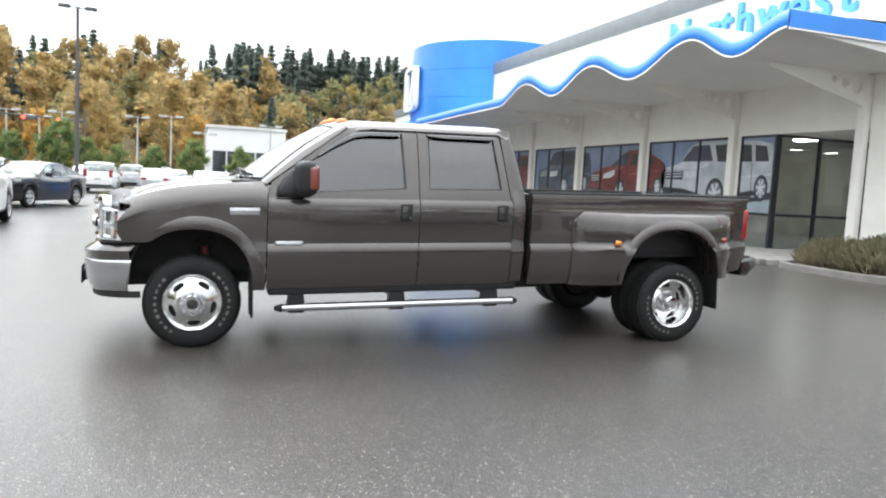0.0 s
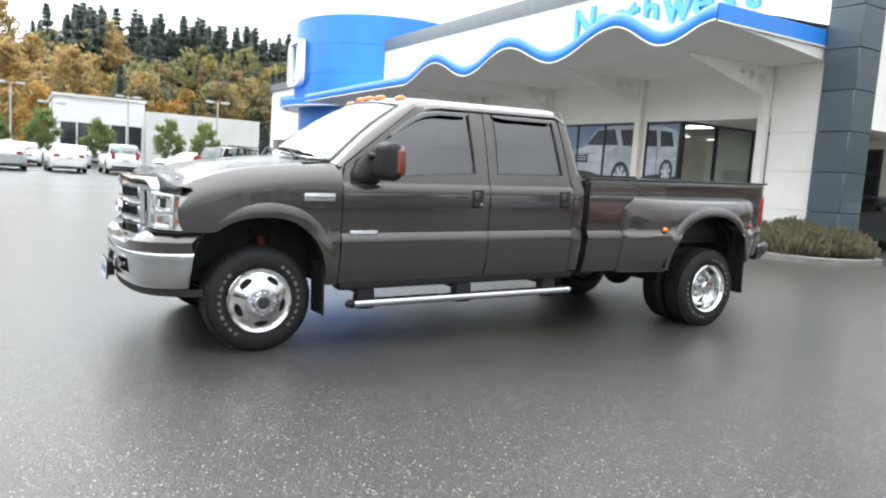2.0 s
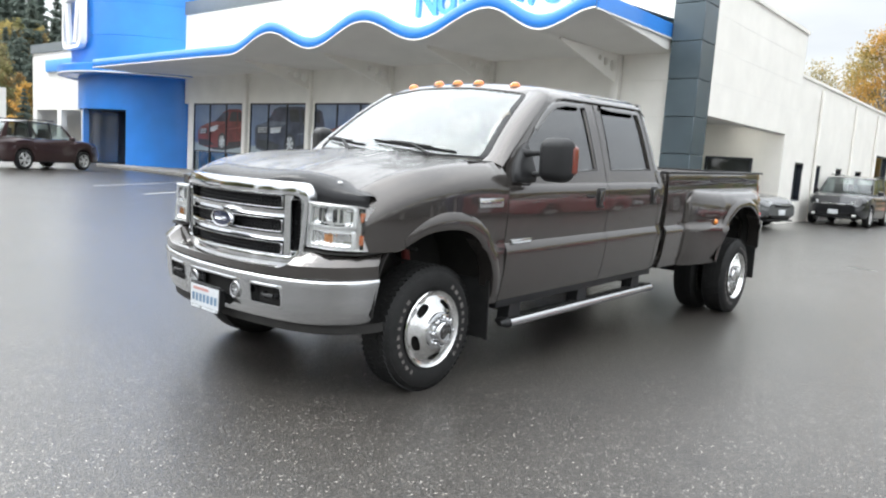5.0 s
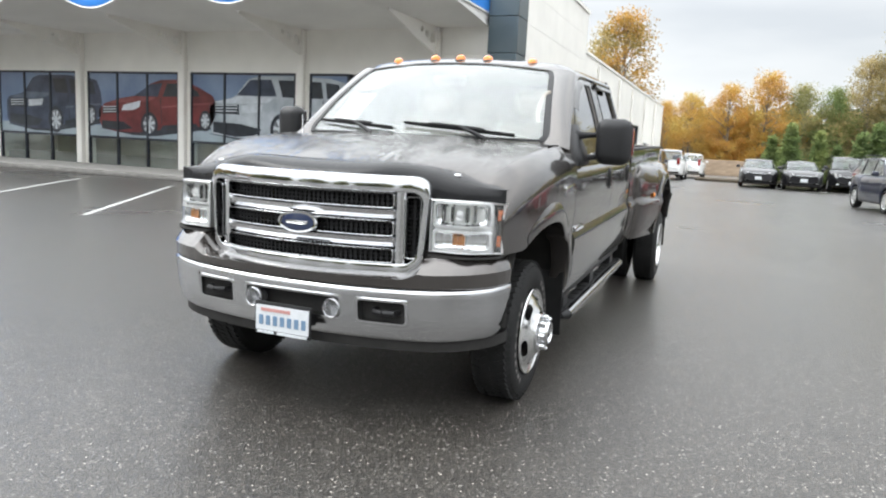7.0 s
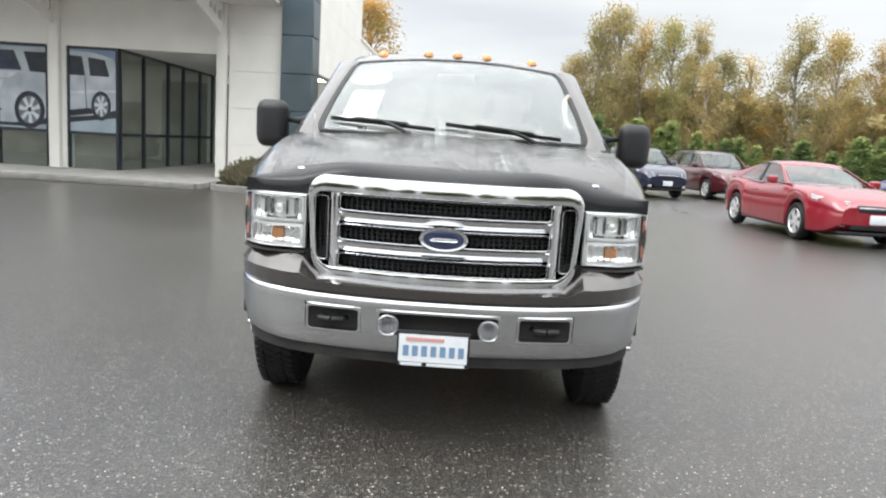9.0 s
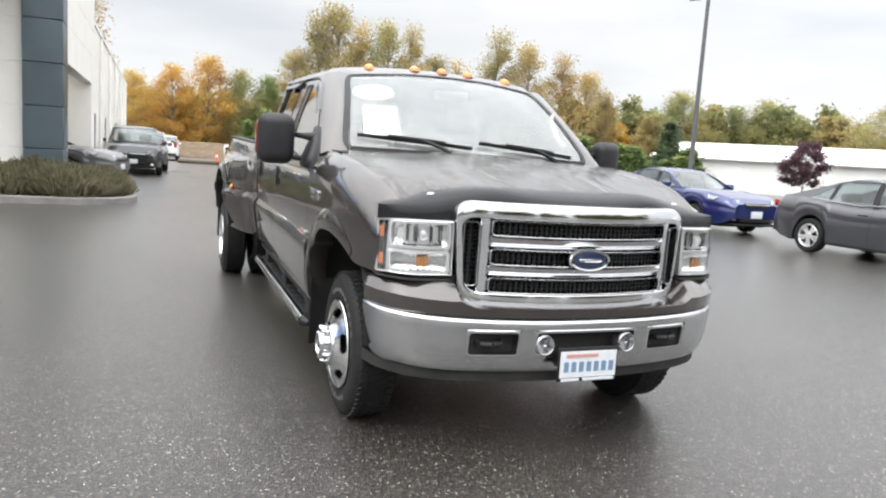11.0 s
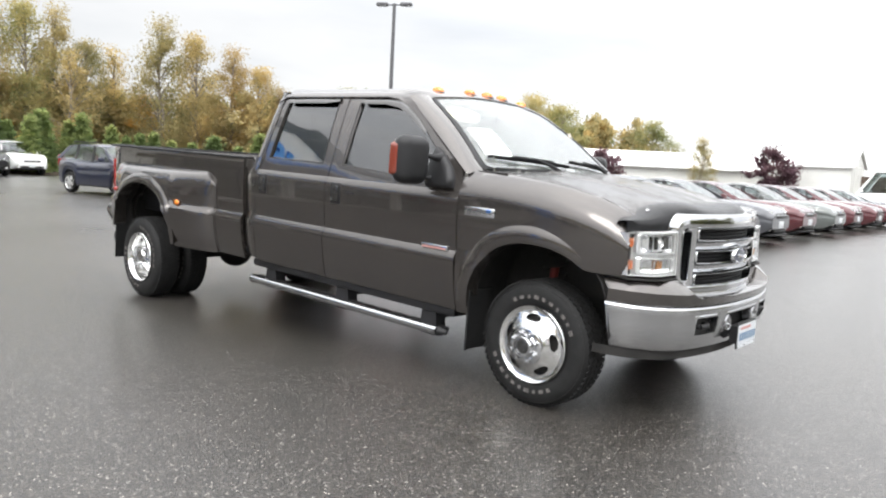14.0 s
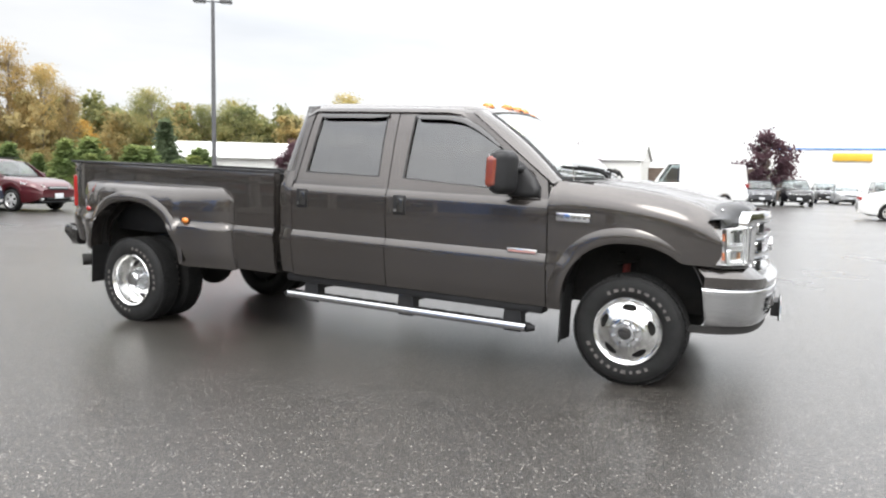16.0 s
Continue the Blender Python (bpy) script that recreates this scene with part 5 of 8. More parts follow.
bm = bmesh.new()
og, ig = rounded(0.585, 0.603, 0.775, 1.235, 0.085, 0.12), rounded(0.558, 0.575, 0.840, 1.163, 0.050, 0.07)
def dens(p, k=0.12):
    res = []
    for a, b in zip(p, p[1:] + p[:1]):
        m_ = 10 if math.hypot(a[0] - b[0], a[1] - b[1]) > k else 1
        res += [(lerp(a[0], b[0], i / m_), lerp(a[1], b[1], i / m_)) for i in range(m_)]
    return res
og, ig = dens(og), dens(ig)
rings = []
for t, d in ((0.0, 0.06), (0.0, -0.008), (0.05, -0.0175), (0.12, -0.0190), (0.88, -0.0185), (0.95, -0.0170), (1.0, -0.010), (1.0, 0.05)):
    rings.append([(d, lerp(a[0], b[0], t), lerp(a[1], b[1], t)) for a, b in zip(og, ig)])
loft(bm, rings, True, False)
grille = tpart("grille", bowed(bm), M_CHROME, None, "chrome grille with three broad bars", sharp=50)
for z0, z1 in ((1.036, 1.090), (0.909, 0.963)):
    tpart("grille_bar", bowed(bar_y(bmesh.new(), -0.456, 0.456, z0, z1, -0.014, 0.05)), M_CHROME, grille, sharp=50)
for s in (-1, 1):
    tpart("grille_post", bowed(bar_z(bmesh.new(), s * 0.478 - 0.023, s * 0.478 + 0.023, 0.82, 1.19, -0.0125, 0.05)), M_CHROME, grille, sharp=50)
tpart("grille_back", bowed(bar_y(bmesh.new(), -0.57, 0.57, 0.82, 1.20, 0.055, 0.075)), M_UNDER, grille)
bm = bmesh.new()
for z0, z1, y0, y1 in ((1.090, 1.165, -0.455, 0.455), (0.963, 1.036, -0.455, 0.455), (0.838, 0.909, -0.455, 0.455), (0.85, 1.160, 0.500, 0.575), (0.85, 1.160, -0.575, -0.500)):
    ny, nz = max(1, round((y1 - y0) / 0.024)), max(1, round((z1 - z0) / 0.019))
    for i in range(ny):
        for j in range(nz):
            ya, yb = lerp(y0, y1, i / ny), lerp(y0, y1, (i + 1) / ny)
            za, zb_ = lerp(z0, z1, j / nz), lerp(z0, z1, (j + 1) / nz)
            ym, zm = (ya + yb) / 2, (za + zb_) / 2
            hx_ = [(ya + 0.0025, zm), (ya + 0.007, za + 0.002), (yb - 0.007, za + 0.002), (yb - 0.0025, zm), (yb - 0.007, zb_ - 0.002), (ya + 0.007, zb_ - 0.002)]
            ox_ = [(ya, zm), (ya, za), (yb, za), (yb, zm), (yb, zb_), (ya, zb_)]
            loft(bm, [[(0.030, *p) for p in ox_], [(0.030, *p) for p in hx_], [(0.048, *p) for p in hx_]], True, False)
tagged(tpart("grille_mesh", bowed(bm), M_MESH, grille, "black honeycomb mesh"), kind="stuff")
# bright raised lips round the openings
for y0, y1, z0, z1 in ((-0.455, 0.455, 1.091, 1.162), (-0.455, 0.455, 0.964, 1.035), (-0.455, 0.455, 0.841, 0.908), (0.502, 0.570, 0.866, 1.148), (-0.570, -0.502, 0.866, 1.148)):
    ym, hw = (y0 + y1) / 2, (y1 - y0) / 2
    lo = [(y + ym, z) for y, z in dens(rounded(hw, hw, z0, z1, 0.018, 0.018, 4))]
    li = [(y + ym, z) for y, z in dens(rounded(hw - 0.004, hw - 0.004, z0 + 0.004, z1 - 0.004, 0.014, 0.014, 4))]
    bm = loft(bmesh.new(), [[(-0.010, *p) for p in lo], [(-0.0185, *(lerp(a, b, 0.3) for a, b in zip(p, q))) for p, q in zip(lo, li)], [(-0.0175, *p) for p in li], [(0.03, *p) for p in li]], True, False)
    tpart("grille_lip", bowed(bm), M_CHROME, grille, sharp=50)
# blue oval badge with a chrome rim
bo = Matrix.Translation((gx(0, 1.0) - 0.02, 0.0, 1.002)) @ Matrix.Rotation(-math.pi / 2, 4, "Y") @ Matrix.Rotation(math.pi / 2, 4, "Z") @ Matrix.Diagonal((0.108, 0.050, 1, 1))
tpart("oval_badge", turned(bmesh.new(), [(1.0, -0.01), (1.0, 0.008), (0.95, 0.016), (0.86, 0.014), (0.84, 0.006), (0.01, 0.006)], bo, 40), M_CHROME, grille, "oval chrome-rimmed blue badge")
tpart("badge_face", turned(bmesh.new(), [(0.80, 0.010), (0.55, 0.013), (0.01, 0.014)], bo, 40), M_BADGE, grille)
bm = bmesh.new()
box(bm, -0.013 + gx(0, 1.02) - 0.023, gx(0, 1.02) - 0.0335, -0.058, 0.058, 0.994, 1.009, 0.004, 1)
tpart("badge_mark", bm, M_CHROME, grille)

# head lamps
LZ0, LZ1 = 0.908, 1.138
for s in (-1, 1):
    def hl(y, z):
        """Front face of the head lamp, wrapping round to the wing."""
        t = (y - 0.60) / 0.312
        return -0.655 + 0.022 * t + 0.118 * max(0, (t - 0.50) / 0.50) ** 1.7 + (z - 1.05) * 0.03
    ys_, zs_ = spread(0.612, 0.908, 16), spread(LZ0, LZ1, 8)
    top_z = lambda y, z: z - max(0, (y - 0.80)) * 0.10 * (z - LZ0) / 0.23
    bm = shell(bmesh.new(), [[(hl(y, z) + 0.040, s * (y - 0.012 * max(0, (y - 0.75) / 0.16)), top_z(y, z)) for y in ys_] for z in zs_], (0.02, 0, 0))
    lamp = tpart("head_lamp", bm, M_REFLECT, None, "clear head lamp with amber corner reflectors")
    tpart("lens", shell(bmesh.new(), [[(hl(y, z), s * y, top_z(y, z)) for y in ys_] for z in zs_], (0.005, 0, 0)), M_LENS, lamp)
    bm = bmesh.new()
    loopy = [(y, LZ0) for y in ys_] + [(0.908, z) for z in zs_[1:]] + [(y, LZ1) for y in reversed(ys_[:-1])] + [(0.612, z) for z in reversed(zs_[1:-1])]
    zm_ = (LZ0 + LZ1) / 2
    loft(bm, [[(hl(y, z) + d, s * (0.760 + (y - 0.760) * e), zm_ + (top_z(y, z) - zm_) * e) for y, z in loopy] for e, d in ((1.016, 0.05), (1.014, 0.0), (0.990, -0.003), (0.972, 0.004), (0.965, 0.042))], True, False)
    tpart("lamp_surround", bm, M_REFLECT, lamp)
    # two fluted bowls in bright frames, one over the other
    for z0, z1, deep in ((0.918, 1.004, 0.024), (1.022, 1.130, 0.040)):
        grid = [[(hl(y, z0) + 0.012 + deep * (1 - (2 * i / 36 - 1) ** 4) * (1 - (2 * j / 8 - 1) ** 4) + (0.0, 0.004, 0.0055, 0.003)[i % 4], s * y, lerp(z0, z1, j / 8)) for i, y in enumerate(spread(0.622, 0.872, 36))] for j in range(9)]
        tpart("reflector", shell(bmesh.new(), grid, (0.003, 0, 0)), M_BOWL, lamp, sharp=30)
        lo = dens(rounded(0.127, 0.127, z0 - 0.006, z1 + 0.006, 0.020, 0.020, 4), 0.03)
        li = dens(rounded(0.116, 0.116, z0 + 0.006, z1 - 0.006, 0.014, 0.014, 4), 0.03)
        rings = [[(hl(y + 0.747, z) + d, s * (y + 0.747), z) for y, z in ring] for ring, d in ((lo, 0.016), (lo, 0.008), (li, 0.007), (li, 0.020))]
        tpart("bowl_frame", loft(bmesh.new(), rings, True, False), M_REFLECT, lamp, sharp=50)
    tpart("lower_fill", shell(bmesh.new(), [[(hl(y, 0.95) + d, s * y, 0.8915) for y in ys_] for d in (-0.02, 0.05, 0.16)], (0, 0, -0.006)), M_UNDER, lamp)
    m = Matrix.Translation((hl(0.735, 1.076) + 0.026, s * 0.735, 1.076)) @ Matrix.Rotation(-math.pi / 2, 4, "Y")
    tpart("bulb_shield", turned(bmesh.new(), [(0.024, -0.020), (0.024, 0.0), (0.021, 0.004), (0.018, -0.002), (0.002, 0.002)], m, 24), M_REFLECT, lamp)
    # Narrow dark upright strips on both sides of the upper bowl's middle.
    for y, w in ((0.700, 0.010), (0.768, 0.014), (0.664, 0.005), (0.800, 0.005)):
        tpart("bulb_screen", boxed(hl(y, 1.07) + 0.024, hl(y, 1.07) + 0.050, s * y - w / 2, s * y + w / 2, 1.044, 1.112, 0.002, 1), M_SMOKE, lamp)
    grid = [[(hl(y, 0.96) + 0.028 + 0.004 * (i % 2), s * y, z) for i, y in enumerate(spread(0.712, 0.764, 8))] for z in spread(0.942, 0.982, 3)]
    tpart("turn_signal", shell(bmesh.new(), grid, (0.004, 0, 0)), M_SIGNAL_AMBER, lamp, sharp=30)
    for za, zb_ in ((0.938, 0.986), (1.056, 1.102)):
        tpart("corner_lamp", shell(bmesh.new(), [[(hl(y, z) + 0.007, s * y, z) for y in spread(0.888, 0.903, 5)] for z in spread(za, zb_, 3)], (0.022, 0, 0)), M_CORNER, lamp)

# front bumper
BP = [(0.0, -0.885), (0.14, -0.884), (0.27, -0.877), (0.335, -0.871), (0.46, -0.856), (0.585, -0.833), (0.68, -0.805), (0.76, -0.770), (0.83, -0.722), (0.885, -0.660), (0.92, -0.605), (0.940, -0.545), (0.950, -0.495)]
path = [(x + 0.05, -y * 0.985) for y, x in reversed(BP[1:])] + [(x + 0.05, y * 0.985) for y, x in BP]
zrow = [0.490, 0.500, 0.535, 0.578, 0.630, 0.696, 0.718, 0.733, 0.740]
bulge = [0.062, 0.048, 0.030, 0.019, 0.011, 0.004, 0.0, 0.003, 0.014]


def bump_pt(i, z, inset):
    x, y = path[i]
    lift = 0.018 * (abs(y) / 0.95) ** 2
    a = math.atan2(abs(y) * 0.9, -x - 0.1) if abs(y) > 0.6 else 0.15 * abs(y)
    x -= 0.16 * (0.74 - z) * max(0.0, (abs(y) - 0.88) / 0.056)
    return (x + inset * math.cos(a), y - math.copysign(inset * math.sin(a), y), z + lift)


skip = set()
for i in range(len(path) - 1):
    ym = abs((path[i][1] + path[i + 1][1]) / 2)
    for j in range(len(zrow) - 1):
        zm = (zrow[j] + zrow[j + 1]) / 2
        if 0.33 < ym < 0.5765 and 0.578 < zm < 0.696 or ym < 0.27 and 0.578 < zm < 0.696:
            skip.add((i, j))
bumper = tpart("front_bumper", shell(bmesh.new(), [[bump_pt(i, z, b) for z, b in zip(zrow, bulge)] for i in range(len(path))], (0.022, 0, 0), skip), M_BUMPER, None, "chrome front bumper with tow hook openings", sharp=50)
# painted upper part
def up_top(y):
    return bend_at([(0.0, 0.800), (0.54, 0.802), (0.625, 0.885), (0.95, 0.895)], abs(y))
grid = []
fine = []
for (xa, ya), (xb, yb) in zip(path, path[1:]):
    fine += [(lerp(xa, xb, k / 3), lerp(ya, yb, k / 3)) for k in range(3)]
fine.append(path[-1])
for x, y in fine:
    zt_, l = up_top(y), 0.018 * (abs(y) / 0.95) ** 2
    zb_ = 0.742 + l
    side_ = min(1, max(0, (abs(y) - 0.80) / 0.12))
    back_ = 0.055 * max(0.0, (abs(y) - 0.90) / 0.036)
    f = lambda d, k=back_: (x + d * (1 - 0.75 * side_) + k * min(1.0, 12 * d), y * (1 - 0.03 * side_ * d / 0.05))
    up = lerp(0.78, 0.50, min(1.0, max(0.0, (abs(y) - 0.54) / 0.085)))
    grid.append([(*f(0.016), zb_), (*f(0.008), zb_ + 0.006), (*f(0.004), lerp(zb_, zt_, up * 0.55)), (*f(0.0), lerp(zb_, zt_, up)), (*f(0.008), lerp(zb_, zt_, up + 0.05)), (*f(0.070), lerp(zb_, zt_, 0.96)), (*f(0.082), zt_), (*f(0.17), zt_ + 0.002)])
tpart("bumper_top", shell(bmesh.new(), grid, (0.006, 0, -0.004)), M_PAINT, bumper, "painted upper bumper", sharp=28)
bm = shell(bmesh.new(), [[(x + 0.06 + 0.05 * (0.49 - z), y * 0.97, z + 0.012 * (abs(y) / 0.95) ** 2) for z in (0.50, 0.475, 0.45)] for x, y in path], (0.03, 0, 0))
tpart("bumper_valance", bm, M_UNDER, bumper)
for y0, y1 in ((-0.60, -0.32), (-0.28, 0.28), (0.32, 0.60)):
    tpart("opening_lining", boxed(-0.75, -0.705, y0, y1, 0.57, 0.70), M_UNDER, bumper)
for s in (-1, 1):
    bm = bmesh.new()
    pts = [(-0.725, s * 0.40), (-0.78, s * 0.41), (-0.795, s * 0.46), (-0.78, s * 0.51), (-0.725, s * 0.52)]
    for a, b in zip(pts, pts[1:]):
        rod(bm, (*a, 0.633), (*b, 0.633), 0.014, 0.014, 10)
    tpart("tow_hook", bm, M_PLASTIC, bumper, "black tow hook")
    m = Matrix.Translation((-0.822, s * 0.213, 0.630)) @ Matrix.Rotation(-math.pi / 2, 4, "Y")
    fog = tpart("fog_lamp", turned(bmesh.new(), [(0.047, -0.05), (0.047, 0.0), (0.042, 0.006), (0.038, 0.002), (0.02, -0.02), (0.002, -0.03)], m, 26), M_FOG, bumper, "round fog lamp")
    tpart("fog_glass", turned(bmesh.new(), [(0.040, 0.003), (0.02, 0.006), (0.001, 0.007)], m, 26), M_LENS, bumper)
# bright rolled lips of the bumper openings
front_x = lambda y: curve_at([(b, a) for a, b in path], y)
for y0, y1 in ((-0.57, -0.332), (-0.262, 0.262), (0.332, 0.57)):
    ym, hw = (y0 + y1) / 2, (y1 - y0) / 2
    lo = [(y + ym, z) for y, z in dens(rounded(hw, hw, 0.578, 0.694, 0.022, 0.022, 5))]
    li = [(y + ym, z) for y, z in dens(rounded(hw - 0.010, hw - 0.010, 0.588, 0.684, 0.014, 0.014, 5))]
    lean = lambda z: 0.020 - 0.13 * (z - 0.578)
    bm = loft(bmesh.new(), [[(front_x(y) + lean(z) + d, y, z) for y, z in ring] for ring, d in (([(ym + (y - ym) * 1.05, z + (0.010 if z > 0.636 else -0.010)) for y, z in lo], 0.004), (lo, -0.004), (li, -0.002), (li, 0.05))], True, False)
    tpart("opening_lip", bm, M_BUMPER, bumper, sharp=50)
# plate with bars for its writing
plate = tpart("number_plate", boxed(-0.8680, -0.8580, -0.137, 0.168, 0.475, 0.628, 0.004), M_PLASTIC, None, "white number plate in a dark frame with blue bars")
tpart("plate_face", boxed(-0.8720, -0.8670, -0.128, 0.159, 0.495, 0.612), M_PLATE, plate)
for k in range(7):
    y = 0.141 - k * 0.0385
    tpart("plate_bar", boxed(-0.8745, -0.8715, y - 0.024, y, 0.520, 0.566, 0.001, 1), M_PLATE_BLUE, plate)
tpart("plate_bar", boxed(-0.8745, -0.8715, -0.03, 0.13, 0.585, 0.600), M_PLATE_RED, plate)
tpart("plate_bar", boxed(-0.8745, -0.8675, -0.12, 0.04, 0.480, 0.491), M_PLATE, plate)
tpart("plate_bar", boxed(-0.8745, -0.8675, 0.06, 0.15, 0.480, 0.491), M_PLATE, plate)
tpart("plate_mount", boxed(-0.8580, -0.8100, -0.10, 0.13, 0.50, 0.60), M_PLASTIC, plate)

# mirrors, running boards, flaps, badges
for s in (-1, 1):
    ztop = 1.548 if s < 0 else 1.566
    bm = bmesh.new()
    box(bm, 0.765, 0.925, s * 1.045, s * 1.255, 1.272, ztop, 0.064, 6)
    for v in bm.verts:
        w = (abs(v.co.y) - 1.045) / 0.21
        v.co.x += (0.055 if v.co.x < 0.845 else 0.012) * w * w - 0.012 * (v.co.z - 1.27) / 0.28
    mir = tpart("mirror", bm, M_PLASTIC, None, "large black towing mirror with an amber lamp", sharp=60)
    for z0, z1 in ((1.300, 1.385), (1.395, ztop - 0.03)):
        tpart("mirror_glass", boxed(0.9245, 0.9305, s * 1.075, s * 1.205, z0, z1, 0.003), M_CHROME, mir)
    bm = boxed(0.846, 0.934, s * 1.190, s * 1.2600, 1.315, ztop - 0.042, 0.030, 5)
    for v in bm.verts:
        v.co.x += 0.010 - 0.012 * (v.co.z - 1.27) / 0.28
    tpart("mirror_lamp", bm, M_MIRROR_LENS, mir)
    for z, e in ((1.318, 0.0), (1.452, 0.02)):
        bm = loft(bmesh.new(), [[(lerp(0.785, 0.845, t) + a * w * 0.8, s * lerp(0.93, 1.07, t), z - 0.012 * (1 - t) + b * w) for a, b in [(math.cos(q * math.pi / 6), math.sin(q * math.pi / 6)) for q in range(12)]] for t, w in ((0.0, 0.038), (0.18, 0.026), (0.45, 0.018), (0.8, 0.016), (1.0, 0.016))])
        tpart("mirror_arm", bm, M_PLASTIC, mir)
    # moulded sail the arms spring from
    poly = [(0.640, 1.262), (0.86, 1.258), (0.885, 1.30), (0.875, 1.44), (0.850, 1.512), (0.79, 1.485), (0.69, 1.395), (0.645, 1.33)]
    cx_, cz_ = 0.77, 1.36
    bm = loft(bmesh.new(), [[(lerp(cx_, x, e), s * (side_y(x, z) + o), lerp(cz_, z, e)) for x, z in poly] for e, o in ((1.0, -0.012), (1.0, 0.014), (0.93, 0.030), (0.70, 0.042))])
    tpart("mirror_base", bm, M_PLASTIC, mir, sharp=60)
    # running board
    bm = bmesh.new()
    box(bm, 0.70, 2.76, s * 0.865, s * 0.965, 0.338, 0.372, 0.012)
    st = tpart("running_board", bm, M_PLASTIC, None, "chrome edged running board")
    tpart("step_tube", rod(bmesh.new(), (0.71, s * 0.972, 0.355), (2.75, s * 0.972, 0.355), 0.030, 0.030, 18), M_BUMPER, st)
    for xe, d in ((0.71, -1), (2.75, 1)):
        tpart("end_cap", rod(bmesh.new(), (xe, s * 0.965, 0.355), (xe + d * 0.055, s * 0.945, 0.352), 0.036, 0.018, 16), M_PLASTIC, st)
    for i in range(14):
        x = 0.78 + i * 0.146
        tpart("tread", boxed(x, x + 0.11, s * 0.88, s * 0.935, 0.371, 0.377, 0.002, 1), M_TYRE, st)
    for x in (0.83, 1.69, 2.56):
        bm = prism(bmesh.new(), [(x - 0.055, 0.50), (x + 0.055, 0.50), (x + 0.075, 0.335), (x + 0.06, 0.305), (x - 0.06, 0.305), (x - 0.075, 0.335)], "y", s * 0.84, s * 0.93)
        tpart("step_bracket", bm, M_PLASTIC, st)
        tpart("step_arm", boxed(x - 0.03, x + 0.03, s * 0.55, s * 0.85, 0.40, 0.46), M_UNDER, st)
    # flaps
    bm = shell(bmesh.new(), [[(0.455 + 0.03 * (0.62 - z) + (0.012 if abs(y - 0.9) < 0.05 else 0), s * y, z) for y in spread(0.74, 0.985, 6)] for z in spread(0.285, 0.66, 6)], (0.012, 0, 0))
    tpart("mud_flap", bm, M_TYRE, None, "black rubber mud flap")
    bm = shell(bmesh.new(), [[(4.845 + 0.05 * (0.60 - z), s * y, z) for y in spread(0.66, 1.15, 8)] for z in spread(0.235, 0.60, 6)], (0.012, 0, 0))
    tpart("mud_flap", bm, M_TYRE, None, "black rubber mud flap")
    # fender badge: chrome strip with plain bars
    fy = fender_y(0.40, 1.14)
    bg_ = tpart("fender_badge", boxed(0.285, 0.515, s * (fy - 0.006), s * (fy + 0.010), 1.112, 1.170, 0.006), M_CHROME, None, "chrome fender badge")
    for k in range(5):
        tpart("badge_bar", boxed(0.305 + k * 0.04, 0.330 + k * 0.04, s * (fy + 0.009), s * (fy + 0.013), 1.134, 1.146), M_FOG, bg_)
    tpart("cowl_vent", boxed(0.30, 0.52, s * 0.845, s * 0.89, 1.377, 1.384, 0.002, 1), M_PLASTIC)

# interior
tpart("dashboard", boxed(0.62, 0.92, -0.74, 0.74, 1.05, 1.36, 0.05, 3), M_DASH)
tpart("cab_floor", boxed(0.55, 2.75, -0.86, 0.86, 0.56, 0.62), M_DASH)
tpart("headliner", boxed(1.25, 2.68, -0.68, 0.68, 1.868, 1.88), M_SEAT)
for y in (-0.40, 0.40):
    for x, w in ((1.45, 0.25), (2.28, 0.27)):
        bm = bmesh.new()
        box(bm, x - 0.28, x + 0.28, y - w, y + w, 0.82, 1.0, 0.06, 3)
        box(bm, x + 0.18, x + 0.34, y - w, y + w, 0.95, 1.52, 0.06, 3)
        seat = tpart("seat", bm, M_SEAT, None, "grey cloth seat")
        tpart("headrest", boxed(x + 0.24, x + 0.35, y - 0.14, y + 0.14, 1.56, 1.74, 0.04, 3), M_SEAT, seat)
m = Matrix.Translation((0.98, -0.40, 1.26)) @ Matrix.Rotation(radians(-62), 4, "Y")
bm = bmesh.new()
for k in range(24):
    a, b = 2 * math.pi * k / 24, 2 * math.pi * (k + 1) / 24
    rod(bm, m @ Vector((0.19 * math.cos(a), 0.19 * math.sin(a), 0)), m @ Vector((0.19 * math.cos(b), 0.19 * math.sin(b), 0)), 0.016, 0.016, 8, False)
box(bm, 0.93, 0.99, -0.46, -0.34, 1.20, 1.30, 0.02)
rod(bm, m @ Vector((-0.18, 0, 0)), m @ Vector((0.18, 0, 0)), 0.014)
tpart("steering_wheel", bm, M_DASH)
tpart("inside_mirror", boxed(0.98, 1.01, -0.12, 0.12, 1.73, 1.80, 0.012), M_PLASTIC)
bm = bmesh.new()
for k in range(8):
    a, b = (math.pi * k / 8, math.pi * (k + 1) / 8)
    f_ = lambda a: (0.80 + 0.10 * math.cos(a) * 0.9, -0.725 + 0.04 * math.sin(a), 1.60 + 0.10 * math.cos(a))
    rod(bm, f_(a), f_(b), 0.014, 0.014, 8, False)
tpart("grab_handle", bm, M_SEAT)

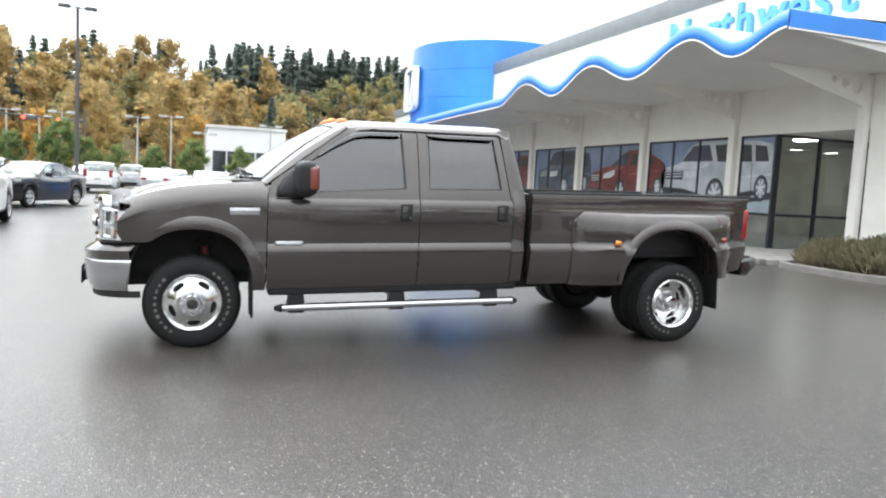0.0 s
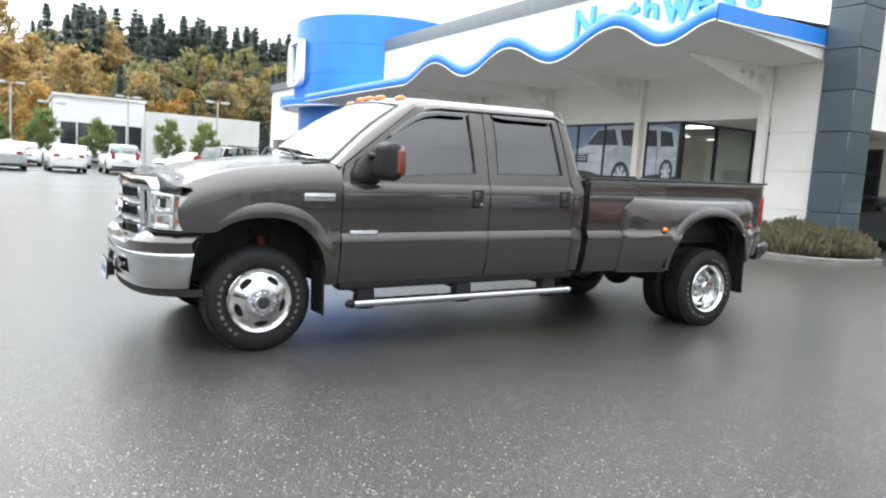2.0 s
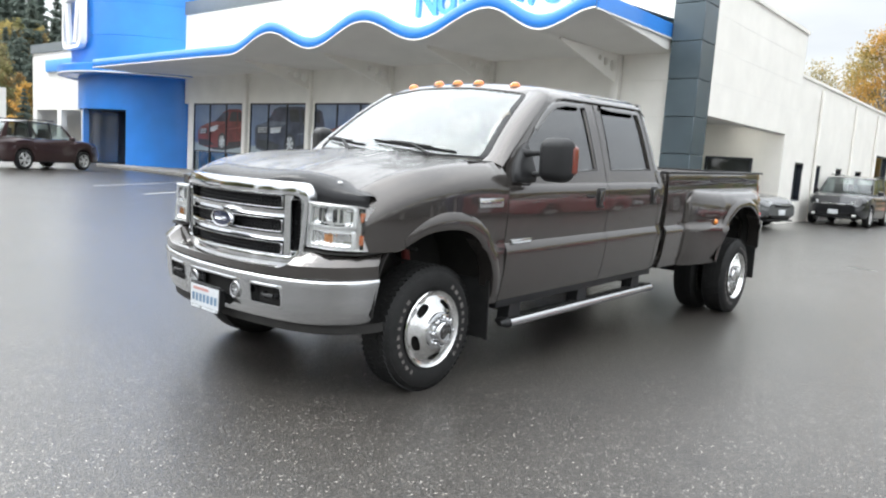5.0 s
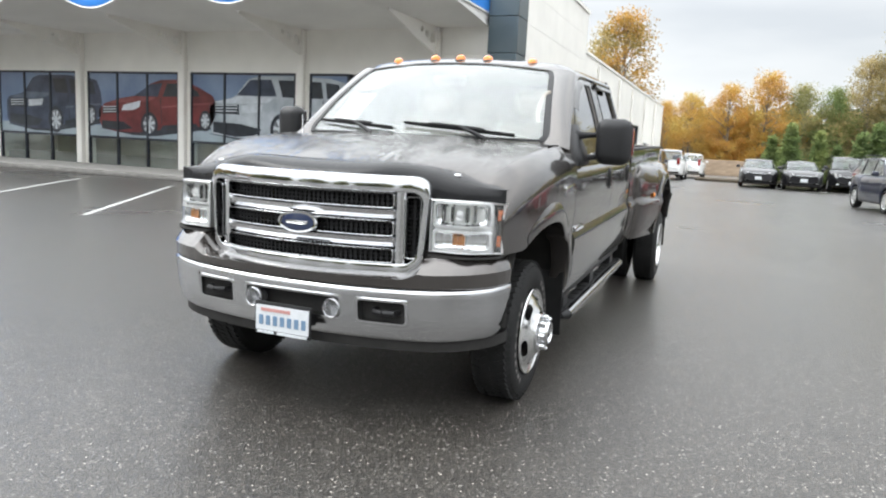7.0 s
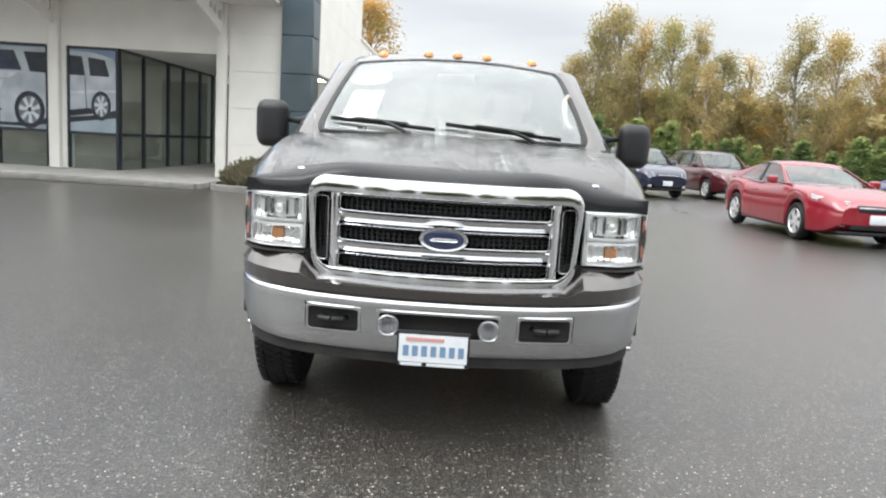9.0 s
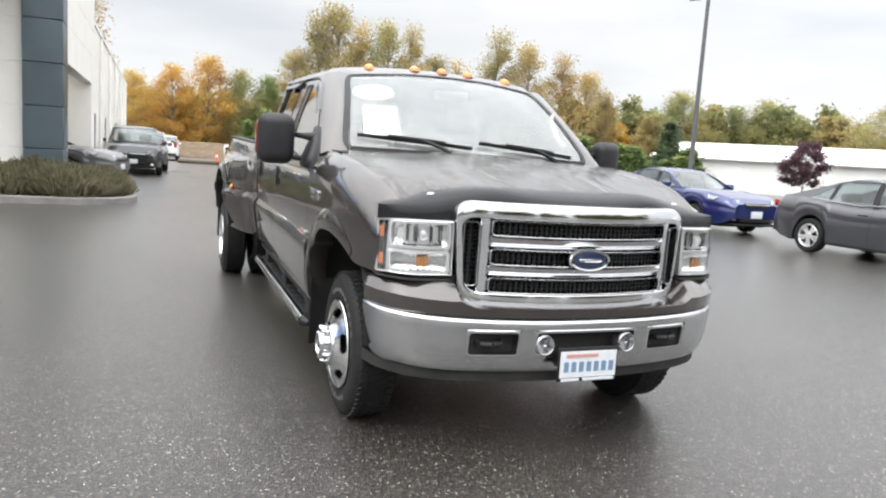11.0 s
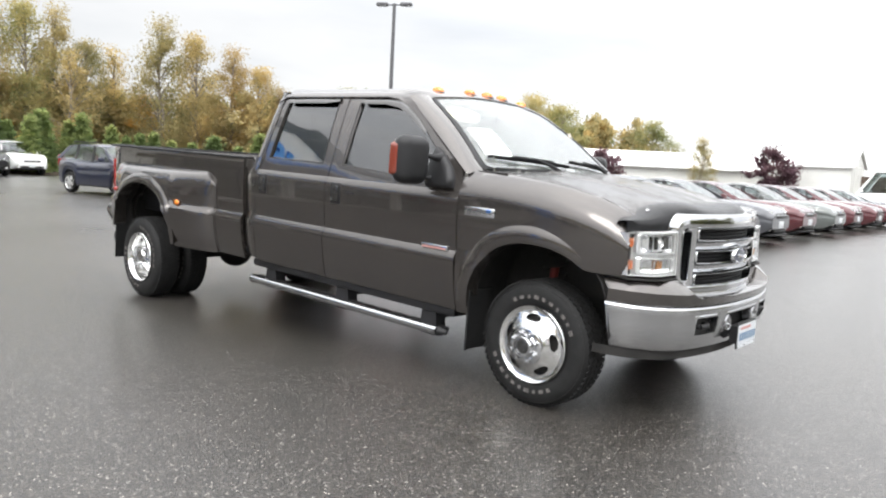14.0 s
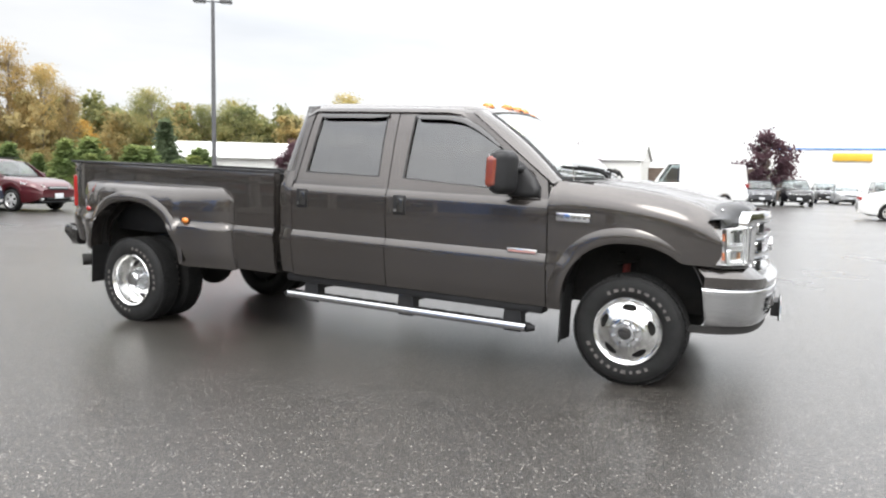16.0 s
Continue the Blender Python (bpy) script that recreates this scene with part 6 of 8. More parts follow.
# chassis
bm = bmesh.new()
for y in (-0.42, 0.42):
    box(bm, -0.7, 5.2, y - 0.04, y + 0.04, 0.50, 0.66)
for x in (-0.6, 0.6, 1.6, 2.6, 3.6, 4.9):
    box(bm, x - 0.05, x + 0.05, -0.42, 0.42, 0.52, 0.62)
tpart("chassis", bm, M_UNDER)
bm = boxed(-0.55, 0.5, -0.55, 0.55, 0.62, 1.15)
box(bm, -0.62, -0.5, -0.72, 0.72, 0.60, 0.90)
tpart("engine_bay", bm, M_UNDER)
tpart("gearbox", boxed(0.6, 1.6, -0.25, 0.25, 0.42, 0.62, 0.05), M_UNDER)
tpart("fuel_tank", boxed(2.0, 3.2, -0.80, -0.46, 0.44, 0.64, 0.04), M_UNDER)
tpart("exhaust", rod(bmesh.new(), (1.5, 0.55, 0.50), (4.95, 0.70, 0.50), 0.045), M_UNDER)
tpart("exhaust_tip", rod(bmesh.new(), (4.95, 0.74, 0.42), (5.17, 1.01, 0.40), 0.052, 0.055, 20, False), M_UNDER, None, "dark exhaust tip")
for x, r in ((0.0, 0.06), (4.379, 0.07)):
    bm = rod(bmesh.new(), (x, -0.85, 0.40), (x, 0.85, 0.40), r, r, 16)
    bmesh.ops.create_uvsphere(bm, u_segments=16, v_segments=10, radius=0.18, matrix=Matrix.Translation((x, 0.1, 0.40)))
    tpart("axle", bm, M_UNDER, rake=False)
for s in (-1, 1):
    bm = bmesh.new()
    for k in range(60):
        a, b = k * 0.52, (k + 1) * 0.52
        f_ = lambda a: (0.10 + 0.07 * math.cos(a), s * (0.60 + 0.07 * math.sin(a)), 0.50 + 0.40 * a / 31.2)
        rod(bm, f_(a), f_(b), 0.010, 0.010, 6, False)
    tpart("coil_spring", bm, M_UNDER)
    bm = rod(bmesh.new(), (0.13, s * 0.60, 0.62), (0.11, s * 0.59, 0.84), 0.026)
    tpart("shock_absorber", bm, M_RED_PART, None, "red shock absorber in the wheel housing")
    tpart("leaf_spring", boxed(3.75, 5.0, s * 0.46, s * 0.54, 0.44, 0.49, 0.01), M_UNDER, rake=False)
    for x0, x1, y0, y1, z1 in ((-0.44, 0.49, 0.52, 0.93, 1.06), (3.80, 4.84, 0.56, 1.10, 1.09)):
        cx_, hw = (x0 + x1) / 2, (x1 - x0) / 2
        grid = [[(cx_ - hw * 1.03 * math.cos(math.pi * k / 18), s * y, 0.55 + (z1 - 0.55) * math.sin(math.pi * k / 18) ** 0.8) for y in (y0, y1)] for k in range(19)]
        tpart("wheel_housing", shell(bmesh.new(), grid, (0, 0, 0.012)), M_UNDER)
        tpart("housing_wall", boxed(x0, x1, s * (y0 - 0.02), s * y0, 0.60, z1 - 0.02), M_UNDER)


# --- wheels
def tyre(parent, m, R=0.386, w=0.225, rim=0.228):
    h = w / 2
    side = [(rim, 0.80), (rim + 0.02, 0.95), (rim + 0.06, 1.0), (rim + 0.10, 0.99), (R - 0.040, 0.93), (R - 0.022, 0.84), (R - 0.010, 0.72), (R - 0.004, 0.55)]
    prof = [(r, -h * k) for r, k in side] + [(R, 0)] + [(r, h * k) for r, k in reversed(side)]
    t = part("tyre", turned(bmesh.new(), prof, m, 72), M_TYRE, parent)
    bm = bmesh.new()
    n = 62
    for k in range(n):
        for row in range(4):
            a = 2 * math.pi * (k + 0.5 * (row % 2)) / n
            z = (row - 1.5) * w * 0.20
            b = Matrix.Rotation(a, 4, "Z") @ Matrix.Translation((R - 0.001, 0, z)) @ Matrix.Rotation(0.5 if row % 2 else -0.5, 4, "X") @ Matrix.Diagonal((0.008, 0.030, w * 0.17, 1))
            bmesh.ops.create_cube(bm, size=1.0, matrix=m @ b)
        for sd in (-1, 1):
            b = Matrix.Rotation(2 * math.pi * k / n, 4, "Z") @ Matrix.Translation((R - 0.021, 0, sd * h * 0.80)) @ Matrix.Rotation(sd * -0.75, 4, "Y") @ Matrix.Diagonal((0.005, 0.027, 0.030, 1))
            bmesh.ops.create_cube(bm, size=1.0, matrix=m @ b)
    tagged(part("tread", bm, M_TYRE, parent), kind="stuff")
    bm = bmesh.new()
    for a0 in (2.05, 5.19):
        for k in range(10):
            a = a0 + k * 0.185
            b = Matrix.Rotation(a, 4, "Z") @ Matrix.Translation((rim + 0.062, 0, h * 1.0)) @ Matrix.Diagonal(((0.024, 0.019, 0.021)[k % 3], (0.030, 0.022, 0.034, 0.018)[k % 4], 0.003, 1))
            bmesh.ops.create_cube(bm, size=1.0, matrix=m @ b)
    tagged(part("sidewall_mark", bm, M_WHITE_RUBBER, parent, "raised white marks on the tyre wall"), kind="stuff")
    return t


def disc(bm, m, prof, holes, rh, wh, n_at):
    """A turned wheel face with oval holes left out between two of its rings."""
    n = 100
    per = n // holes
    r0, r1 = prof[n_at[0]][0], prof[n_at[1]][0]

    def at(j, i):
        """A point of the face; those round a hole are drawn onto an oval."""
        r, h = prof[j]
        k = i % per - per / 2
        a = 2 * math.pi * i / n
        if n_at[0] <= j <= n_at[1] and abs(k) <= wh:
            u, v = k / wh, 2 * (r - r1) / (r0 - r1) - 1
            u, v = u * math.sqrt(1 - v * v / 2), v * math.sqrt(1 - u * u / 2)
            a += 2 * math.pi / n * (u * wh - k)
            r = r1 + (r0 - r1) * (v + 1) / 2
        return m @ Vector((r * math.cos(a), r * math.sin(a), h))

    rings = [[bm.verts.new(at(j, i)) for i in range(n)] for j in range(len(prof))]
    for j in range(len(prof) - 1):
        for i in range(n):
            k = i % per
            if n_at[0] <= j < n_at[1] and per // 2 - wh <= k < per // 2 + wh:
                continue
            bm.faces.new((rings[j][i], rings[j][(i + 1) % n], rings[j + 1][(i + 1) % n], rings[j + 1][i]))
    return bm


def lugs(parent, m, r, h, n=8):
    for k in range(n):
        a = 2 * math.pi * (k + 0.5) / n
        part("lug_nut", turned(bmesh.new(), [(0.013, h - 0.01), (0.013, h + 0.020), (0.008, h + 0.026), (0.001, h + 0.027)], m @ Matrix.Translation((r * math.cos(a), r * math.sin(a), 0)), 8), M_CHROME, parent)


def wheel(name, x, y, s, front, turn):
    """Local +z of the wheel points outwards."""
    k = 0.953 if front else 0.975
    m = Matrix.Translation((x, s * y, 0.387 * k)) @ Matrix.Rotation(-s * math.pi / 2, 4, "X") @ Matrix.Rotation(turn, 4, "Z") @ Matrix.Diagonal((k, k, 1, 1))
    hub = new(name)
    hub.parent = truck
    tyre(hub, m)
    h = 0.118
    bm = bmesh.new()
    if front:
        disc(bm, m, [(0.214, -0.10), (0.216, h - 0.03), (0.232, h - 0.012), (0.238, h - 0.004), (0.234, h + 0.001), (0.222, h - 0.008), (0.205, h - 0.012), (0.192, h - 0.006), (0.176, h + 0.004), (0.160, h + 0.012), (0.148, h + 0.018), (0.128, h + 0.030), (0.112, h + 0.042)], 5, 0, 5, (7, 10))
        rim = part("rim", bm, M_ALLOY, hub, "polished alloy wheel with oval holes")
        bm = turned(bmesh.new(), [(0.116, h + 0.038), (0.112, h + 0.050), (0.100, h + 0.056), (0.074, h + 0.056), (0.070, h + 0.060), (0.068, h + 0.088), (0.060, h + 0.098), (0.052, h + 0.098), (0.048, h + 0.086), (0.03, h + 0.084), (0.001, h + 0.086)], m, 36)
        part("hub_cap", bm, M_CHROME, hub)
        part("hub_centre", turned(bmesh.new(), [(0.045, h + 0.086), (0.040, h + 0.089), (0.026, h + 0.090), (0.022, h + 0.096), (0.001, h + 0.097)], m, 28), M_SMOKE, hub)
        lugs(hub, m, 0.088, h + 0.062)
    else:
        disc(bm, m, [(0.238, h - 0.004), (0.234, h + 0.001), (0.224, h - 0.006), (0.214, h - 0.020), (0.208, h - 0.05), (0.205, h - 0.10), (0.198, h - 0.135), (0.186, h - 0.150), (0.170, h - 0.150), (0.155, h - 0.146), (0.142, h - 0.140), (0.125, h - 0.130), (0.110, h - 0.120)], 5, 0, 5, (7, 10))
        part("rim", bm, M_ALLOY, hub, "deep dished polished alloy wheel")
        bm = turned(bmesh.new(), [(0.114, h - 0.125), (0.110, h - 0.108), (0.098, h - 0.104), (0.074, h - 0.104), (0.070, h - 0.095), (0.066, h - 0.03), (0.052, h - 0.015), (0.02, h - 0.012), (0.001, h - 0.012)], m, 36)
        part("hub_cap", bm, M_CHROME, hub)
        lugs(hub, m, 0.090, h - 0.10)
    part("brake_drum", turned(bmesh.new(), [(0.20, -0.06), (0.20, h - 0.16 if not front else h - 0.03), (0.02, h - 0.165 if not front else h - 0.03)], m, 30), M_UNDER, hub)


for s in (-1, 1):
    wheel("front_wheel", 0.025, 0.815, s, True, 0.4 if s < 0 else 1.5)
    wheel("rear_wheel", 4.365, 1.035, s, False, 0.9)
    m = Matrix.Translation((4.365, s * 0.745, 0.377)) @ Matrix.Rotation(-s * math.pi / 2, 4, "X") @ Matrix.Diagonal((0.975, 0.975, 1, 1))
    inner = new("inner_rear_wheel")
    inner.parent = truck
    tyre(inner, m)
    part("rim", turned(bmesh.new(), [(0.236, 0.11), (0.21, 0.08), (0.2, -0.11), (0.05, -0.1)], m, 36), M_UNDER, inner)

# ---- parked cars: nose towards local +x, middle of the wheelbase at the origin ----
def paint(name, col, metal=0.3):
    return mat("car_paint_" + name, col, 0.3, metal=metal, var=0.06, scale=2.0, bscale=700, coat=1.0)


P_GREY, P_SILVER, P_WHITE = paint("grey", (0.052, 0.054, 0.062)), paint("silver", (0.42, 0.43, 0.44)), paint("white", (0.78, 0.78, 0.77), 0.0)
P_BLACK, P_NAVY, P_BLUE = paint("black", (0.008, 0.008, 0.010)), paint("navy", (0.013, 0.017, 0.038)), paint("blue", (0.006, 0.015, 0.095))
P_RED, P_MAROON, P_SAGE = paint("red", (0.20, 0.004, 0.014), 0.0), paint("maroon", (0.070, 0.008, 0.012)), paint("sage", (0.10, 0.11, 0.105))
P_SKY, P_BROWN = paint("sky_blue", (0.16, 0.28, 0.42)), paint("brown", (0.035, 0.016, 0.016))
M_CARGLASS = mat("car_glass", (0.62, 0.68, 0.68), 0.02, var=0.03, trans=1.0)
M_CARLAMP = mat("car_lamp", (0.74, 0.75, 0.76), 0.25, metal=0.25, var=0.25, scale=18)
M_CARALLOY = mat("silver_alloy", (0.66, 0.66, 0.66), 0.32, metal=0.5, var=0.08)
M_CABIN = mat("dark_cabin", (0.11, 0.105, 0.10), 0.8, var=0.3)

KINDS = {
    # length, half width, wheelbase, tyre radius, top line (x, z) of the body, belt height, cabin: screen foot, roof front, roof rear, rear foot, roof height
    "sedan": dict(L=4.85, W=0.92, WB=2.77, R=0.325, nose=-0.02, top=[(-2.40, 0.80), (-2.36, 0.98), (-2.2, 1.06), (-1.5, 1.03), (-0.5, 0.95), (0.85, 1.01), (1.4, 0.99), (1.8, 0.955), (2.1, 0.905), (2.30, 0.84), (2.40, 0.74)], cab=(0.86, 0.12, -1.0, -1.90), roof=1.47, yr=0.63, low=0.22),
    "coupe": dict(L=4.80, W=0.92, WB=2.73, R=0.335, nose=-0.02, top=[(-2.38, 0.80), (-2.34, 0.98), (-2.2, 1.04), (-1.5, 1.02), (-0.5, 0.95), (0.75, 0.99), (1.3, 0.97), (1.75, 0.925), (2.08, 0.87), (2.28, 0.80), (2.38, 0.70)], cab=(0.86, 0.06, -0.85, -1.92), roof=1.43, yr=0.61, low=0.21),
    "suv": dict(L=4.55, W=0.91, WB=2.62, R=0.345, nose=0.0, top=[(-2.26, 0.75), (-2.25, 1.00), (-2.2, 1.10), (-1.5, 1.09), (-0.5, 1.05), (0.85, 1.08), (1.4, 1.045), (1.8, 0.985), (2.05, 0.92), (2.2, 0.83), (2.27, 0.72)], cab=(0.95, 0.28, -1.60, -2.16), roof=1.66, yr=0.67, low=0.27),
    "large_suv": dict(L=4.85, W=0.99, WB=2.80, R=0.37, nose=0.0, top=[(-2.40, 0.75), (-2.40, 1.05), (-2.36, 1.16), (-1.5, 1.15), (-0.5, 1.12), (0.95, 1.14), (1.7, 1.10), (2.22, 1.02), (2.38, 0.78)], cab=(1.02, 0.42, -2.02, -2.34), roof=1.80, yr=0.74, low=0.30),
    "van": dict(L=6.2, W=1.0, WB=3.7, R=0.35, nose=0.0, top=[(-3.05, 0.75), (-3.05, 1.2), (-3.03, 1.4), (-1.5, 1.4), (0.5, 1.4), (1.85, 1.35), (2.5, 1.20), (2.95, 1.00), (3.05, 0.7)], cab=(2.35, 1.50, -2.85, -3.03), roof=2.55, yr=0.88, low=0.32),
}


def build_car(kind, coat, wheel_style=0):
    k = KINDS[kind]
    car = thing(kind + "_car" if kind != "van" else "van", "parked car", "car")
    H, W, WB, R, low = k["L"] / 2, k["W"], k["WB"], k["R"], k["low"]
    top = k["top"]
    ax = (WB / 2, -WB / 2)
    hw = R + 0.055

    def zb(x):
        for a in ax:
            t = arch_z(x, a, hw, low, R + hw + 0.01 - 0.0, 2.1)
            if t is not None:
                return t
        return low + 0.16 * max(0, (abs(x) - H + 0.45) / 0.45) ** 2

    def half(x, f):
        """Half width over x; f: 0 at the foot, 1 at the top line."""
        e = max(0.0, (abs(x) - (H - 0.95)) / 0.95)
        w = W * (1 - 0.26 * e ** 2.6)
        return w * (0.955 + 0.045 * math.sin(math.pi * min(1, f * 1.05) ** 0.8) - 0.11 * (max(0, f - 0.76) / 0.24) ** 2)

    xs = sorted(set([round(v, 4) for v in spread(-H, -H + 0.3, 5) + spread(-H + 0.3, H - 0.3, 20) + spread(H - 0.3, H, 6) + [a - hw * math.cos(math.pi * i / 18) for a in ax for i in range(19)]]))
    rings = []
    for x in xs:
        b, t = zb(x), curve_at(top, max(-H + 0.001, min(H - 0.001, x)))
        b = min(b, t - 0.12)
        prof = []
        for f in (0, 0.03, 0.08, 0.3, 0.5, 0.60, 0.64, 0.70, 0.78, 0.85, 0.91, 0.96, 1.0):
            dent = (0.010 if 0.55 < f < 0.68 else 0.0) + (0.03 if f < 0.02 else 0.0)
            prof.append((half(x, f) - dent, lerp(b, t, f)))
        wt = prof[-1][0]
        deck = [(wt * q, t + 0.022 * (1 - q * q) + 0.004) for q in (0.93, 0.7, 0.35)]
        up = prof + deck
        ring = [(x, y, z) for y, z in up] + [(x, -y, z) for y, z in reversed(up)]
        rings.append(ring)
    # round nose and tail off
    for e in (0, -1):
        c = Vector((sum(p[0] for p in rings[e]) / len(rings[e]), 0, sum(p[2] for p in rings[e]) / len(rings[e])))
        d = -0.05 if e == 0 else 0.05
        small = [(p[0] + d, p[1] * 0.93, c.z + (p[2] - c.z) * 0.86) for p in rings[e]]
        rings.insert(0, small) if e == 0 else rings.append(small)
    body = part("body", loft(bmesh.new(), rings), coat, car, sharp=32)
    # cabin
    wf, rf, rr, rb = k["cab"]
    roof, yr, bz = k["roof"], k["yr"], lambda x: curve_at(top, x) + 0.015
    yb = W * 0.90
    van = kind == "van"
    long_side = kind in ("suv", "large_suv", "van")
    sag = lambda x: 0.0 if van else 0.055 * ((x - (rf + rr) / 2) / ((rf - rr) / 2)) ** 2
    rpt = lambda u, v: (lerp(rf, rr, v) - 0.06 * u * u * (1 - v) + 0.05 * u * u * v, yr * u, roof - sag(lerp(rf, rr, v)) - 0.035 * abs(u) ** 2.4 - 0.03 * max(0, 1 - v * 5) ** 2 - 0.03 * max(0, v * 5 - 4) ** 2)
    part("roof", shell(bmesh.new(), [[rpt(u, v) for u in spread(-1, 1, 12)] for v in (0, 0.05, 0.12, 0.2, 0.5, 0.8, 0.9, 1.0)], (0, 0, -0.03)), coat, car, sharp=50)
    # screens
    for nm, foot, edge, v in (("windscreen", wf, rf, 0), ("rear_window", rb, rr, 1)):
        if van and nm == "rear_window":
            continue
        grid = []
        for t in spread(0, 1, 5):
            row = []
            for u in spread(-0.97, 0.97, 10):
                p = Vector((foot - (0.16 if v == 0 else -0.10) * u * u, yb * 0.90 * u, bz(foot)))
                q = Vector(rpt(u, v))
                row.append(p.lerp(q, t) + Vector((0.02 if v == 0 else -0.02, 0, 0.02)) * math.sin(math.pi * t))
            grid.append(row)
        part(nm, shell(bmesh.new(), grid, (0, 0, -0.006)), M_CARGLASS, car, sharp=50)
    # side glass and posts
    B = lambda s, x: Vector((x, s * yb * 0.985, bz(x) - 0.01))
    T = lambda s, x: Vector((x, s * (yr + 0.015), roof - 0.055 - min(0.09, sag(x))))
    if kind == "coupe":
        cuts = [(wf - 0.22, rf - 0.06, -0.42, -0.42), (-0.50, -0.50, rb + 0.42, rr + 0.10)]
    elif long_side and not van:
        cuts = [(wf - 0.20, rf - 0.06, -0.10, -0.10), (-0.19, -0.19, -1.02, -0.98), (-1.12, -1.08, rb + 0.22, rr + 0.14)]
    elif van:
        cuts = [(wf - 0.20, rf - 0.10, 0.75, 0.75)]
    else:
        cuts = [(wf - 0.22, rf - 0.06, -0.12, -0.12), (-0.21, -0.21, -1.05, -0.98), (-1.10, -1.03, rb + 0.42, rr + 0.06)]
    for s in (-1, 1):
        for b0, t0, b1, t1 in cuts:
            grid = [[B(s, lerp(b0, b1, q)).lerp(T(s, lerp(t0, t1, q)), e) for q in spread(0, 1, 6)] for e in (0.04, 0.5, 0.98)]
            part("side_window", shell(bmesh.new(), grid, (0, -s * 0.006, 0)), M_CARGLASS, car)
        posts = [(wf + 0.02, rf + 0.02, cuts[0][0] + 0.02, cuts[0][1] + 0.02)]
        for a, b in zip(cuts, cuts[1:]):
            posts.append((a[2] + 0.01, a[3] + 0.01, b[0] - 0.01, b[1] - 0.01))
        posts.append((cuts[-1][2] + 0.01, cuts[-1][3] + 0.01, rb - (0.0 if long_side else 0.10), rr))
        for b0, t0, b1, t1 in posts:
            grid = [[B(s, lerp(b0, b1, q)).lerp(T(s, lerp(t0, t1, q)), e) + Vector((0, s * 0.006, 0)) for q in spread(0, 1, 4)] for e in spread(0, 1, 4)]
            part("post", shell(bmesh.new(), grid, (0, -s * 0.02, 0)), coat if van or (b0, t0) in ((posts[0][0], posts[0][1]), (posts[-1][0], posts[-1][1])) else M_PLASTIC, car)
        grid = [[Vector(rpt(s, v)), Vector(rpt(s, v)).lerp(T(s, rpt(s, v)[0]), 0.5) + Vector((0, s * 0.02, 0)), T(s, lerp(rf - 0.08, rr + 0.05, v))] for v in spread(0, 1, 8)]
        part("roof_edge", shell(bmesh.new(), grid, (0, -s * 0.01, -0.01)), coat, car, sharp=60)
        # bright strips round the side windows
        if not van:
            c0, c1 = cuts[0], cuts[-1]
            for e, xa, xb in ((0.02, c0[0] + 0.03, c1[2] - 0.02), (0.97, c0[1], c1[3])):
                pts = [(B(s, lerp(c0[0], c1[2], q)).lerp(T(s, lerp(c0[1], c1[3], q)), e) + Vector((0, s * 0.010, 0))) for q in spread(0, 1, 8)]
                bm = bmesh.new()
                loft(bm, [[p + Vector((0, s * dy, dz)) for dy, dz in ((0, -0.012), (0.008, -0.006), (0.008, 0.006), (0, 0.012))] for p in pts])
                part("window_trim", bm, M_CHROME, car, "bright strip along the side windows")
        # mirror, handles, sill, door gaps
        part("mirror", boxed(wf - 0.42, wf - 0.28, s * (W - 0.02), s * (W + 0.17), bz(0.5) - 0.02, bz(0.5) + 0.12, 0.035, 3), coat, car)
        zh = lambda x: lerp(low, curve_at(top, x), 0.80)
        for x in ((-0.30, -1.18) if kind != "coupe" else (-0.38,)):
            part("door_handle", boxed(x - 0.09, x + 0.09, s * (half(x, 0.8) - 0.012), s * (half(x, 0.8) + 0.022), zh(x) - 0.014, zh(x) + 0.014, 0.008), coat, car)
        for x in ((0.88, -0.14, -1.12) if kind != "coupe" else (0.80, -0.50)):
            grid = [[(x + d, s * (half(x, f) + 0.0015 - (0.012 if 0.55 < f < 0.68 else 0)), lerp(zb(x), curve_at(top, x), f)) for d in (-0.004, 0.004)] for f in spread(0.10, 0.97, 12)]
            part("door_gap", sheet(bmesh.new(), grid), M_UNDER, car)
        part("sill", boxed(-WB / 2 + hw, WB / 2 - hw, s * (W * 0.93), s * (W * 0.965), low - 0.02, low + 0.05, 0.015), M_PLASTIC, car)
        # lamps
        zt = curve_at(top, H - 0.12)
        grid = [[(lerp(H - 0.02, H - 0.62, q) - 0.20 * q * (1 - q) + 0.02, s * (lerp(W * 0.52, W * 0.90, min(1, q * 1.5)) + 0.022), lerp(lerp(zt - 0.16, zt - 0.02, e), lerp(zt - 0.05, zt + 0.07, e), q)) for q in spread(0, 1, 6)] for e in spread(0, 1, 3)]
        for row in grid:
            for i, p in enumerate(row):
                w = half(p[0], 0.85) + 0.008
                row[i] = (p[0], s * min(abs(p[1]), w) if i < 4 else s * w, p[2])
        hl_ = part("head_lamp", shell(bmesh.new(), grid, (-0.03, -s * 0.02, 0)), M_CARLAMP, car)
        part("lens", shell(bmesh.new(), [[(x + 0.012, y + s * 0.008, z) for x, y, z in row] for row in grid], (0.004, s * 0.003, 0)), M_LENS, hl_)
        tz = curve_at(top, -H + 0.1)
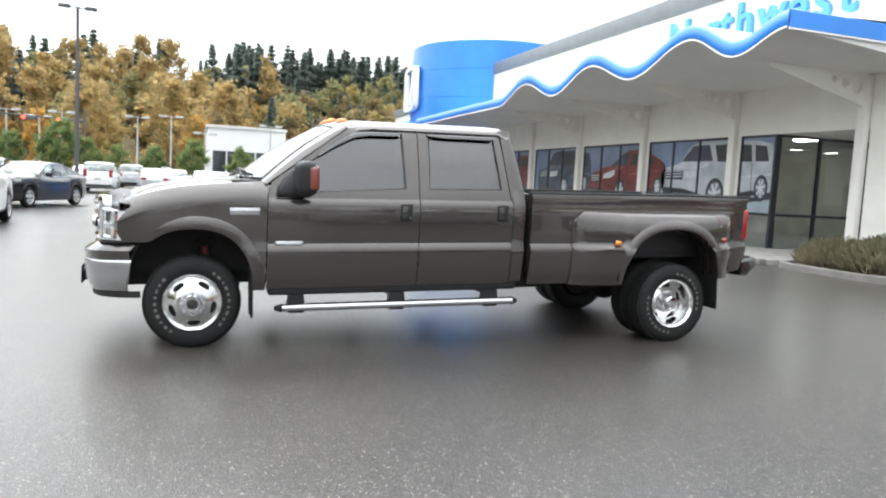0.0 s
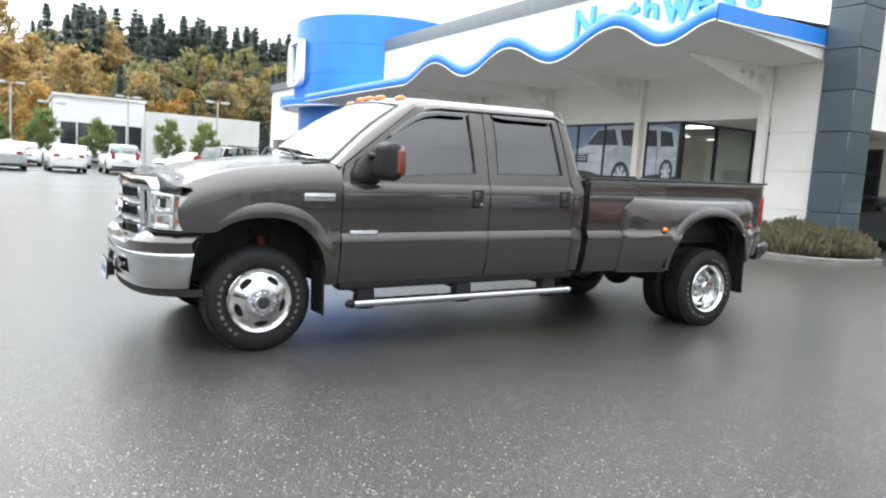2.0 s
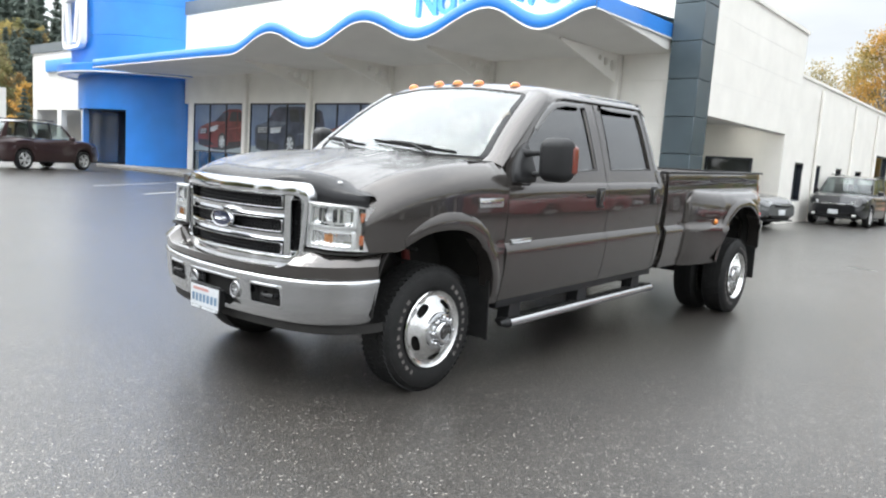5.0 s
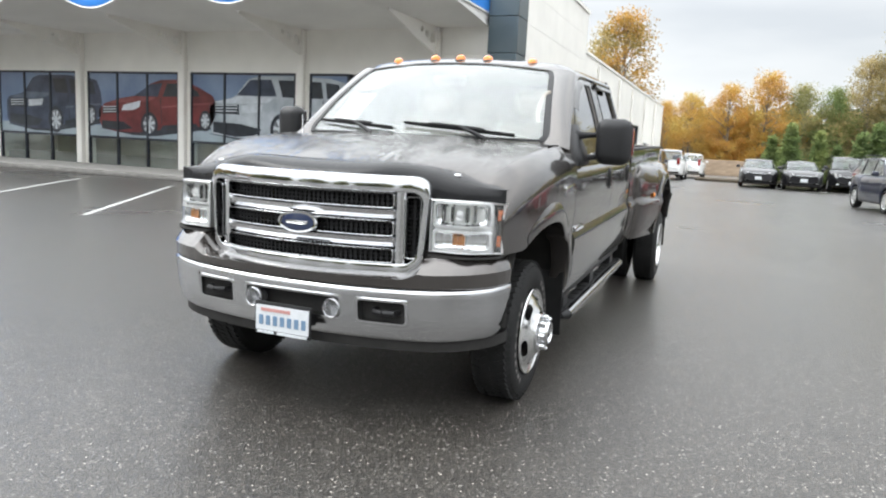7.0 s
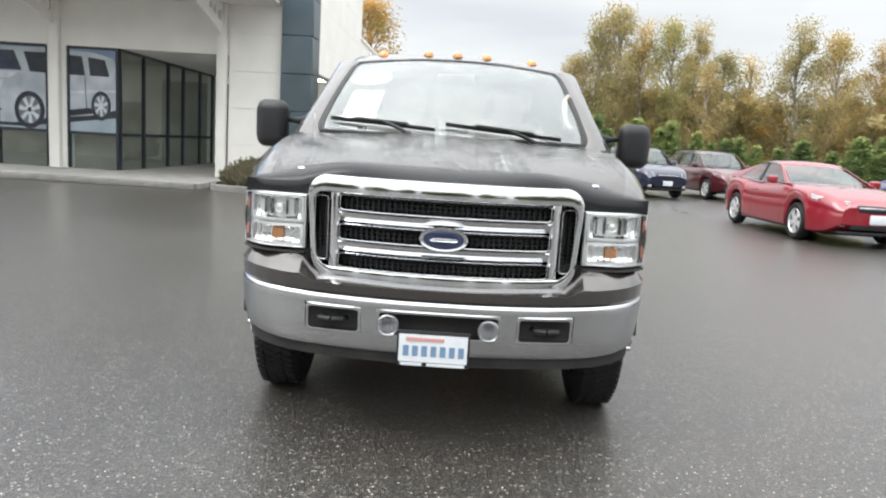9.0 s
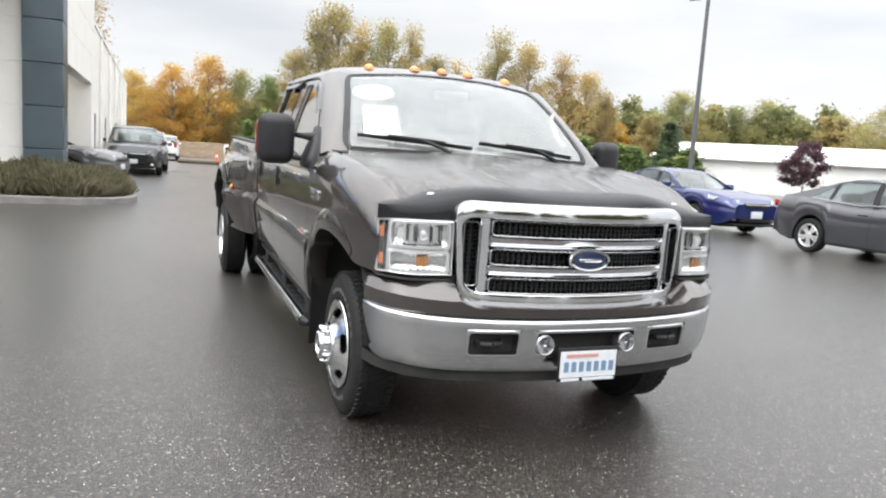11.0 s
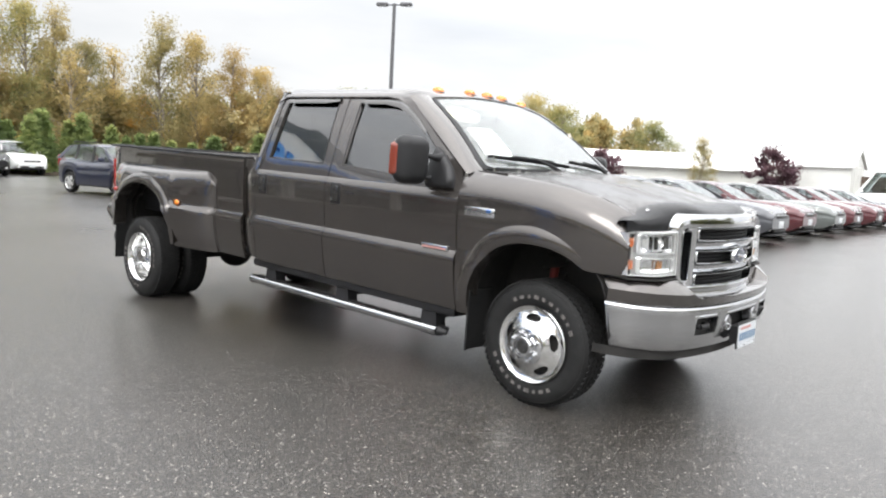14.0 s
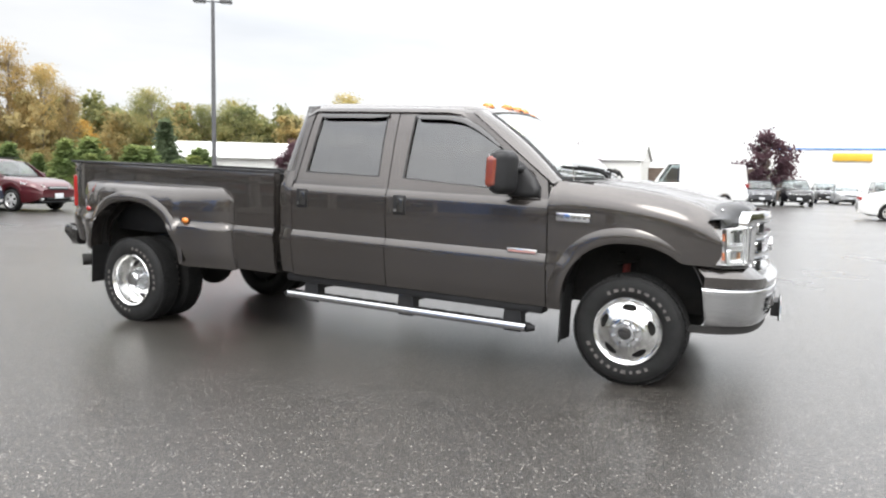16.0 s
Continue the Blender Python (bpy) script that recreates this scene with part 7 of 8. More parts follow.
        if long_side:
            part("tail_lamp", boxed(-H - 0.02, -H + 0.16, s * (W * 0.58), s * (W * 0.765), tz - 0.25, tz + (0.14 if not van else 0.0), 0.03, 2), M_RED, car)
        else:
            part("tail_lamp", boxed(-H - 0.035, -H + 0.26, s * (W * 0.46), s * (W * 0.755), tz - 0.19, tz - 0.05, 0.03, 2), M_RED, car)
        part("fog_lamp", boxed(H - 0.10, H + 0.01, s * (W * 0.58), s * (W * 0.70), 0.36, 0.45, 0.02), M_REFLECT, car)
    # front details
    part("grille", boxed(H - 0.04, H + 0.055, -W * 0.42, W * 0.42, curve_at(top, H - 0.1) - 0.19, curve_at(top, H - 0.1) - 0.05, 0.03), M_PLASTIC, car)
    part("grille_bar", boxed(H + 0.03, H + 0.068, -W * 0.40, W * 0.40, curve_at(top, H - 0.1) - 0.115, curve_at(top, H - 0.1) - 0.075, 0.012), M_CHROME, car)
    part("lower_intake", boxed(H - 0.05, H + 0.045, -W * 0.50, W * 0.50, low + 0.10, low + 0.22, 0.03), M_PLASTIC, car)
    part("bumper_lip", boxed(H - 0.20, H + 0.025, -W * 0.70, W * 0.70, low + 0.02, low + 0.07, 0.02), M_PLASTIC, car)
    for x, o in ((H + 0.055, 1), (-H - 0.055, -1)):
        z = 0.50 if o > 0 else 0.78
        part("number_plate", boxed(x - 0.012, x + 0.012, -0.16, 0.16, z - 0.08, z + 0.08, 0.004), M_PLATE, car)
    part("rear_bumper", boxed(-H - 0.04, -H + 0.12, -W * 0.72, W * 0.72, low + 0.10, low + 0.24, 0.04), M_PLASTIC if long_side else coat, car)
    part("cabin_deck", boxed(rb + 0.3, wf - 0.3, -W * 0.80, W * 0.80, bz(0) - 0.03, bz(0) + 0.02), M_CABIN, car)
    for y in (-0.38, 0.38):
        for x in (0.0, -0.95):
            if not van:
                part("seat_back", boxed(x - 0.10, x + 0.06, y - 0.22, y + 0.22, bz(0), roof - 0.30, 0.06), M_CABIN, car)
    if kind in ("suv", "large_suv"):
        for s in (-1, 1):
            part("roof_rail", boxed(rr + 0.2, rf - 0.3, s * (yr - 0.05), s * (yr - 0.01), roof + 0.0, roof + 0.035, 0.01), M_PLASTIC, car)
    # wheels
    for a in ax:
        for s in (-1, 1):
            m = Matrix.Translation((a, s * (W - 0.115), R)) @ Matrix.Rotation(-s * math.pi / 2, 4, "X")
            hub = new("wheel")
            hub.parent = car
            rim = R * 0.68
            part("tyre", turned(bmesh.new(), [(rim, -0.09), (rim + 0.04, -0.105), (R - 0.03, -0.10), (R - 0.006, -0.07), (R, 0), (R - 0.006, 0.07), (R - 0.03, 0.10), (rim + 0.04, 0.105), (rim, 0.09)], m, 36), M_TYRE, hub)
            bm = turned(bmesh.new(), [(rim, -0.09), (rim, 0.085), (rim - 0.012, 0.094), (rim - 0.022, 0.085), (rim - 0.028, 0.02)], m, 36)
            for i in range(10):
                an = 2 * math.pi * i / 10 + (0.12 if i % 2 else -0.12)
                b = Matrix.Rotation(an, 4, "Z") @ Matrix.Translation((rim * 0.54, 0, 0.072)) @ Matrix.Diagonal((rim * 0.86, 0.042, 0.016, 1))
                bmesh.ops.create_cube(bm, size=1.0, matrix=m @ b)
            turned(bm, [(0.065, 0.05), (0.065, 0.085), (0.05, 0.09), (0.001, 0.09)], m, 20)
            part("rim", bm, M_CARALLOY, hub)
            part("brake", turned(bmesh.new(), [(rim * 0.98, 0.0), (0.02, 0.005)], m, 24), M_UNDER, hub)
    part("underbody", boxed(-H + 0.35, H - 0.35, -W * 0.72, W * 0.72, low - 0.03, low + 0.08), M_UNDER, car)
    return car


PROTO = {}


def park(kind, x, y, heading, coat, label, group=""):
    m = pose(x, y, 0, 0, 0, heading)
    if kind not in PROTO:
        car = build_car(kind, coat)
        car.matrix_world = m
        PROTO[kind] = (car, coat)
    else:
        first, old = PROTO[kind]
        car = copy_thing(first, m)
        for o in car.children_recursive:
            if o.type == "MESH" and o.data.materials and o.data.materials[0] == old:
                o.material_slots[0].link = "OBJECT"
                o.material_slots[0].material = coat
    return tagged(car, label, "van" if kind == "van" else "car", group or "parked cars")


park("sedan", 5.12, -10.60, 180, P_GREY, "dark grey sedan at the end of a row")
for i, (c, w) in enumerate(((P_GREY, "grey"), (P_MAROON, "dark red"), (P_SAGE, "sage grey"), (P_MAROON, "dark red"), (P_MAROON, "maroon"), (P_MAROON, "dark red"), (P_GREY, "dark grey"))):
    park("sedan", 5.35 + 0.1 * (i % 2), -13.5 - 2.85 * i, 180, c, w + " sedan in a tight row of parked cars", "row of sedans")
park("coupe", 10.78, -7.15, 181, P_RED, "bright red two-door coupe on wet asphalt")
park("sedan", 11.4, -10.85, 180, P_BLUE, "bright blue sedan parked behind a grey one")
park("suv", 21.8, -6.5, 190, P_NAVY, "dark navy blue compact SUV")
park("suv", 22.4, -9.3, 188, P_MAROON, "maroon compact SUV beside a navy one")
for x, y, h, kd, c, w in ((38.6, -2.85, 180, "sedan", P_BLACK, "black"), (38.0, -4.85, 181, "sedan", P_BLACK, "black"), (38.6, -7.05, 180, "large_suv", P_BLACK, "black"), (41.3, -9.6, 183, "large_suv", P_WHITE, "white")):
    park(kd, x, y, h, c, w + " car parked by the green hedge")
stickered = park("sedan", 19.8, 5.05, -106, paint("mid_grey", (0.085, 0.088, 0.092)), "dark grey sedan half inside the drive-in recess")
park("large_suv", 27.0, 2.55, 180, P_BLACK, "black SUV parked along the white side wall")
park("suv", 31.5, 2.2, 180, P_GREY, "grey SUV parked along the white side wall")
park("large_suv", 43.5, 2.1, 0, P_WHITE, "white SUV parked along the white side wall")
park("suv", 50.0, 1.2, 0, P_WHITE, "white SUV near the block wall")
park("large_suv", 7.45, 26.3, 25, P_BROWN, "dark red-brown SUV seen from behind")
park("sedan", 7.6, 41.2, 220, P_WHITE, "white sedan in front of a low white building")
park("sedan", -5.2, 20.3, -110, P_BLACK, "black sedan on the wet car park")
park("large_suv", -4.95, 10.9, 93, P_WHITE, "white SUV seen from behind")
for i in range(5):
    park(("sedan", "suv", "sedan", "sedan", "suv")[i], -7.6 + 2.75 * i, 36.5 + 0.6 * i, 92, (P_SKY, P_WHITE, P_SILVER, P_WHITE, P_WHITE)[i], ("light blue", "white", "silver", "white", "white")[i] + " car in a far row", "far rows of cars")
for i in range(9):
    park(("sedan", "sedan", "suv")[i % 3], -18 + 2.8 * i, 47 + 0.5 * (i % 2), 90 if i % 2 else -90, (P_WHITE, P_SILVER, P_WHITE, P_GREY, P_WHITE, P_SILVER, P_WHITE, P_WHITE, P_BLACK)[i], ("white", "silver", "white", "grey", "white", "silver", "white", "white", "black")[i] + " car in a far row", "far rows of cars")
for i in range(9):
    park(("suv", "sedan", "sedan")[i % 3], -20 + 2.9 * i, 57, -90, (P_SILVER, P_WHITE, P_WHITE, P_BLACK, P_WHITE, P_RED, P_SILVER, P_WHITE, P_WHITE)[i], ("silver", "white", "white", "black", "white", "red", "silver", "white", "white")[i] + " car in a far row", "far rows of cars")
park("van", 4.5, -40.9, 0, P_WHITE, "tall white delivery van")
park("large_suv", -1.0, -48.2, 100, P_BLACK, "black SUV in front of a white building")
park("suv", 1.0, -46.0, 97, P_GREY, "dark grey SUV beside the white van")
park("sedan", -4.7, -58.0, 95, P_SILVER, "silver sedan in front of a white building")
park("suv", -3.4, -61, 95, P_BLACK, "black SUV in front of a white building")
park("sedan", -10.2, -54, 95, P_WHITE, "white sedan in front of a white building")
park("large_suv", -7.0, -54, 92, P_GREY, "grey SUV in front of a white building")
park("sedan", -5.9, -29.2, 180, P_WHITE, "white sedan standing apart on the asphalt")
bm = turned(bmesh.new(), [(0.001, 0.0), (0.16, 0.0), (0.16, 0.004), (0.001, 0.004)], Matrix.Translation((0.60, -0.34, 1.285)) @ Matrix.Rotation(radians(30), 4, "Y") @ Matrix.Diagonal((0.7, 1.0, 1, 1)), 24)
part("price_sticker", bm, mat("yellow_sticker", (0.80, 0.55, 0.03), 0.5, var=0.05), stickered, "yellow oval price sticker on the windscreen").matrix_parent_inverse = Matrix()

# ---- planting, trees and distance ----
def leaf_mat(name, cols, rough=0.6):
    m = bpy.data.materials.new(name)
    m.use_nodes = True
    nt = m.node_tree
    b = nt.nodes["Principled BSDF"]
    N, L = nt.nodes.new, nt.links.new
    geo, oi, tc, nz, add, ramp = N("ShaderNodeNewGeometry"), N("ShaderNodeObjectInfo"), N("ShaderNodeTexCoord"), N("ShaderNodeTexNoise"), N("ShaderNodeMath"), N("ShaderNodeValToRGB")
    nz.inputs["Scale"].default_value = 0.35
    L(tc.outputs["Object"], nz.inputs["Vector"])
    sub = N("ShaderNodeMath")
    sub.operation = "MULTIPLY_ADD"
    L(oi.outputs["Random"], sub.inputs[0])
    sub.inputs[1].default_value, sub.inputs[2].default_value = 0.30, -0.32
    add.operation = "MULTIPLY_ADD"
    L(geo.outputs["Random Per Island"], add.inputs[0])
    add.inputs[1].default_value = 0.20
    mix = N("ShaderNodeMath")
    mix.operation = "ADD"
    L(nz.outputs["Fac"], mix.inputs[0])
    L(sub.outputs[0], mix.inputs[1])
    L(mix.outputs[0], add.inputs[2])
    el = ramp.color_ramp.elements
    while len(el) < len(cols):
        el.new(0.5)
    for i, c in enumerate(cols):
        el[i].position, el[i].color = 0.15 + 0.7 * i / (len(cols) - 1), (*c, 1)
    L(add.outputs[0], ramp.inputs["Fac"])
    L(ramp.outputs["Color"], b.inputs["Base Color"])
    b.inputs["Roughness"].default_value = rough
    b.inputs["Specular IOR Level"].default_value = 0.25
    # light passes through the leaves
    tr, ms, out = N("ShaderNodeBsdfTranslucent"), N("ShaderNodeMixShader"), nt.nodes["Material Output"]
    L(ramp.outputs["Color"], tr.inputs["Color"])
    ms.inputs["Fac"].default_value = 0.68
    L(b.outputs["BSDF"], ms.inputs[1])
    L(tr.outputs["BSDF"], ms.inputs[2])
    L(ms.outputs["Shader"], out.inputs["Surface"])
    return m


M_BARK = mat("bark", (0.23, 0.20, 0.165), 0.9, var=0.35, scale=6, bump=0.02, bscale=18)
L_GOLD = leaf_mat("leaves_gold", [(0.286, 0.270, 0.130), (0.416, 0.350, 0.172), (0.489, 0.395, 0.197), (0.520, 0.440, 0.227)])
L_ORANGE = leaf_mat("leaves_orange", [(0.282, 0.236, 0.082), (0.585, 0.342, 0.100), (0.593, 0.431, 0.128), (0.576, 0.513, 0.191)])
L_OLIVE = leaf_mat("leaves_olive", [(0.189, 0.210, 0.098), (0.337, 0.332, 0.150), (0.510, 0.430, 0.199), (0.620, 0.470, 0.223)])
L_BROWN = leaf_mat("leaves_brown", [(0.233, 0.233, 0.120), (0.383, 0.329, 0.162), (0.554, 0.423, 0.188), (0.645, 0.488, 0.205)])
L_GREEN = leaf_mat("leaves_green", [(0.120, 0.165, 0.070), (0.185, 0.245, 0.095), (0.290, 0.335, 0.125), (0.400, 0.400, 0.165)])
# Needle green, paled in colour to stand in for distant haze.
L_CONIFER = leaf_mat("needles_hazed", [(0.111, 0.143, 0.127), (0.163, 0.198, 0.172), (0.215, 0.250, 0.215)], 0.7)
L_RUSSET = leaf_mat("leaves_russet", [(0.168, 0.157, 0.087), (0.315, 0.231, 0.119), (0.462, 0.294, 0.133), (0.546, 0.378, 0.175)])
L_UMBER = leaf_mat("leaves_umber", [(0.200, 0.189, 0.095), (0.324, 0.256, 0.122), (0.449, 0.328, 0.144), (0.549, 0.400, 0.173)])
L_STRAW = leaf_mat("leaves_straw", [(0.259, 0.238, 0.105), (0.420, 0.343, 0.140), (0.518, 0.434, 0.182), (0.546, 0.483, 0.210)])
L_MOSS = leaf_mat("leaves_moss", [(0.128, 0.158, 0.087), (0.210, 0.225, 0.117), (0.300, 0.285, 0.138), (0.413, 0.338, 0.165)])
L_PURPLE = leaf_mat("leaves_purple", [(0.087, 0.051, 0.065), (0.147, 0.084, 0.099), (0.240, 0.147, 0.150)])
L_SAGE = leaf_mat("leaves_sage", [(0.136, 0.131, 0.080), (0.214, 0.196, 0.126), (0.331, 0.280, 0.197), (0.388, 0.295, 0.233)])


def quads_mesh(name, quads, material):
    """quads: array (n, corners, 3)."""
    n, k = quads.shape[:2]
    me = bpy.data.meshes.new(name)
    me.from_pydata(quads.reshape(-1, 3).tolist(), [], np.arange(n * k).reshape(-1, k).tolist())
    me.materials.append(material)
    return me


def leaves(rng, centres, size, flat=0.0, stretch=1.0):
    n = len(centres)
    a = rng.normal(size=(n, 3))
    a[:, 2] *= 1 - flat
    a /= np.linalg.norm(a, axis=1, keepdims=True)
    b = np.cross(a, rng.normal(size=(n, 3)))
    b /= np.linalg.norm(b, axis=1, keepdims=True)
    s = size * rng.uniform(0.55, 1.3, (n, 1))
    a, b = a * s * stretch, b * s * 0.7
    return np.stack([centres - a, centres + a * 0.7 - b, centres + a * 0.4 + b], axis=1)


def limb_plan(rng, h, spread_r, n, low):
    """Limb ends of a broad-leaved tree: arrays of start and end."""
    out = []
    for i in range(n):
        f = low + (1 - low) * (i + rng.uniform(0, 1)) / n
        a = rng.uniform(0, 2 * math.pi)
        r = spread_r * (math.sin(math.pi * min(1, (f - low) / (1 - low) * 0.80 + 0.16)) ** 0.8) * rng.uniform(0.45, 1.0)
        z0 = h * max(0.08, f - 0.16)
        out.append(((0, 0, z0), (r * math.cos(a), r * math.sin(a), h * f * rng.uniform(0.94, 1.02))))
    return out


def broad_crown(rng, h, r, n_limb, per, size, low=0.22):
    """Leaves in clumps of uneven size towards the limb ends."""
    limbs = limb_plan(rng, h, r, n_limb, low)
    pts = []
    for p, q in limbs:
        p, q = np.array(p), np.array(q)
        n = max(12, int(per * rng.uniform(0.45, 1.55)))
        t = rng.uniform(0.55, 1.06, (n, 1)) ** 0.7
        blob = np.clip(rng.normal(size=(n, 3)), -1.6, 1.6) * (0.06 * r + 0.030 * h) * np.array([1.1, 1.1, 0.8]) * rng.uniform(0.6, 1.25)
        pts.append(p + (q - p) * t + blob * (0.4 + 0.6 * t))
    return limbs, leaves(rng, np.concatenate(pts), size)


def cone_crown(rng, h, r, n, size, p=0.85, k=0.75):
    f = rng.uniform(0.04, 1.0, n) ** 1.25
    tier = np.round(f * 14) / 14
    f = tier * k + f * (1 - k)
    z = h * (1 - 0.88 * (1 - f))
    rad = r * (1 - f) ** p * np.sqrt(rng.uniform(0.05, 1.0, n)) * (0.75 + 0.35 * np.sin(tier * 37.0) * (k > 0.5))
    a = rng.uniform(0, 2 * math.pi, n)
    c = np.stack([rad * np.cos(a), rad * np.sin(a), z - 0.28 * rad], axis=1)
    if k < 0.5:
        c += rng.normal(size=c.shape) * 0.026 * h * rng.uniform(0.3, 1.6, (n, 1))
    return leaves(rng, c, size, 0.6, 1.5)


def make_tree(name, label, seed, h, r, n_limb, per, size, material, low=0.22, conifer=False):
    rng = np.random.default_rng(seed)
    t = thing(name, label, "tree")
    bm = bmesh.new()
    if conifer:
        rod(bm, (0, 0, -0.3), (0, 0, h * 0.97), h * 0.016, 0.02, 8)
        q = cone_crown(rng, h, r, per, size, *((0.85, 0.75) if low == 0 else (1.05, 0.2)))
    else:
        limbs, q = broad_crown(rng, h, r, n_limb, per, size, low)
        k = 5
        pts = [Vector((rng.normal() * 0.012 * h * (i > 0), rng.normal() * 0.012 * h * (i > 0), h * 0.92 * i / k - (0.3 if i == 0 else 0))) for i in range(k + 1)]
        for i in range(k):
            rod(bm, pts[i], pts[i + 1], h * 0.013 * (1 - i / k) + 0.02, h * 0.013 * (1 - (i + 1) / k) + 0.02, 8, False)
        for p, e in limbs:
            p, e = Vector(p), Vector(e)
            mid = p.lerp(e, 0.5) + Vector((0, 0, 0.04 * h))
            rod(bm, p, mid, h * 0.0035 + 0.008, h * 0.0025 + 0.006, 5, False)
            rod(bm, mid, e, h * 0.0025 + 0.006, 0.005, 5, False)
    part("trunk", bm, M_BARK, t)
    crown = new("crown", quads_mesh("crown", q, material))
    crown.parent = t
    return t


TREES = [
    make_tree("cottonwood_tree", "tall airy tree with yellow-green autumn leaves", 11, 10, 2.5, 60, 210, 0.085, L_GOLD, 0.14),
    make_tree("cottonwood_tree", "tall airy tree with yellow-green autumn leaves", 12, 10, 2.2, 52, 210, 0.085, L_GOLD, 0.16),
    make_tree("maple_tree", "broad tree with orange autumn leaves", 13, 10, 3.4, 70, 210, 0.095, L_ORANGE, 0.10),
    make_tree("alder_tree", "half bare tree with thin brown leaves", 14, 10, 2.4, 36, 150, 0.095, L_BROWN, 0.20),
    make_tree("fir_tree", "dark green fir tree", 15, 10, 2.0, 0, 5200, 0.20, L_CONIFER, 0, True),
]
USED = set()


def plant(kind, x, y, h, material=None, wide=1.0, turn=None, z=0.0, label="", name=""):
    s = h / 10
    m = pose(x, y, z, 0, 0, random.uniform(0, 360) if turn is None else turn) @ Matrix.Diagonal((s * wide, s * wide, s, 1))
    first = TREES[kind]
    if kind not in USED:
        USED.add(kind)
        first.matrix_world = m
        t = first
    else:
        k = first.scale
        t = copy_thing(first, m @ Matrix.Diagonal((1 / k[0], 1 / k[1], 1 / k[2], 1)))
    if material and t is not first:
        for o in t.children:
            if o.name.startswith("crown"):
                o.material_slots[0].link = "OBJECT"
                o.material_slots[0].material = material
        names = {"leaves_straw": "straw yellow", "leaves_umber": "umber brown", "needles_fir": "deep green", "leaves_orange": "orange", "leaves_olive": "olive green", "leaves_brown": "brown", "leaves_gold": "yellow-green", "leaves_green": "green", "needles_hazed": "dark green"}
        if not label:
            label = "tree with " + names.get(material.name, "autumn") + " leaves at the edge of the lot"
    if label:
        tagged(t, label)
    return t


# tall trees beyond the lot, ahead of the truck
for i, (x, y, h, w, leaf) in enumerate(((95.2, -15.2, 14.5, 0.9, L_GOLD), (94.2, -18.2, 18.6, 0.85, L_GOLD), (93.6, -20.8, 21.2, 0.85, L_GOLD), (93.0, -23.6, 18.0, 0.8, L_BROWN), (92.1, -27.4, 19.4, 0.8, L_OLIVE), (91.4, -30.2, 18.2, 0.8, L_GOLD), (90.4, -33.4, 15.4, 0.85, L_BROWN), (86.9, -41.2, 18.2, 0.95, L_GOLD), (84.9, -45.2, 17.6, 0.85, L_BROWN), (82.6, -49.0, 15.6, 0.95, L_UMBER), (80.9, -51.8, 14.2, 0.95, L_BROWN), (79.4, -54.2, 11.0, 1.0, L_UMBER))):
    plant(i % 2, x, y, h, leaf, w)
for i, (x, y, h) in enumerate(((98, 8.0, 8.6), (96.5, 4.5, 9.6), (96.5, 0.0, 10.8), (96.3, -4.5, 12.2), (96.0, -8.8, 10.8), (95.6, -12.4, 10.4), (95, -25.5, 9.5), (92, -37.5, 10.5), (89, -40.0, 9.0))):
    plant(2, x, y, h, (L_BROWN, L_ORANGE, L_ORANGE, L_ORANGE, L_OLIVE, L_GREEN, L_BROWN, L_STRAW, L_ORANGE)[i], 1.05)
for i, (x, y, h) in enumerate(((80.5, -68.0, 12.6), (76.7, -73.5, 11.4), (73.4, -77.0, 11.8), (66.4, -83.1, 10.2), (61.4, -86.5, 10.6), (56.0, -79.6, 12.4), (52.6, -82.4, 11.2), (41.5, -88, 9.4))):
    plant((2, 0, 2, 3, 3, 2, 2, 2)[i], x, y, h, (L_OLIVE, L_OLIVE, L_OLIVE, L_BROWN, L_BROWN, L_OLIVE, L_OLIVE, L_OLIVE)[i], 1.3)
for x, y, h, k in ((90.5, -37.0, 15.0, 3), (87.5, -30.5, 13.5, 3), (60.5, 8.2, 13.8, 0), (64.0, 10.5, 13.0, 3), (58.0, 12.0, 11.0, 3)):
    plant(k, x, y, h, L_BROWN if k == 3 else L_ORANGE, 1.0)
plant(4, 60.0, -50.6, 6.6, None, 1.15)


def woods(name, label, seed, count, place, kinds, cat="woods"):
    """A far belt of trees as one object."""
    rng = np.random.default_rng(seed)
    quads = []
    for i in range(count):
        x, y, z, h, k = place(rng, i)
        if k == "c":
            q = cone_crown(rng, h, h * rng.uniform(0.22, 0.32), 1100, 0.036 * h)
        else:
            _, q = broad_crown(rng, h, h * rng.uniform(0.26, 0.38), 36, 56, 0.030 * h, 0.04)
        c, s = math.cos(i), math.sin(i)
        quads.append(q + np.array([x, y, z]))
    return tagged(new(name, quads_mesh(name, np.concatenate(quads), kinds)), label, cat, "", "stuff")


def hill_z(x, y):
    t = min(1.0, max(0.0, (y - 88 - 0.0006 * (x - 10) ** 2) / 120))
    return 21.0 * t * t * (3 - 2 * t) * (1.0 + 0.05 * math.sin(x * 0.03)) - 0.4


bm = sheet(bmesh.new(), [[(x, y, hill_z(x, y)) for x in range(-240, 261, 20)] for y in list(range(84, 240, 8)) + [300, 420]])
solo("hillside", bm, mat("hill_scrub", (0.07, 0.065, 0.03), 0.9, col2=(0.13, 0.09, 0.035), scale=0.08, bump=0.3, bscale=0.5), "scrubby autumn hillside behind the lots", "hillside", "structure")


def on_hill(x0, x1, y0, y1, h0, h1, k):
    def f(rng, i):
        x, y = rng.uniform(x0, x1), rng.uniform(y0, y1)
        return x, y, hill_z(x, y), rng.uniform(h0, h1), k
    return f


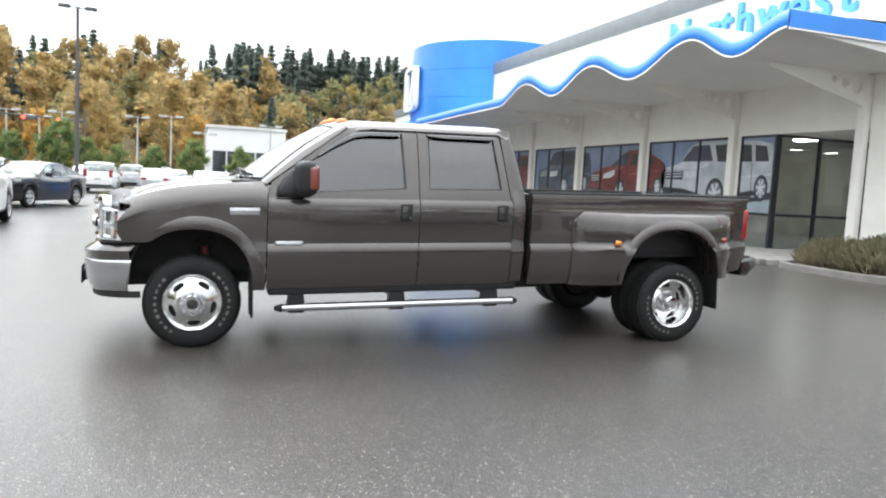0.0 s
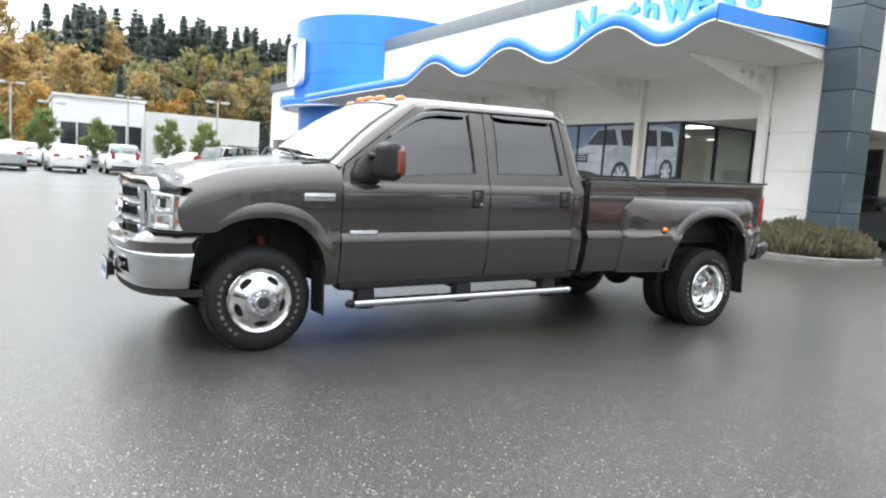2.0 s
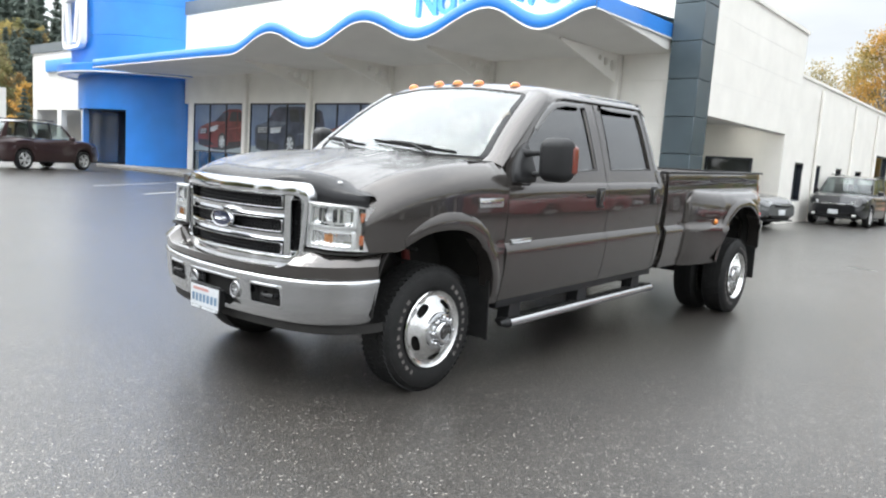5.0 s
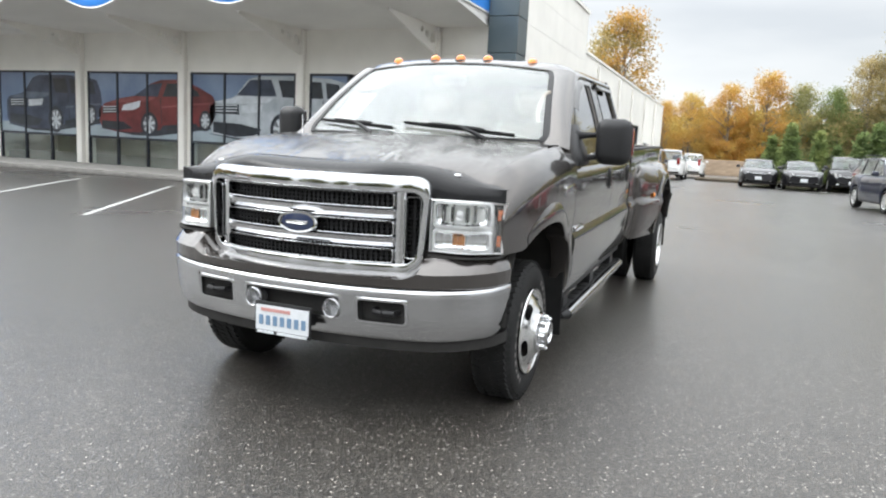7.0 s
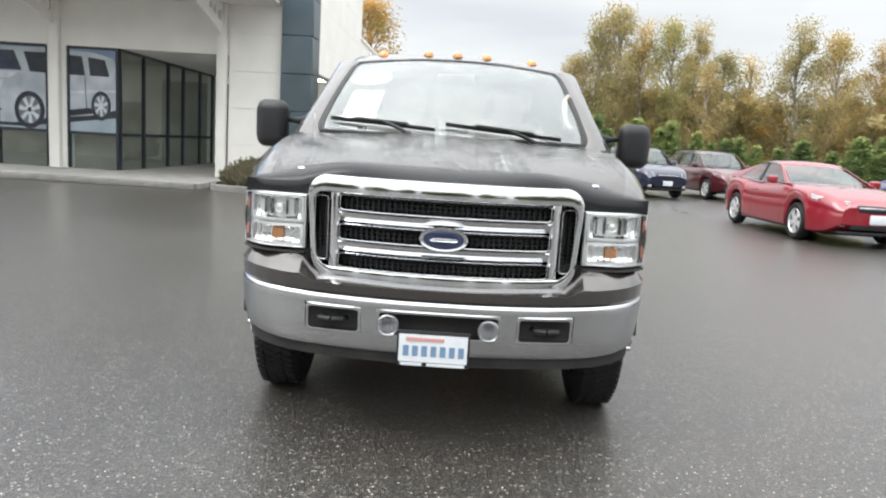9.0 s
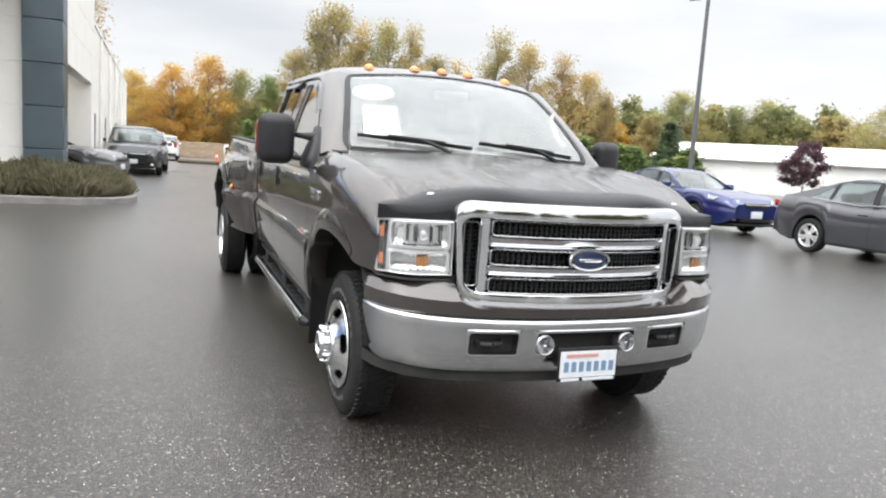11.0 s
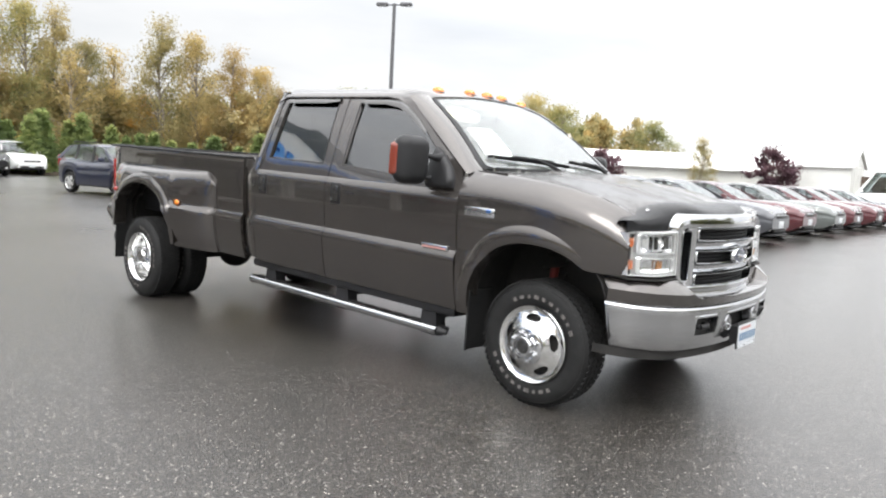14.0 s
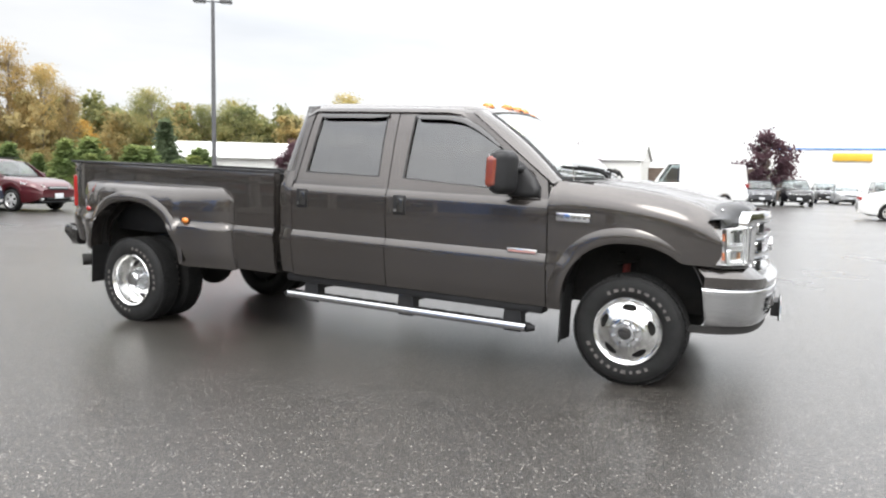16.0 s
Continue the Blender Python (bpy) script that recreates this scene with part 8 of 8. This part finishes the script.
woods("hillside_woods", "brown autumn trees on the hillside", 31, 90, on_hill(-110, 16, 96, 178, 10, 16, "b"), L_UMBER)
woods("hillside_woods", "russet autumn trees on the hillside", 38, 60, on_hill(-110, 60, 96, 168, 6, 11, "b"), L_RUSSET)
woods("hillside_woods", "orange autumn trees on the hillside", 32, 34, on_hill(-40, 75, 96, 146, 5, 9, "b"), L_ORANGE)
woods("hillside_woods", "yellow-green autumn trees on the hillside", 33, 40, on_hill(-20, 110, 100, 165, 6, 10, "b"), L_STRAW)
woods("hillside_woods", "olive green trees on the hillside", 37, 80, on_hill(-110, 75, 110, 185, 7, 12, "b"), L_MOSS)
woods("conifer_ridge", "row of tall dark conifers along the ridge", 34, 190, on_hill(9, 140, 172, 212, 10, 16, "c"), L_CONIFER)
woods("conifer_ridge", "dark conifers between the autumn trees", 35, 70, on_hill(-120, 60, 150, 200, 10, 16, "c"), L_CONIFER)
woods("conifer_ridge", "dark conifers down the slope among autumn trees", 39, 120, on_hill(2, 110, 114, 165, 6, 11, "c"), L_CONIFER)


def far_arc(a0, a1, d0, d1, h0, h1):
    def f(rng, i):
        a, d = radians(rng.uniform(a0, a1)), rng.uniform(d0, d1)
        return -3 + d * math.cos(a), 2 + d * math.sin(a), -0.3, rng.uniform(h0, h1), "b"
    return f


woods("far_woods", "tall golden autumn trees behind the hedge", 46, 50, far_arc(-36, -6, 98, 114, 7, 11.5), L_GOLD)
woods("far_woods", "belt of orange-brown autumn scrub and trees", 41, 90, far_arc(-40, 8, 104, 122, 6.5, 10), L_BROWN)
woods("far_woods", "belt of orange autumn trees", 42, 46, far_arc(-36, 8, 98, 118, 5.5, 9), L_ORANGE)
woods("far_woods", "belt of olive trees", 43, 80, far_arc(-60, -30, 108, 130, 8, 12), L_OLIVE)
woods("far_woods", "belt of brown trees", 44, 44, far_arc(-64, -32, 106, 125, 8, 12), L_BROWN)
woods("far_woods", "dark green trees beyond the workshop", 45, 30, far_arc(4, 24, 110, 140, 8, 13), L_OLIVE)

# Out of view: added so the truck's front and chrome reflect dark trees.
woods("far_woods", "unseen belt of autumn trees, added to darken reflections", 47, 70, far_arc(116, 244, 62, 82, 11, 18), L_MOSS)

# clipped green conifers along the edge of the lot
TREES.append(make_tree("cypress_shrub", "bushy green cypress in a hedge", 51, 10, 3.6, 0, 6000, 0.26, L_GREEN, 0.1, True))
for i in range(30):
    t = (i + random.uniform(-0.3, 0.3)) / 29
    far_end = max(0.0, (t - 0.4) / 0.6)
    plant(5, lerp(43.6, 35.5, t) + random.uniform(-1.0, 1.0), lerp(-3.9, -31.5, t), lerp(3.4, 3.0, far_end) * random.uniform(0.66, 1.08), None, random.uniform(0.9, 1.2) * lerp(1.1, 2.5, far_end), label="bushy green cypress in a row beside the lot")
plant(5, 45.3, -37.6, 5.4, leaf_mat("needles_fir", [(0.085, 0.120, 0.070), (0.130, 0.170, 0.095), (0.190, 0.225, 0.125)]), 1.25, label="bushy dark green fir beside the white warehouse")
bm = prism(bmesh.new(), [(43.0, 0.5), (46.5, 0.5), (39.0, -33), (34.0, -33)], "z", 0.0, 0.14)
solo("planting_bed", bm, mat("bark_mulch", (0.07, 0.055, 0.035), 0.95, var=0.3, scale=5, bump=0.03, bscale=30), "mulched bed under the hedge", "planting bed", "structure")
# small dark purple trees and a yellow one in front of the warehouse
TREES.append(make_tree("plum_tree", "small round purple-leaved plum tree", 52, 10, 4.4, 40, 110, 0.26, L_PURPLE, 0.32))
for x, y, h, w in ((35.5, -42.0, 4.0, 1.15), (28.0, -50.1, 3.8, 1.2), (16.1, -55.9, 4.4, 1.1), (0.7, -49.0, 4.9, 0.95)):
    plant(6, x, y, h, None, w, label="small round purple-leaved plum tree")
plant(1, 22.0, -56.5, 5.2, None, 1.1, label="slender young tree with bright yellow leaves")
# round clipped trees in the far lot
for x, y, h in ((-9.4, 52.4, 4.6), (-7.6, 53.0, 3.4), (-5.6, 53.4, 3.0), (-3.0, 53.1, 3.1), (-0.1, 53.2, 3.8), (3.5, 53.1, 3.4), (-13.0, 54, 3.6), (-16.0, 55, 3.8), (9.3, 58.0, 4.0), (12.2, 58.5, 4.0)):
    plant(6, x, y, h, L_GREEN, 0.85, label="small round green tree in the car park")
for x, y, h in ((15.2, 50.5, 4.2), (15.9, 51.8, 3.4), (19.5, 56.0, 5.0), (20.5, 52.0, 4.0)):
    plant(4, x, y, h, None, 1.1)


# lavender island at the corner pillar
isl = [(11.75, 4.9), (11.75, 3.2), (12.0, 2.6), (12.5, 2.25), (13.2, 2.15), (13.9, 2.25), (14.3, 2.6), (14.45, 3.2), (14.5, 3.8), (14.5, 5.4), (12.6, 5.55), (12.0, 5.35)]
c_ = (13.1, 3.8)
shr = lambda e: [(c_[0] + (x - c_[0]) * e, c_[1] + (y - c_[1]) * e) for x, y in isl]
bm = bmesh.new()
loft(bm, [[(x, y, 0) for x, y in isl], [(x, y, 0.12) for x, y in isl], [(x, y, 0.14) for x, y in shr(0.985)], [(x, y, 0.14) for x, y in shr(0.93)], [(x, y, 0.05) for x, y in shr(0.925)]], True, False)
solo("island_kerb", bm, M_KERB, "concrete kerb round a planting island", "kerb", "structure")
solo("island_soil", prism(bmesh.new(), shr(0.93), "z", 0.0, 0.10), M_SOIL, "dark soil in the planting island", "soil", "structure")


def lavender(x, y, r, h, seed):
    rng = np.random.default_rng(seed)
    n = 2600
    a, rr = rng.uniform(0, 2 * math.pi, n), r * np.sqrt(rng.uniform(0, 1, n))
    zt = h * np.sqrt(np.clip(1 - (rr / (r * 1.08)) ** 2, 0, 1)) * rng.uniform(0.55, 1.08, n)
    tip = np.stack([rr * np.cos(a) * 1.12, rr * np.sin(a) * 1.12, zt], axis=1) + rng.normal(size=(n, 3)) * 0.03
    d = np.stack([np.cos(a) * (0.15 + rr / r * 0.8), np.sin(a) * (0.15 + rr / r * 0.8), np.full(n, 1.0)], axis=1) + rng.normal(size=(n, 3)) * 0.25
    d /= np.linalg.norm(d, axis=1, keepdims=True)
    w = np.cross(d, rng.normal(size=(n, 3)))
    w *= 0.012 / np.linalg.norm(w, axis=1, keepdims=True)
    ln = rng.uniform(0.14, 0.34, (n, 1))
    base = tip - d * ln
    base[:, 2] = np.maximum(base[:, 2], 0.01)
    q = np.stack([base - w * 0.6, base + w * 0.6, tip + w, tip - w], axis=1) + np.array([x, y, 0.10])
    t = thing("lavender_shrub", "grey-green lavender shrub in a kerbed island", "shrub", None, "lavender shrubs")
    new("foliage", quads_mesh("foliage", q, L_SAGE)).parent = t
    bm = bmesh.new()
    for k in range(14):
        an = k * 2.4
        rod(bm, (x + 0.05 * math.cos(an), y + 0.05 * math.sin(an), 0.05), (x + r * 0.6 * math.cos(an), y + r * 0.6 * math.sin(an), h * 0.6), 0.012, 0.005, 5, False)
    part("stems", bm, M_BARK, t)


for i, (x, y, r, h) in enumerate(((12.7, 4.5, 0.75, 0.80), (12.6, 3.4, 0.8, 0.85), (13.4, 2.95, 0.7, 0.78), (13.6, 4.1, 0.75, 0.9), (13.9, 3.2, 0.5, 0.62))):
    lavender(x, y, r, h * 0.78, 60 + i)

# ---- far buildings ----
M_CLAD = mat("pale_cladding", (0.68, 0.68, 0.65), 0.5, var=0.06, scale=0.6)
M_ROOFW = mat("white_roof", (0.80, 0.80, 0.79), 0.5, var=0.05, scale=0.5)
M_TAN = mat("tan_block", (0.36, 0.27, 0.19), 0.85, var=0.15, scale=1.5, bump=0.01, bscale=12, rand=0.12)
M_YELLOW = mat("yellow_sign", (0.75, 0.45, 0.04), 0.5, var=0.05)
M_ORANGE = mat("cone_orange", (0.80, 0.13, 0.02), 0.5, var=0.1)

far = thing("showroom_building", "low white showroom with a blue-grey glass front", "building")
part("wall", boxed(1.2, 8.8, 69.0, 84, 0, 5.9), M_FASCIA, far)
part("wall", boxed(8.8, 19.5, 67.5, 84, 0, 5.1), M_CLAD, far)
part("roof_edge", boxed(1.0, 8.95, 68.8, 84, 5.9, 6.15), M_CLAD, far)
for i in range(5):
    w = part("window", boxed(1.7 + i * 1.4, 2.95 + i * 1.4, 68.93, 69.0, 0.6, 3.6), M_FRAME, far)
    part("pane", boxed(1.75 + i * 1.4, 2.9 + i * 1.4, 68.90, 68.93, 0.7, 3.5), M_CARGLASS, w)
for i in range(11):
    part("cladding_rib", boxed(9.2 + i * 0.95, 9.26 + i * 0.95, 67.46, 67.5, 0.1, 5.0), M_CLAD, far)

ware = thing("warehouse", "long low white metal warehouse beyond the car rows", "building", Matrix.Translation((14, -65.5, 0)) @ Matrix.Rotation(math.atan2(26.5, 40.0), 4, "Z"))
part("wall", boxed(0, 44.5, -14, 0, 0, 2.75), M_CLAD, ware)
for i in range(22):
    part("cladding_rib", boxed(1 + i * 2.0, 1.08 + i * 2.0, 0.0, 0.05, 0.05, 2.68), M_CLAD, ware)
bm = bmesh.new()
loft(bm, [[(x, 0.5, 2.7), (x, 0.5, 2.82), (x, -7, 4.4), (x, -14.5, 2.82), (x, -14.5, 2.7)] for x in (-0.4, 44.9)])
part("roof", bm, M_ROOFW, ware)

shed = thing("metal_shed", "grey metal shed with a gable roof", "shed")
bm = bmesh.new()
loft(bm, [[(x, -58.4, 0), (x, -58.4, 3.3), (x, -60.6, 4.7), (x, -62.8, 3.3), (x, -62.8, 0)] for x in (11.0, 17.5)])
part("wall", bm, M_CLAD, shed)
for s in (-1, 1):
    bm = bmesh.new()
    loft(bm, [[(x, -60.6 + s * 2.45, 3.22), (x, -60.6 + s * 2.45, 3.30), (x, -60.6, 4.84), (x, -60.6, 4.76)] for x in (10.8, 17.7)])
    part("roof", bm, M_ROOFW, shed)
for i in range(6):
    part("cladding_rib", boxed(10.95, 11.0, -62.4 + i * 0.75, -62.34 + i * 0.75, 0.05, 3.4), M_CLAD, shed)
bm = boxed(2.0, 11.0, -62.2, -62.0, 0, 2.7)
solo("wood_fence", bm, mat("fence_brown", (0.12, 0.09, 0.07), 0.85, var=0.25, scale=4), "brown fence beside the metal shed", "fence", "structure")

store = thing("white_store", "wide white building with a blue roof line and yellow sign", "building")
part("wall", boxed(-60, 1.5, -92, -80, 0, 5.2), M_ROOFW, store)
part("roof_line", boxed(-60.1, 1.6, -92, -79.9, 5.2, 5.32), M_BLUE, store)
part("sign", boxed(-8.2, -4.6, -79.95, -79.8, 4.0, 4.8, 0.05), M_YELLOW, store, "yellow sign block")

# block wall, cone and post at the end of the drive
wall_b = tagged(new("block_wall", finish(boxed(62.05, 62.35, -7.0, 4.0, 0, 1.30), "block_wall", M_TAN)), "low tan concrete block wall at the end of the drive", "wall", "", "structure")
bme = boxed(-0.02, 0.02, -0.39, 0.39, 0.005, 0.195, 0.006, 1)
block = finish(bme, "block", M_TAN)
for j in range(6):
    for i in range(13):
        b = new("block", block)
        b.parent = wall_b
        b.location = (62.04, -6.5 + i * 0.8 + (0.4 if j % 2 else 0.0), 0.03 + j * 0.205)
cone = thing("traffic_cone", "orange traffic cone with a white band", "traffic cone", Matrix.Translation((49.6, -2.2, 0)))
part("base", boxed(-0.19, 0.19, -0.19, 0.19, 0, 0.03, 0.01), M_ORANGE, cone)
part("cone", turned(bmesh.new(), [(0.15, 0.03), (0.11, 0.25), (0.03, 0.72), (0.001, 0.72)], None, 20), M_ORANGE, cone)
part("band", turned(bmesh.new(), [(0.097, 0.34), (0.068, 0.52)], None, 20), M_PLATE, cone)
post = thing("bollard", "white concrete post beside the drive", "bollard", Matrix.Translation((46.0, -2.6, 0)))
part("post", boxed(-0.22, 0.22, -0.22, 0.22, 0, 1.25, 0.04), M_WHITE, post)


# ---- lamp poles ----
def lamp_pole(x, y, h, heads=2, turn=0.0, thin=1.0, M_POLE=M_POLE, tone="dark"):
    p = thing("lamp_pole", "tall " + tone + " metal car park lamp pole", "lamp pole", pose(x, y, 0, 0, 0, turn), "lamp poles")
    part("base", turned(bmesh.new(), [(0.30, 0.0), (0.30, 0.75), (0.001, 0.78)], None, 20), M_CONC, p)
    part("pole", rod(bmesh.new(), (0, 0, 0.7), (0, 0, h), 0.11 * thin, 0.075 * thin, 12), M_POLE, p)
    for s in ((-1, 1) if heads > 1 else (1,)):
        part("arm", boxed(min(0, s * 0.5), max(0, s * 0.5), -0.03, 0.03, h - 0.10, h - 0.04), M_POLE, p)
        hd = part("lamp_head", boxed(s * 0.75 - 0.35, s * 0.75 + 0.35, -0.2, 0.2, h - 0.14, h + 0.06, 0.05), M_POLE, p)
        part("lamp_glass", boxed(s * 0.75 - 0.26, s * 0.75 + 0.26, -0.15, 0.15, h - 0.155, h - 0.14), M_PLATE, hd)
    return p


M_PALE = mat("pale_pole", (0.50, 0.50, 0.48), 0.5, var=0.1)
lamp_pole(30.07, -27.0, 11.3, 2, 30, 1.35)
lamp_pole(-7.1, 44.4, 11.3, 2, 10, 1.2)
for x, y, h in ((-5.2, 68.0, 6.3), (-2.2, 68.2, 6.6), (0.9, 66.2, 5.1), (-15.8, 66.5, 6.1), (-14.0, 70.8, 5.9), (-11.5, 67.1, 6.2), (7.0, 66.0, 6.2), (14.5, 64.0, 6.4)):
    lamp_pole(x, y, h, 2, 8, 0.8, M_PALE, "pale grey")
sig = thing("traffic_signal", "traffic signal mast with red lights", "traffic light", Matrix.Translation((-9.0, 62.0, 0)))
part("mast", rod(bmesh.new(), (0, 0, 0), (0, 0, 6.2), 0.12, 0.09), M_POLE, sig)
part("arm", rod(bmesh.new(), (0, 0, 5.2), (-9, 0, 5.5), 0.07, 0.05), M_POLE, sig)
M_SIGNAL = mat("signal_red", (1.0, 0.06, 0.03), 0.4, var=0.0, emit=3.0)
for x in (-1.6, -4.2, -6.8):
    b = part("signal_box", boxed(x - 0.6, x + 0.6, -0.12, 0.12, 5.0, 5.35, 0.03), M_POLE, sig)
    part("signal_lamp", rod(bmesh.new(), (x - 0.35, -0.12, 5.18), (x - 0.35, -0.16, 5.18), 0.14, 0.14, 16), M_SIGNAL, b)
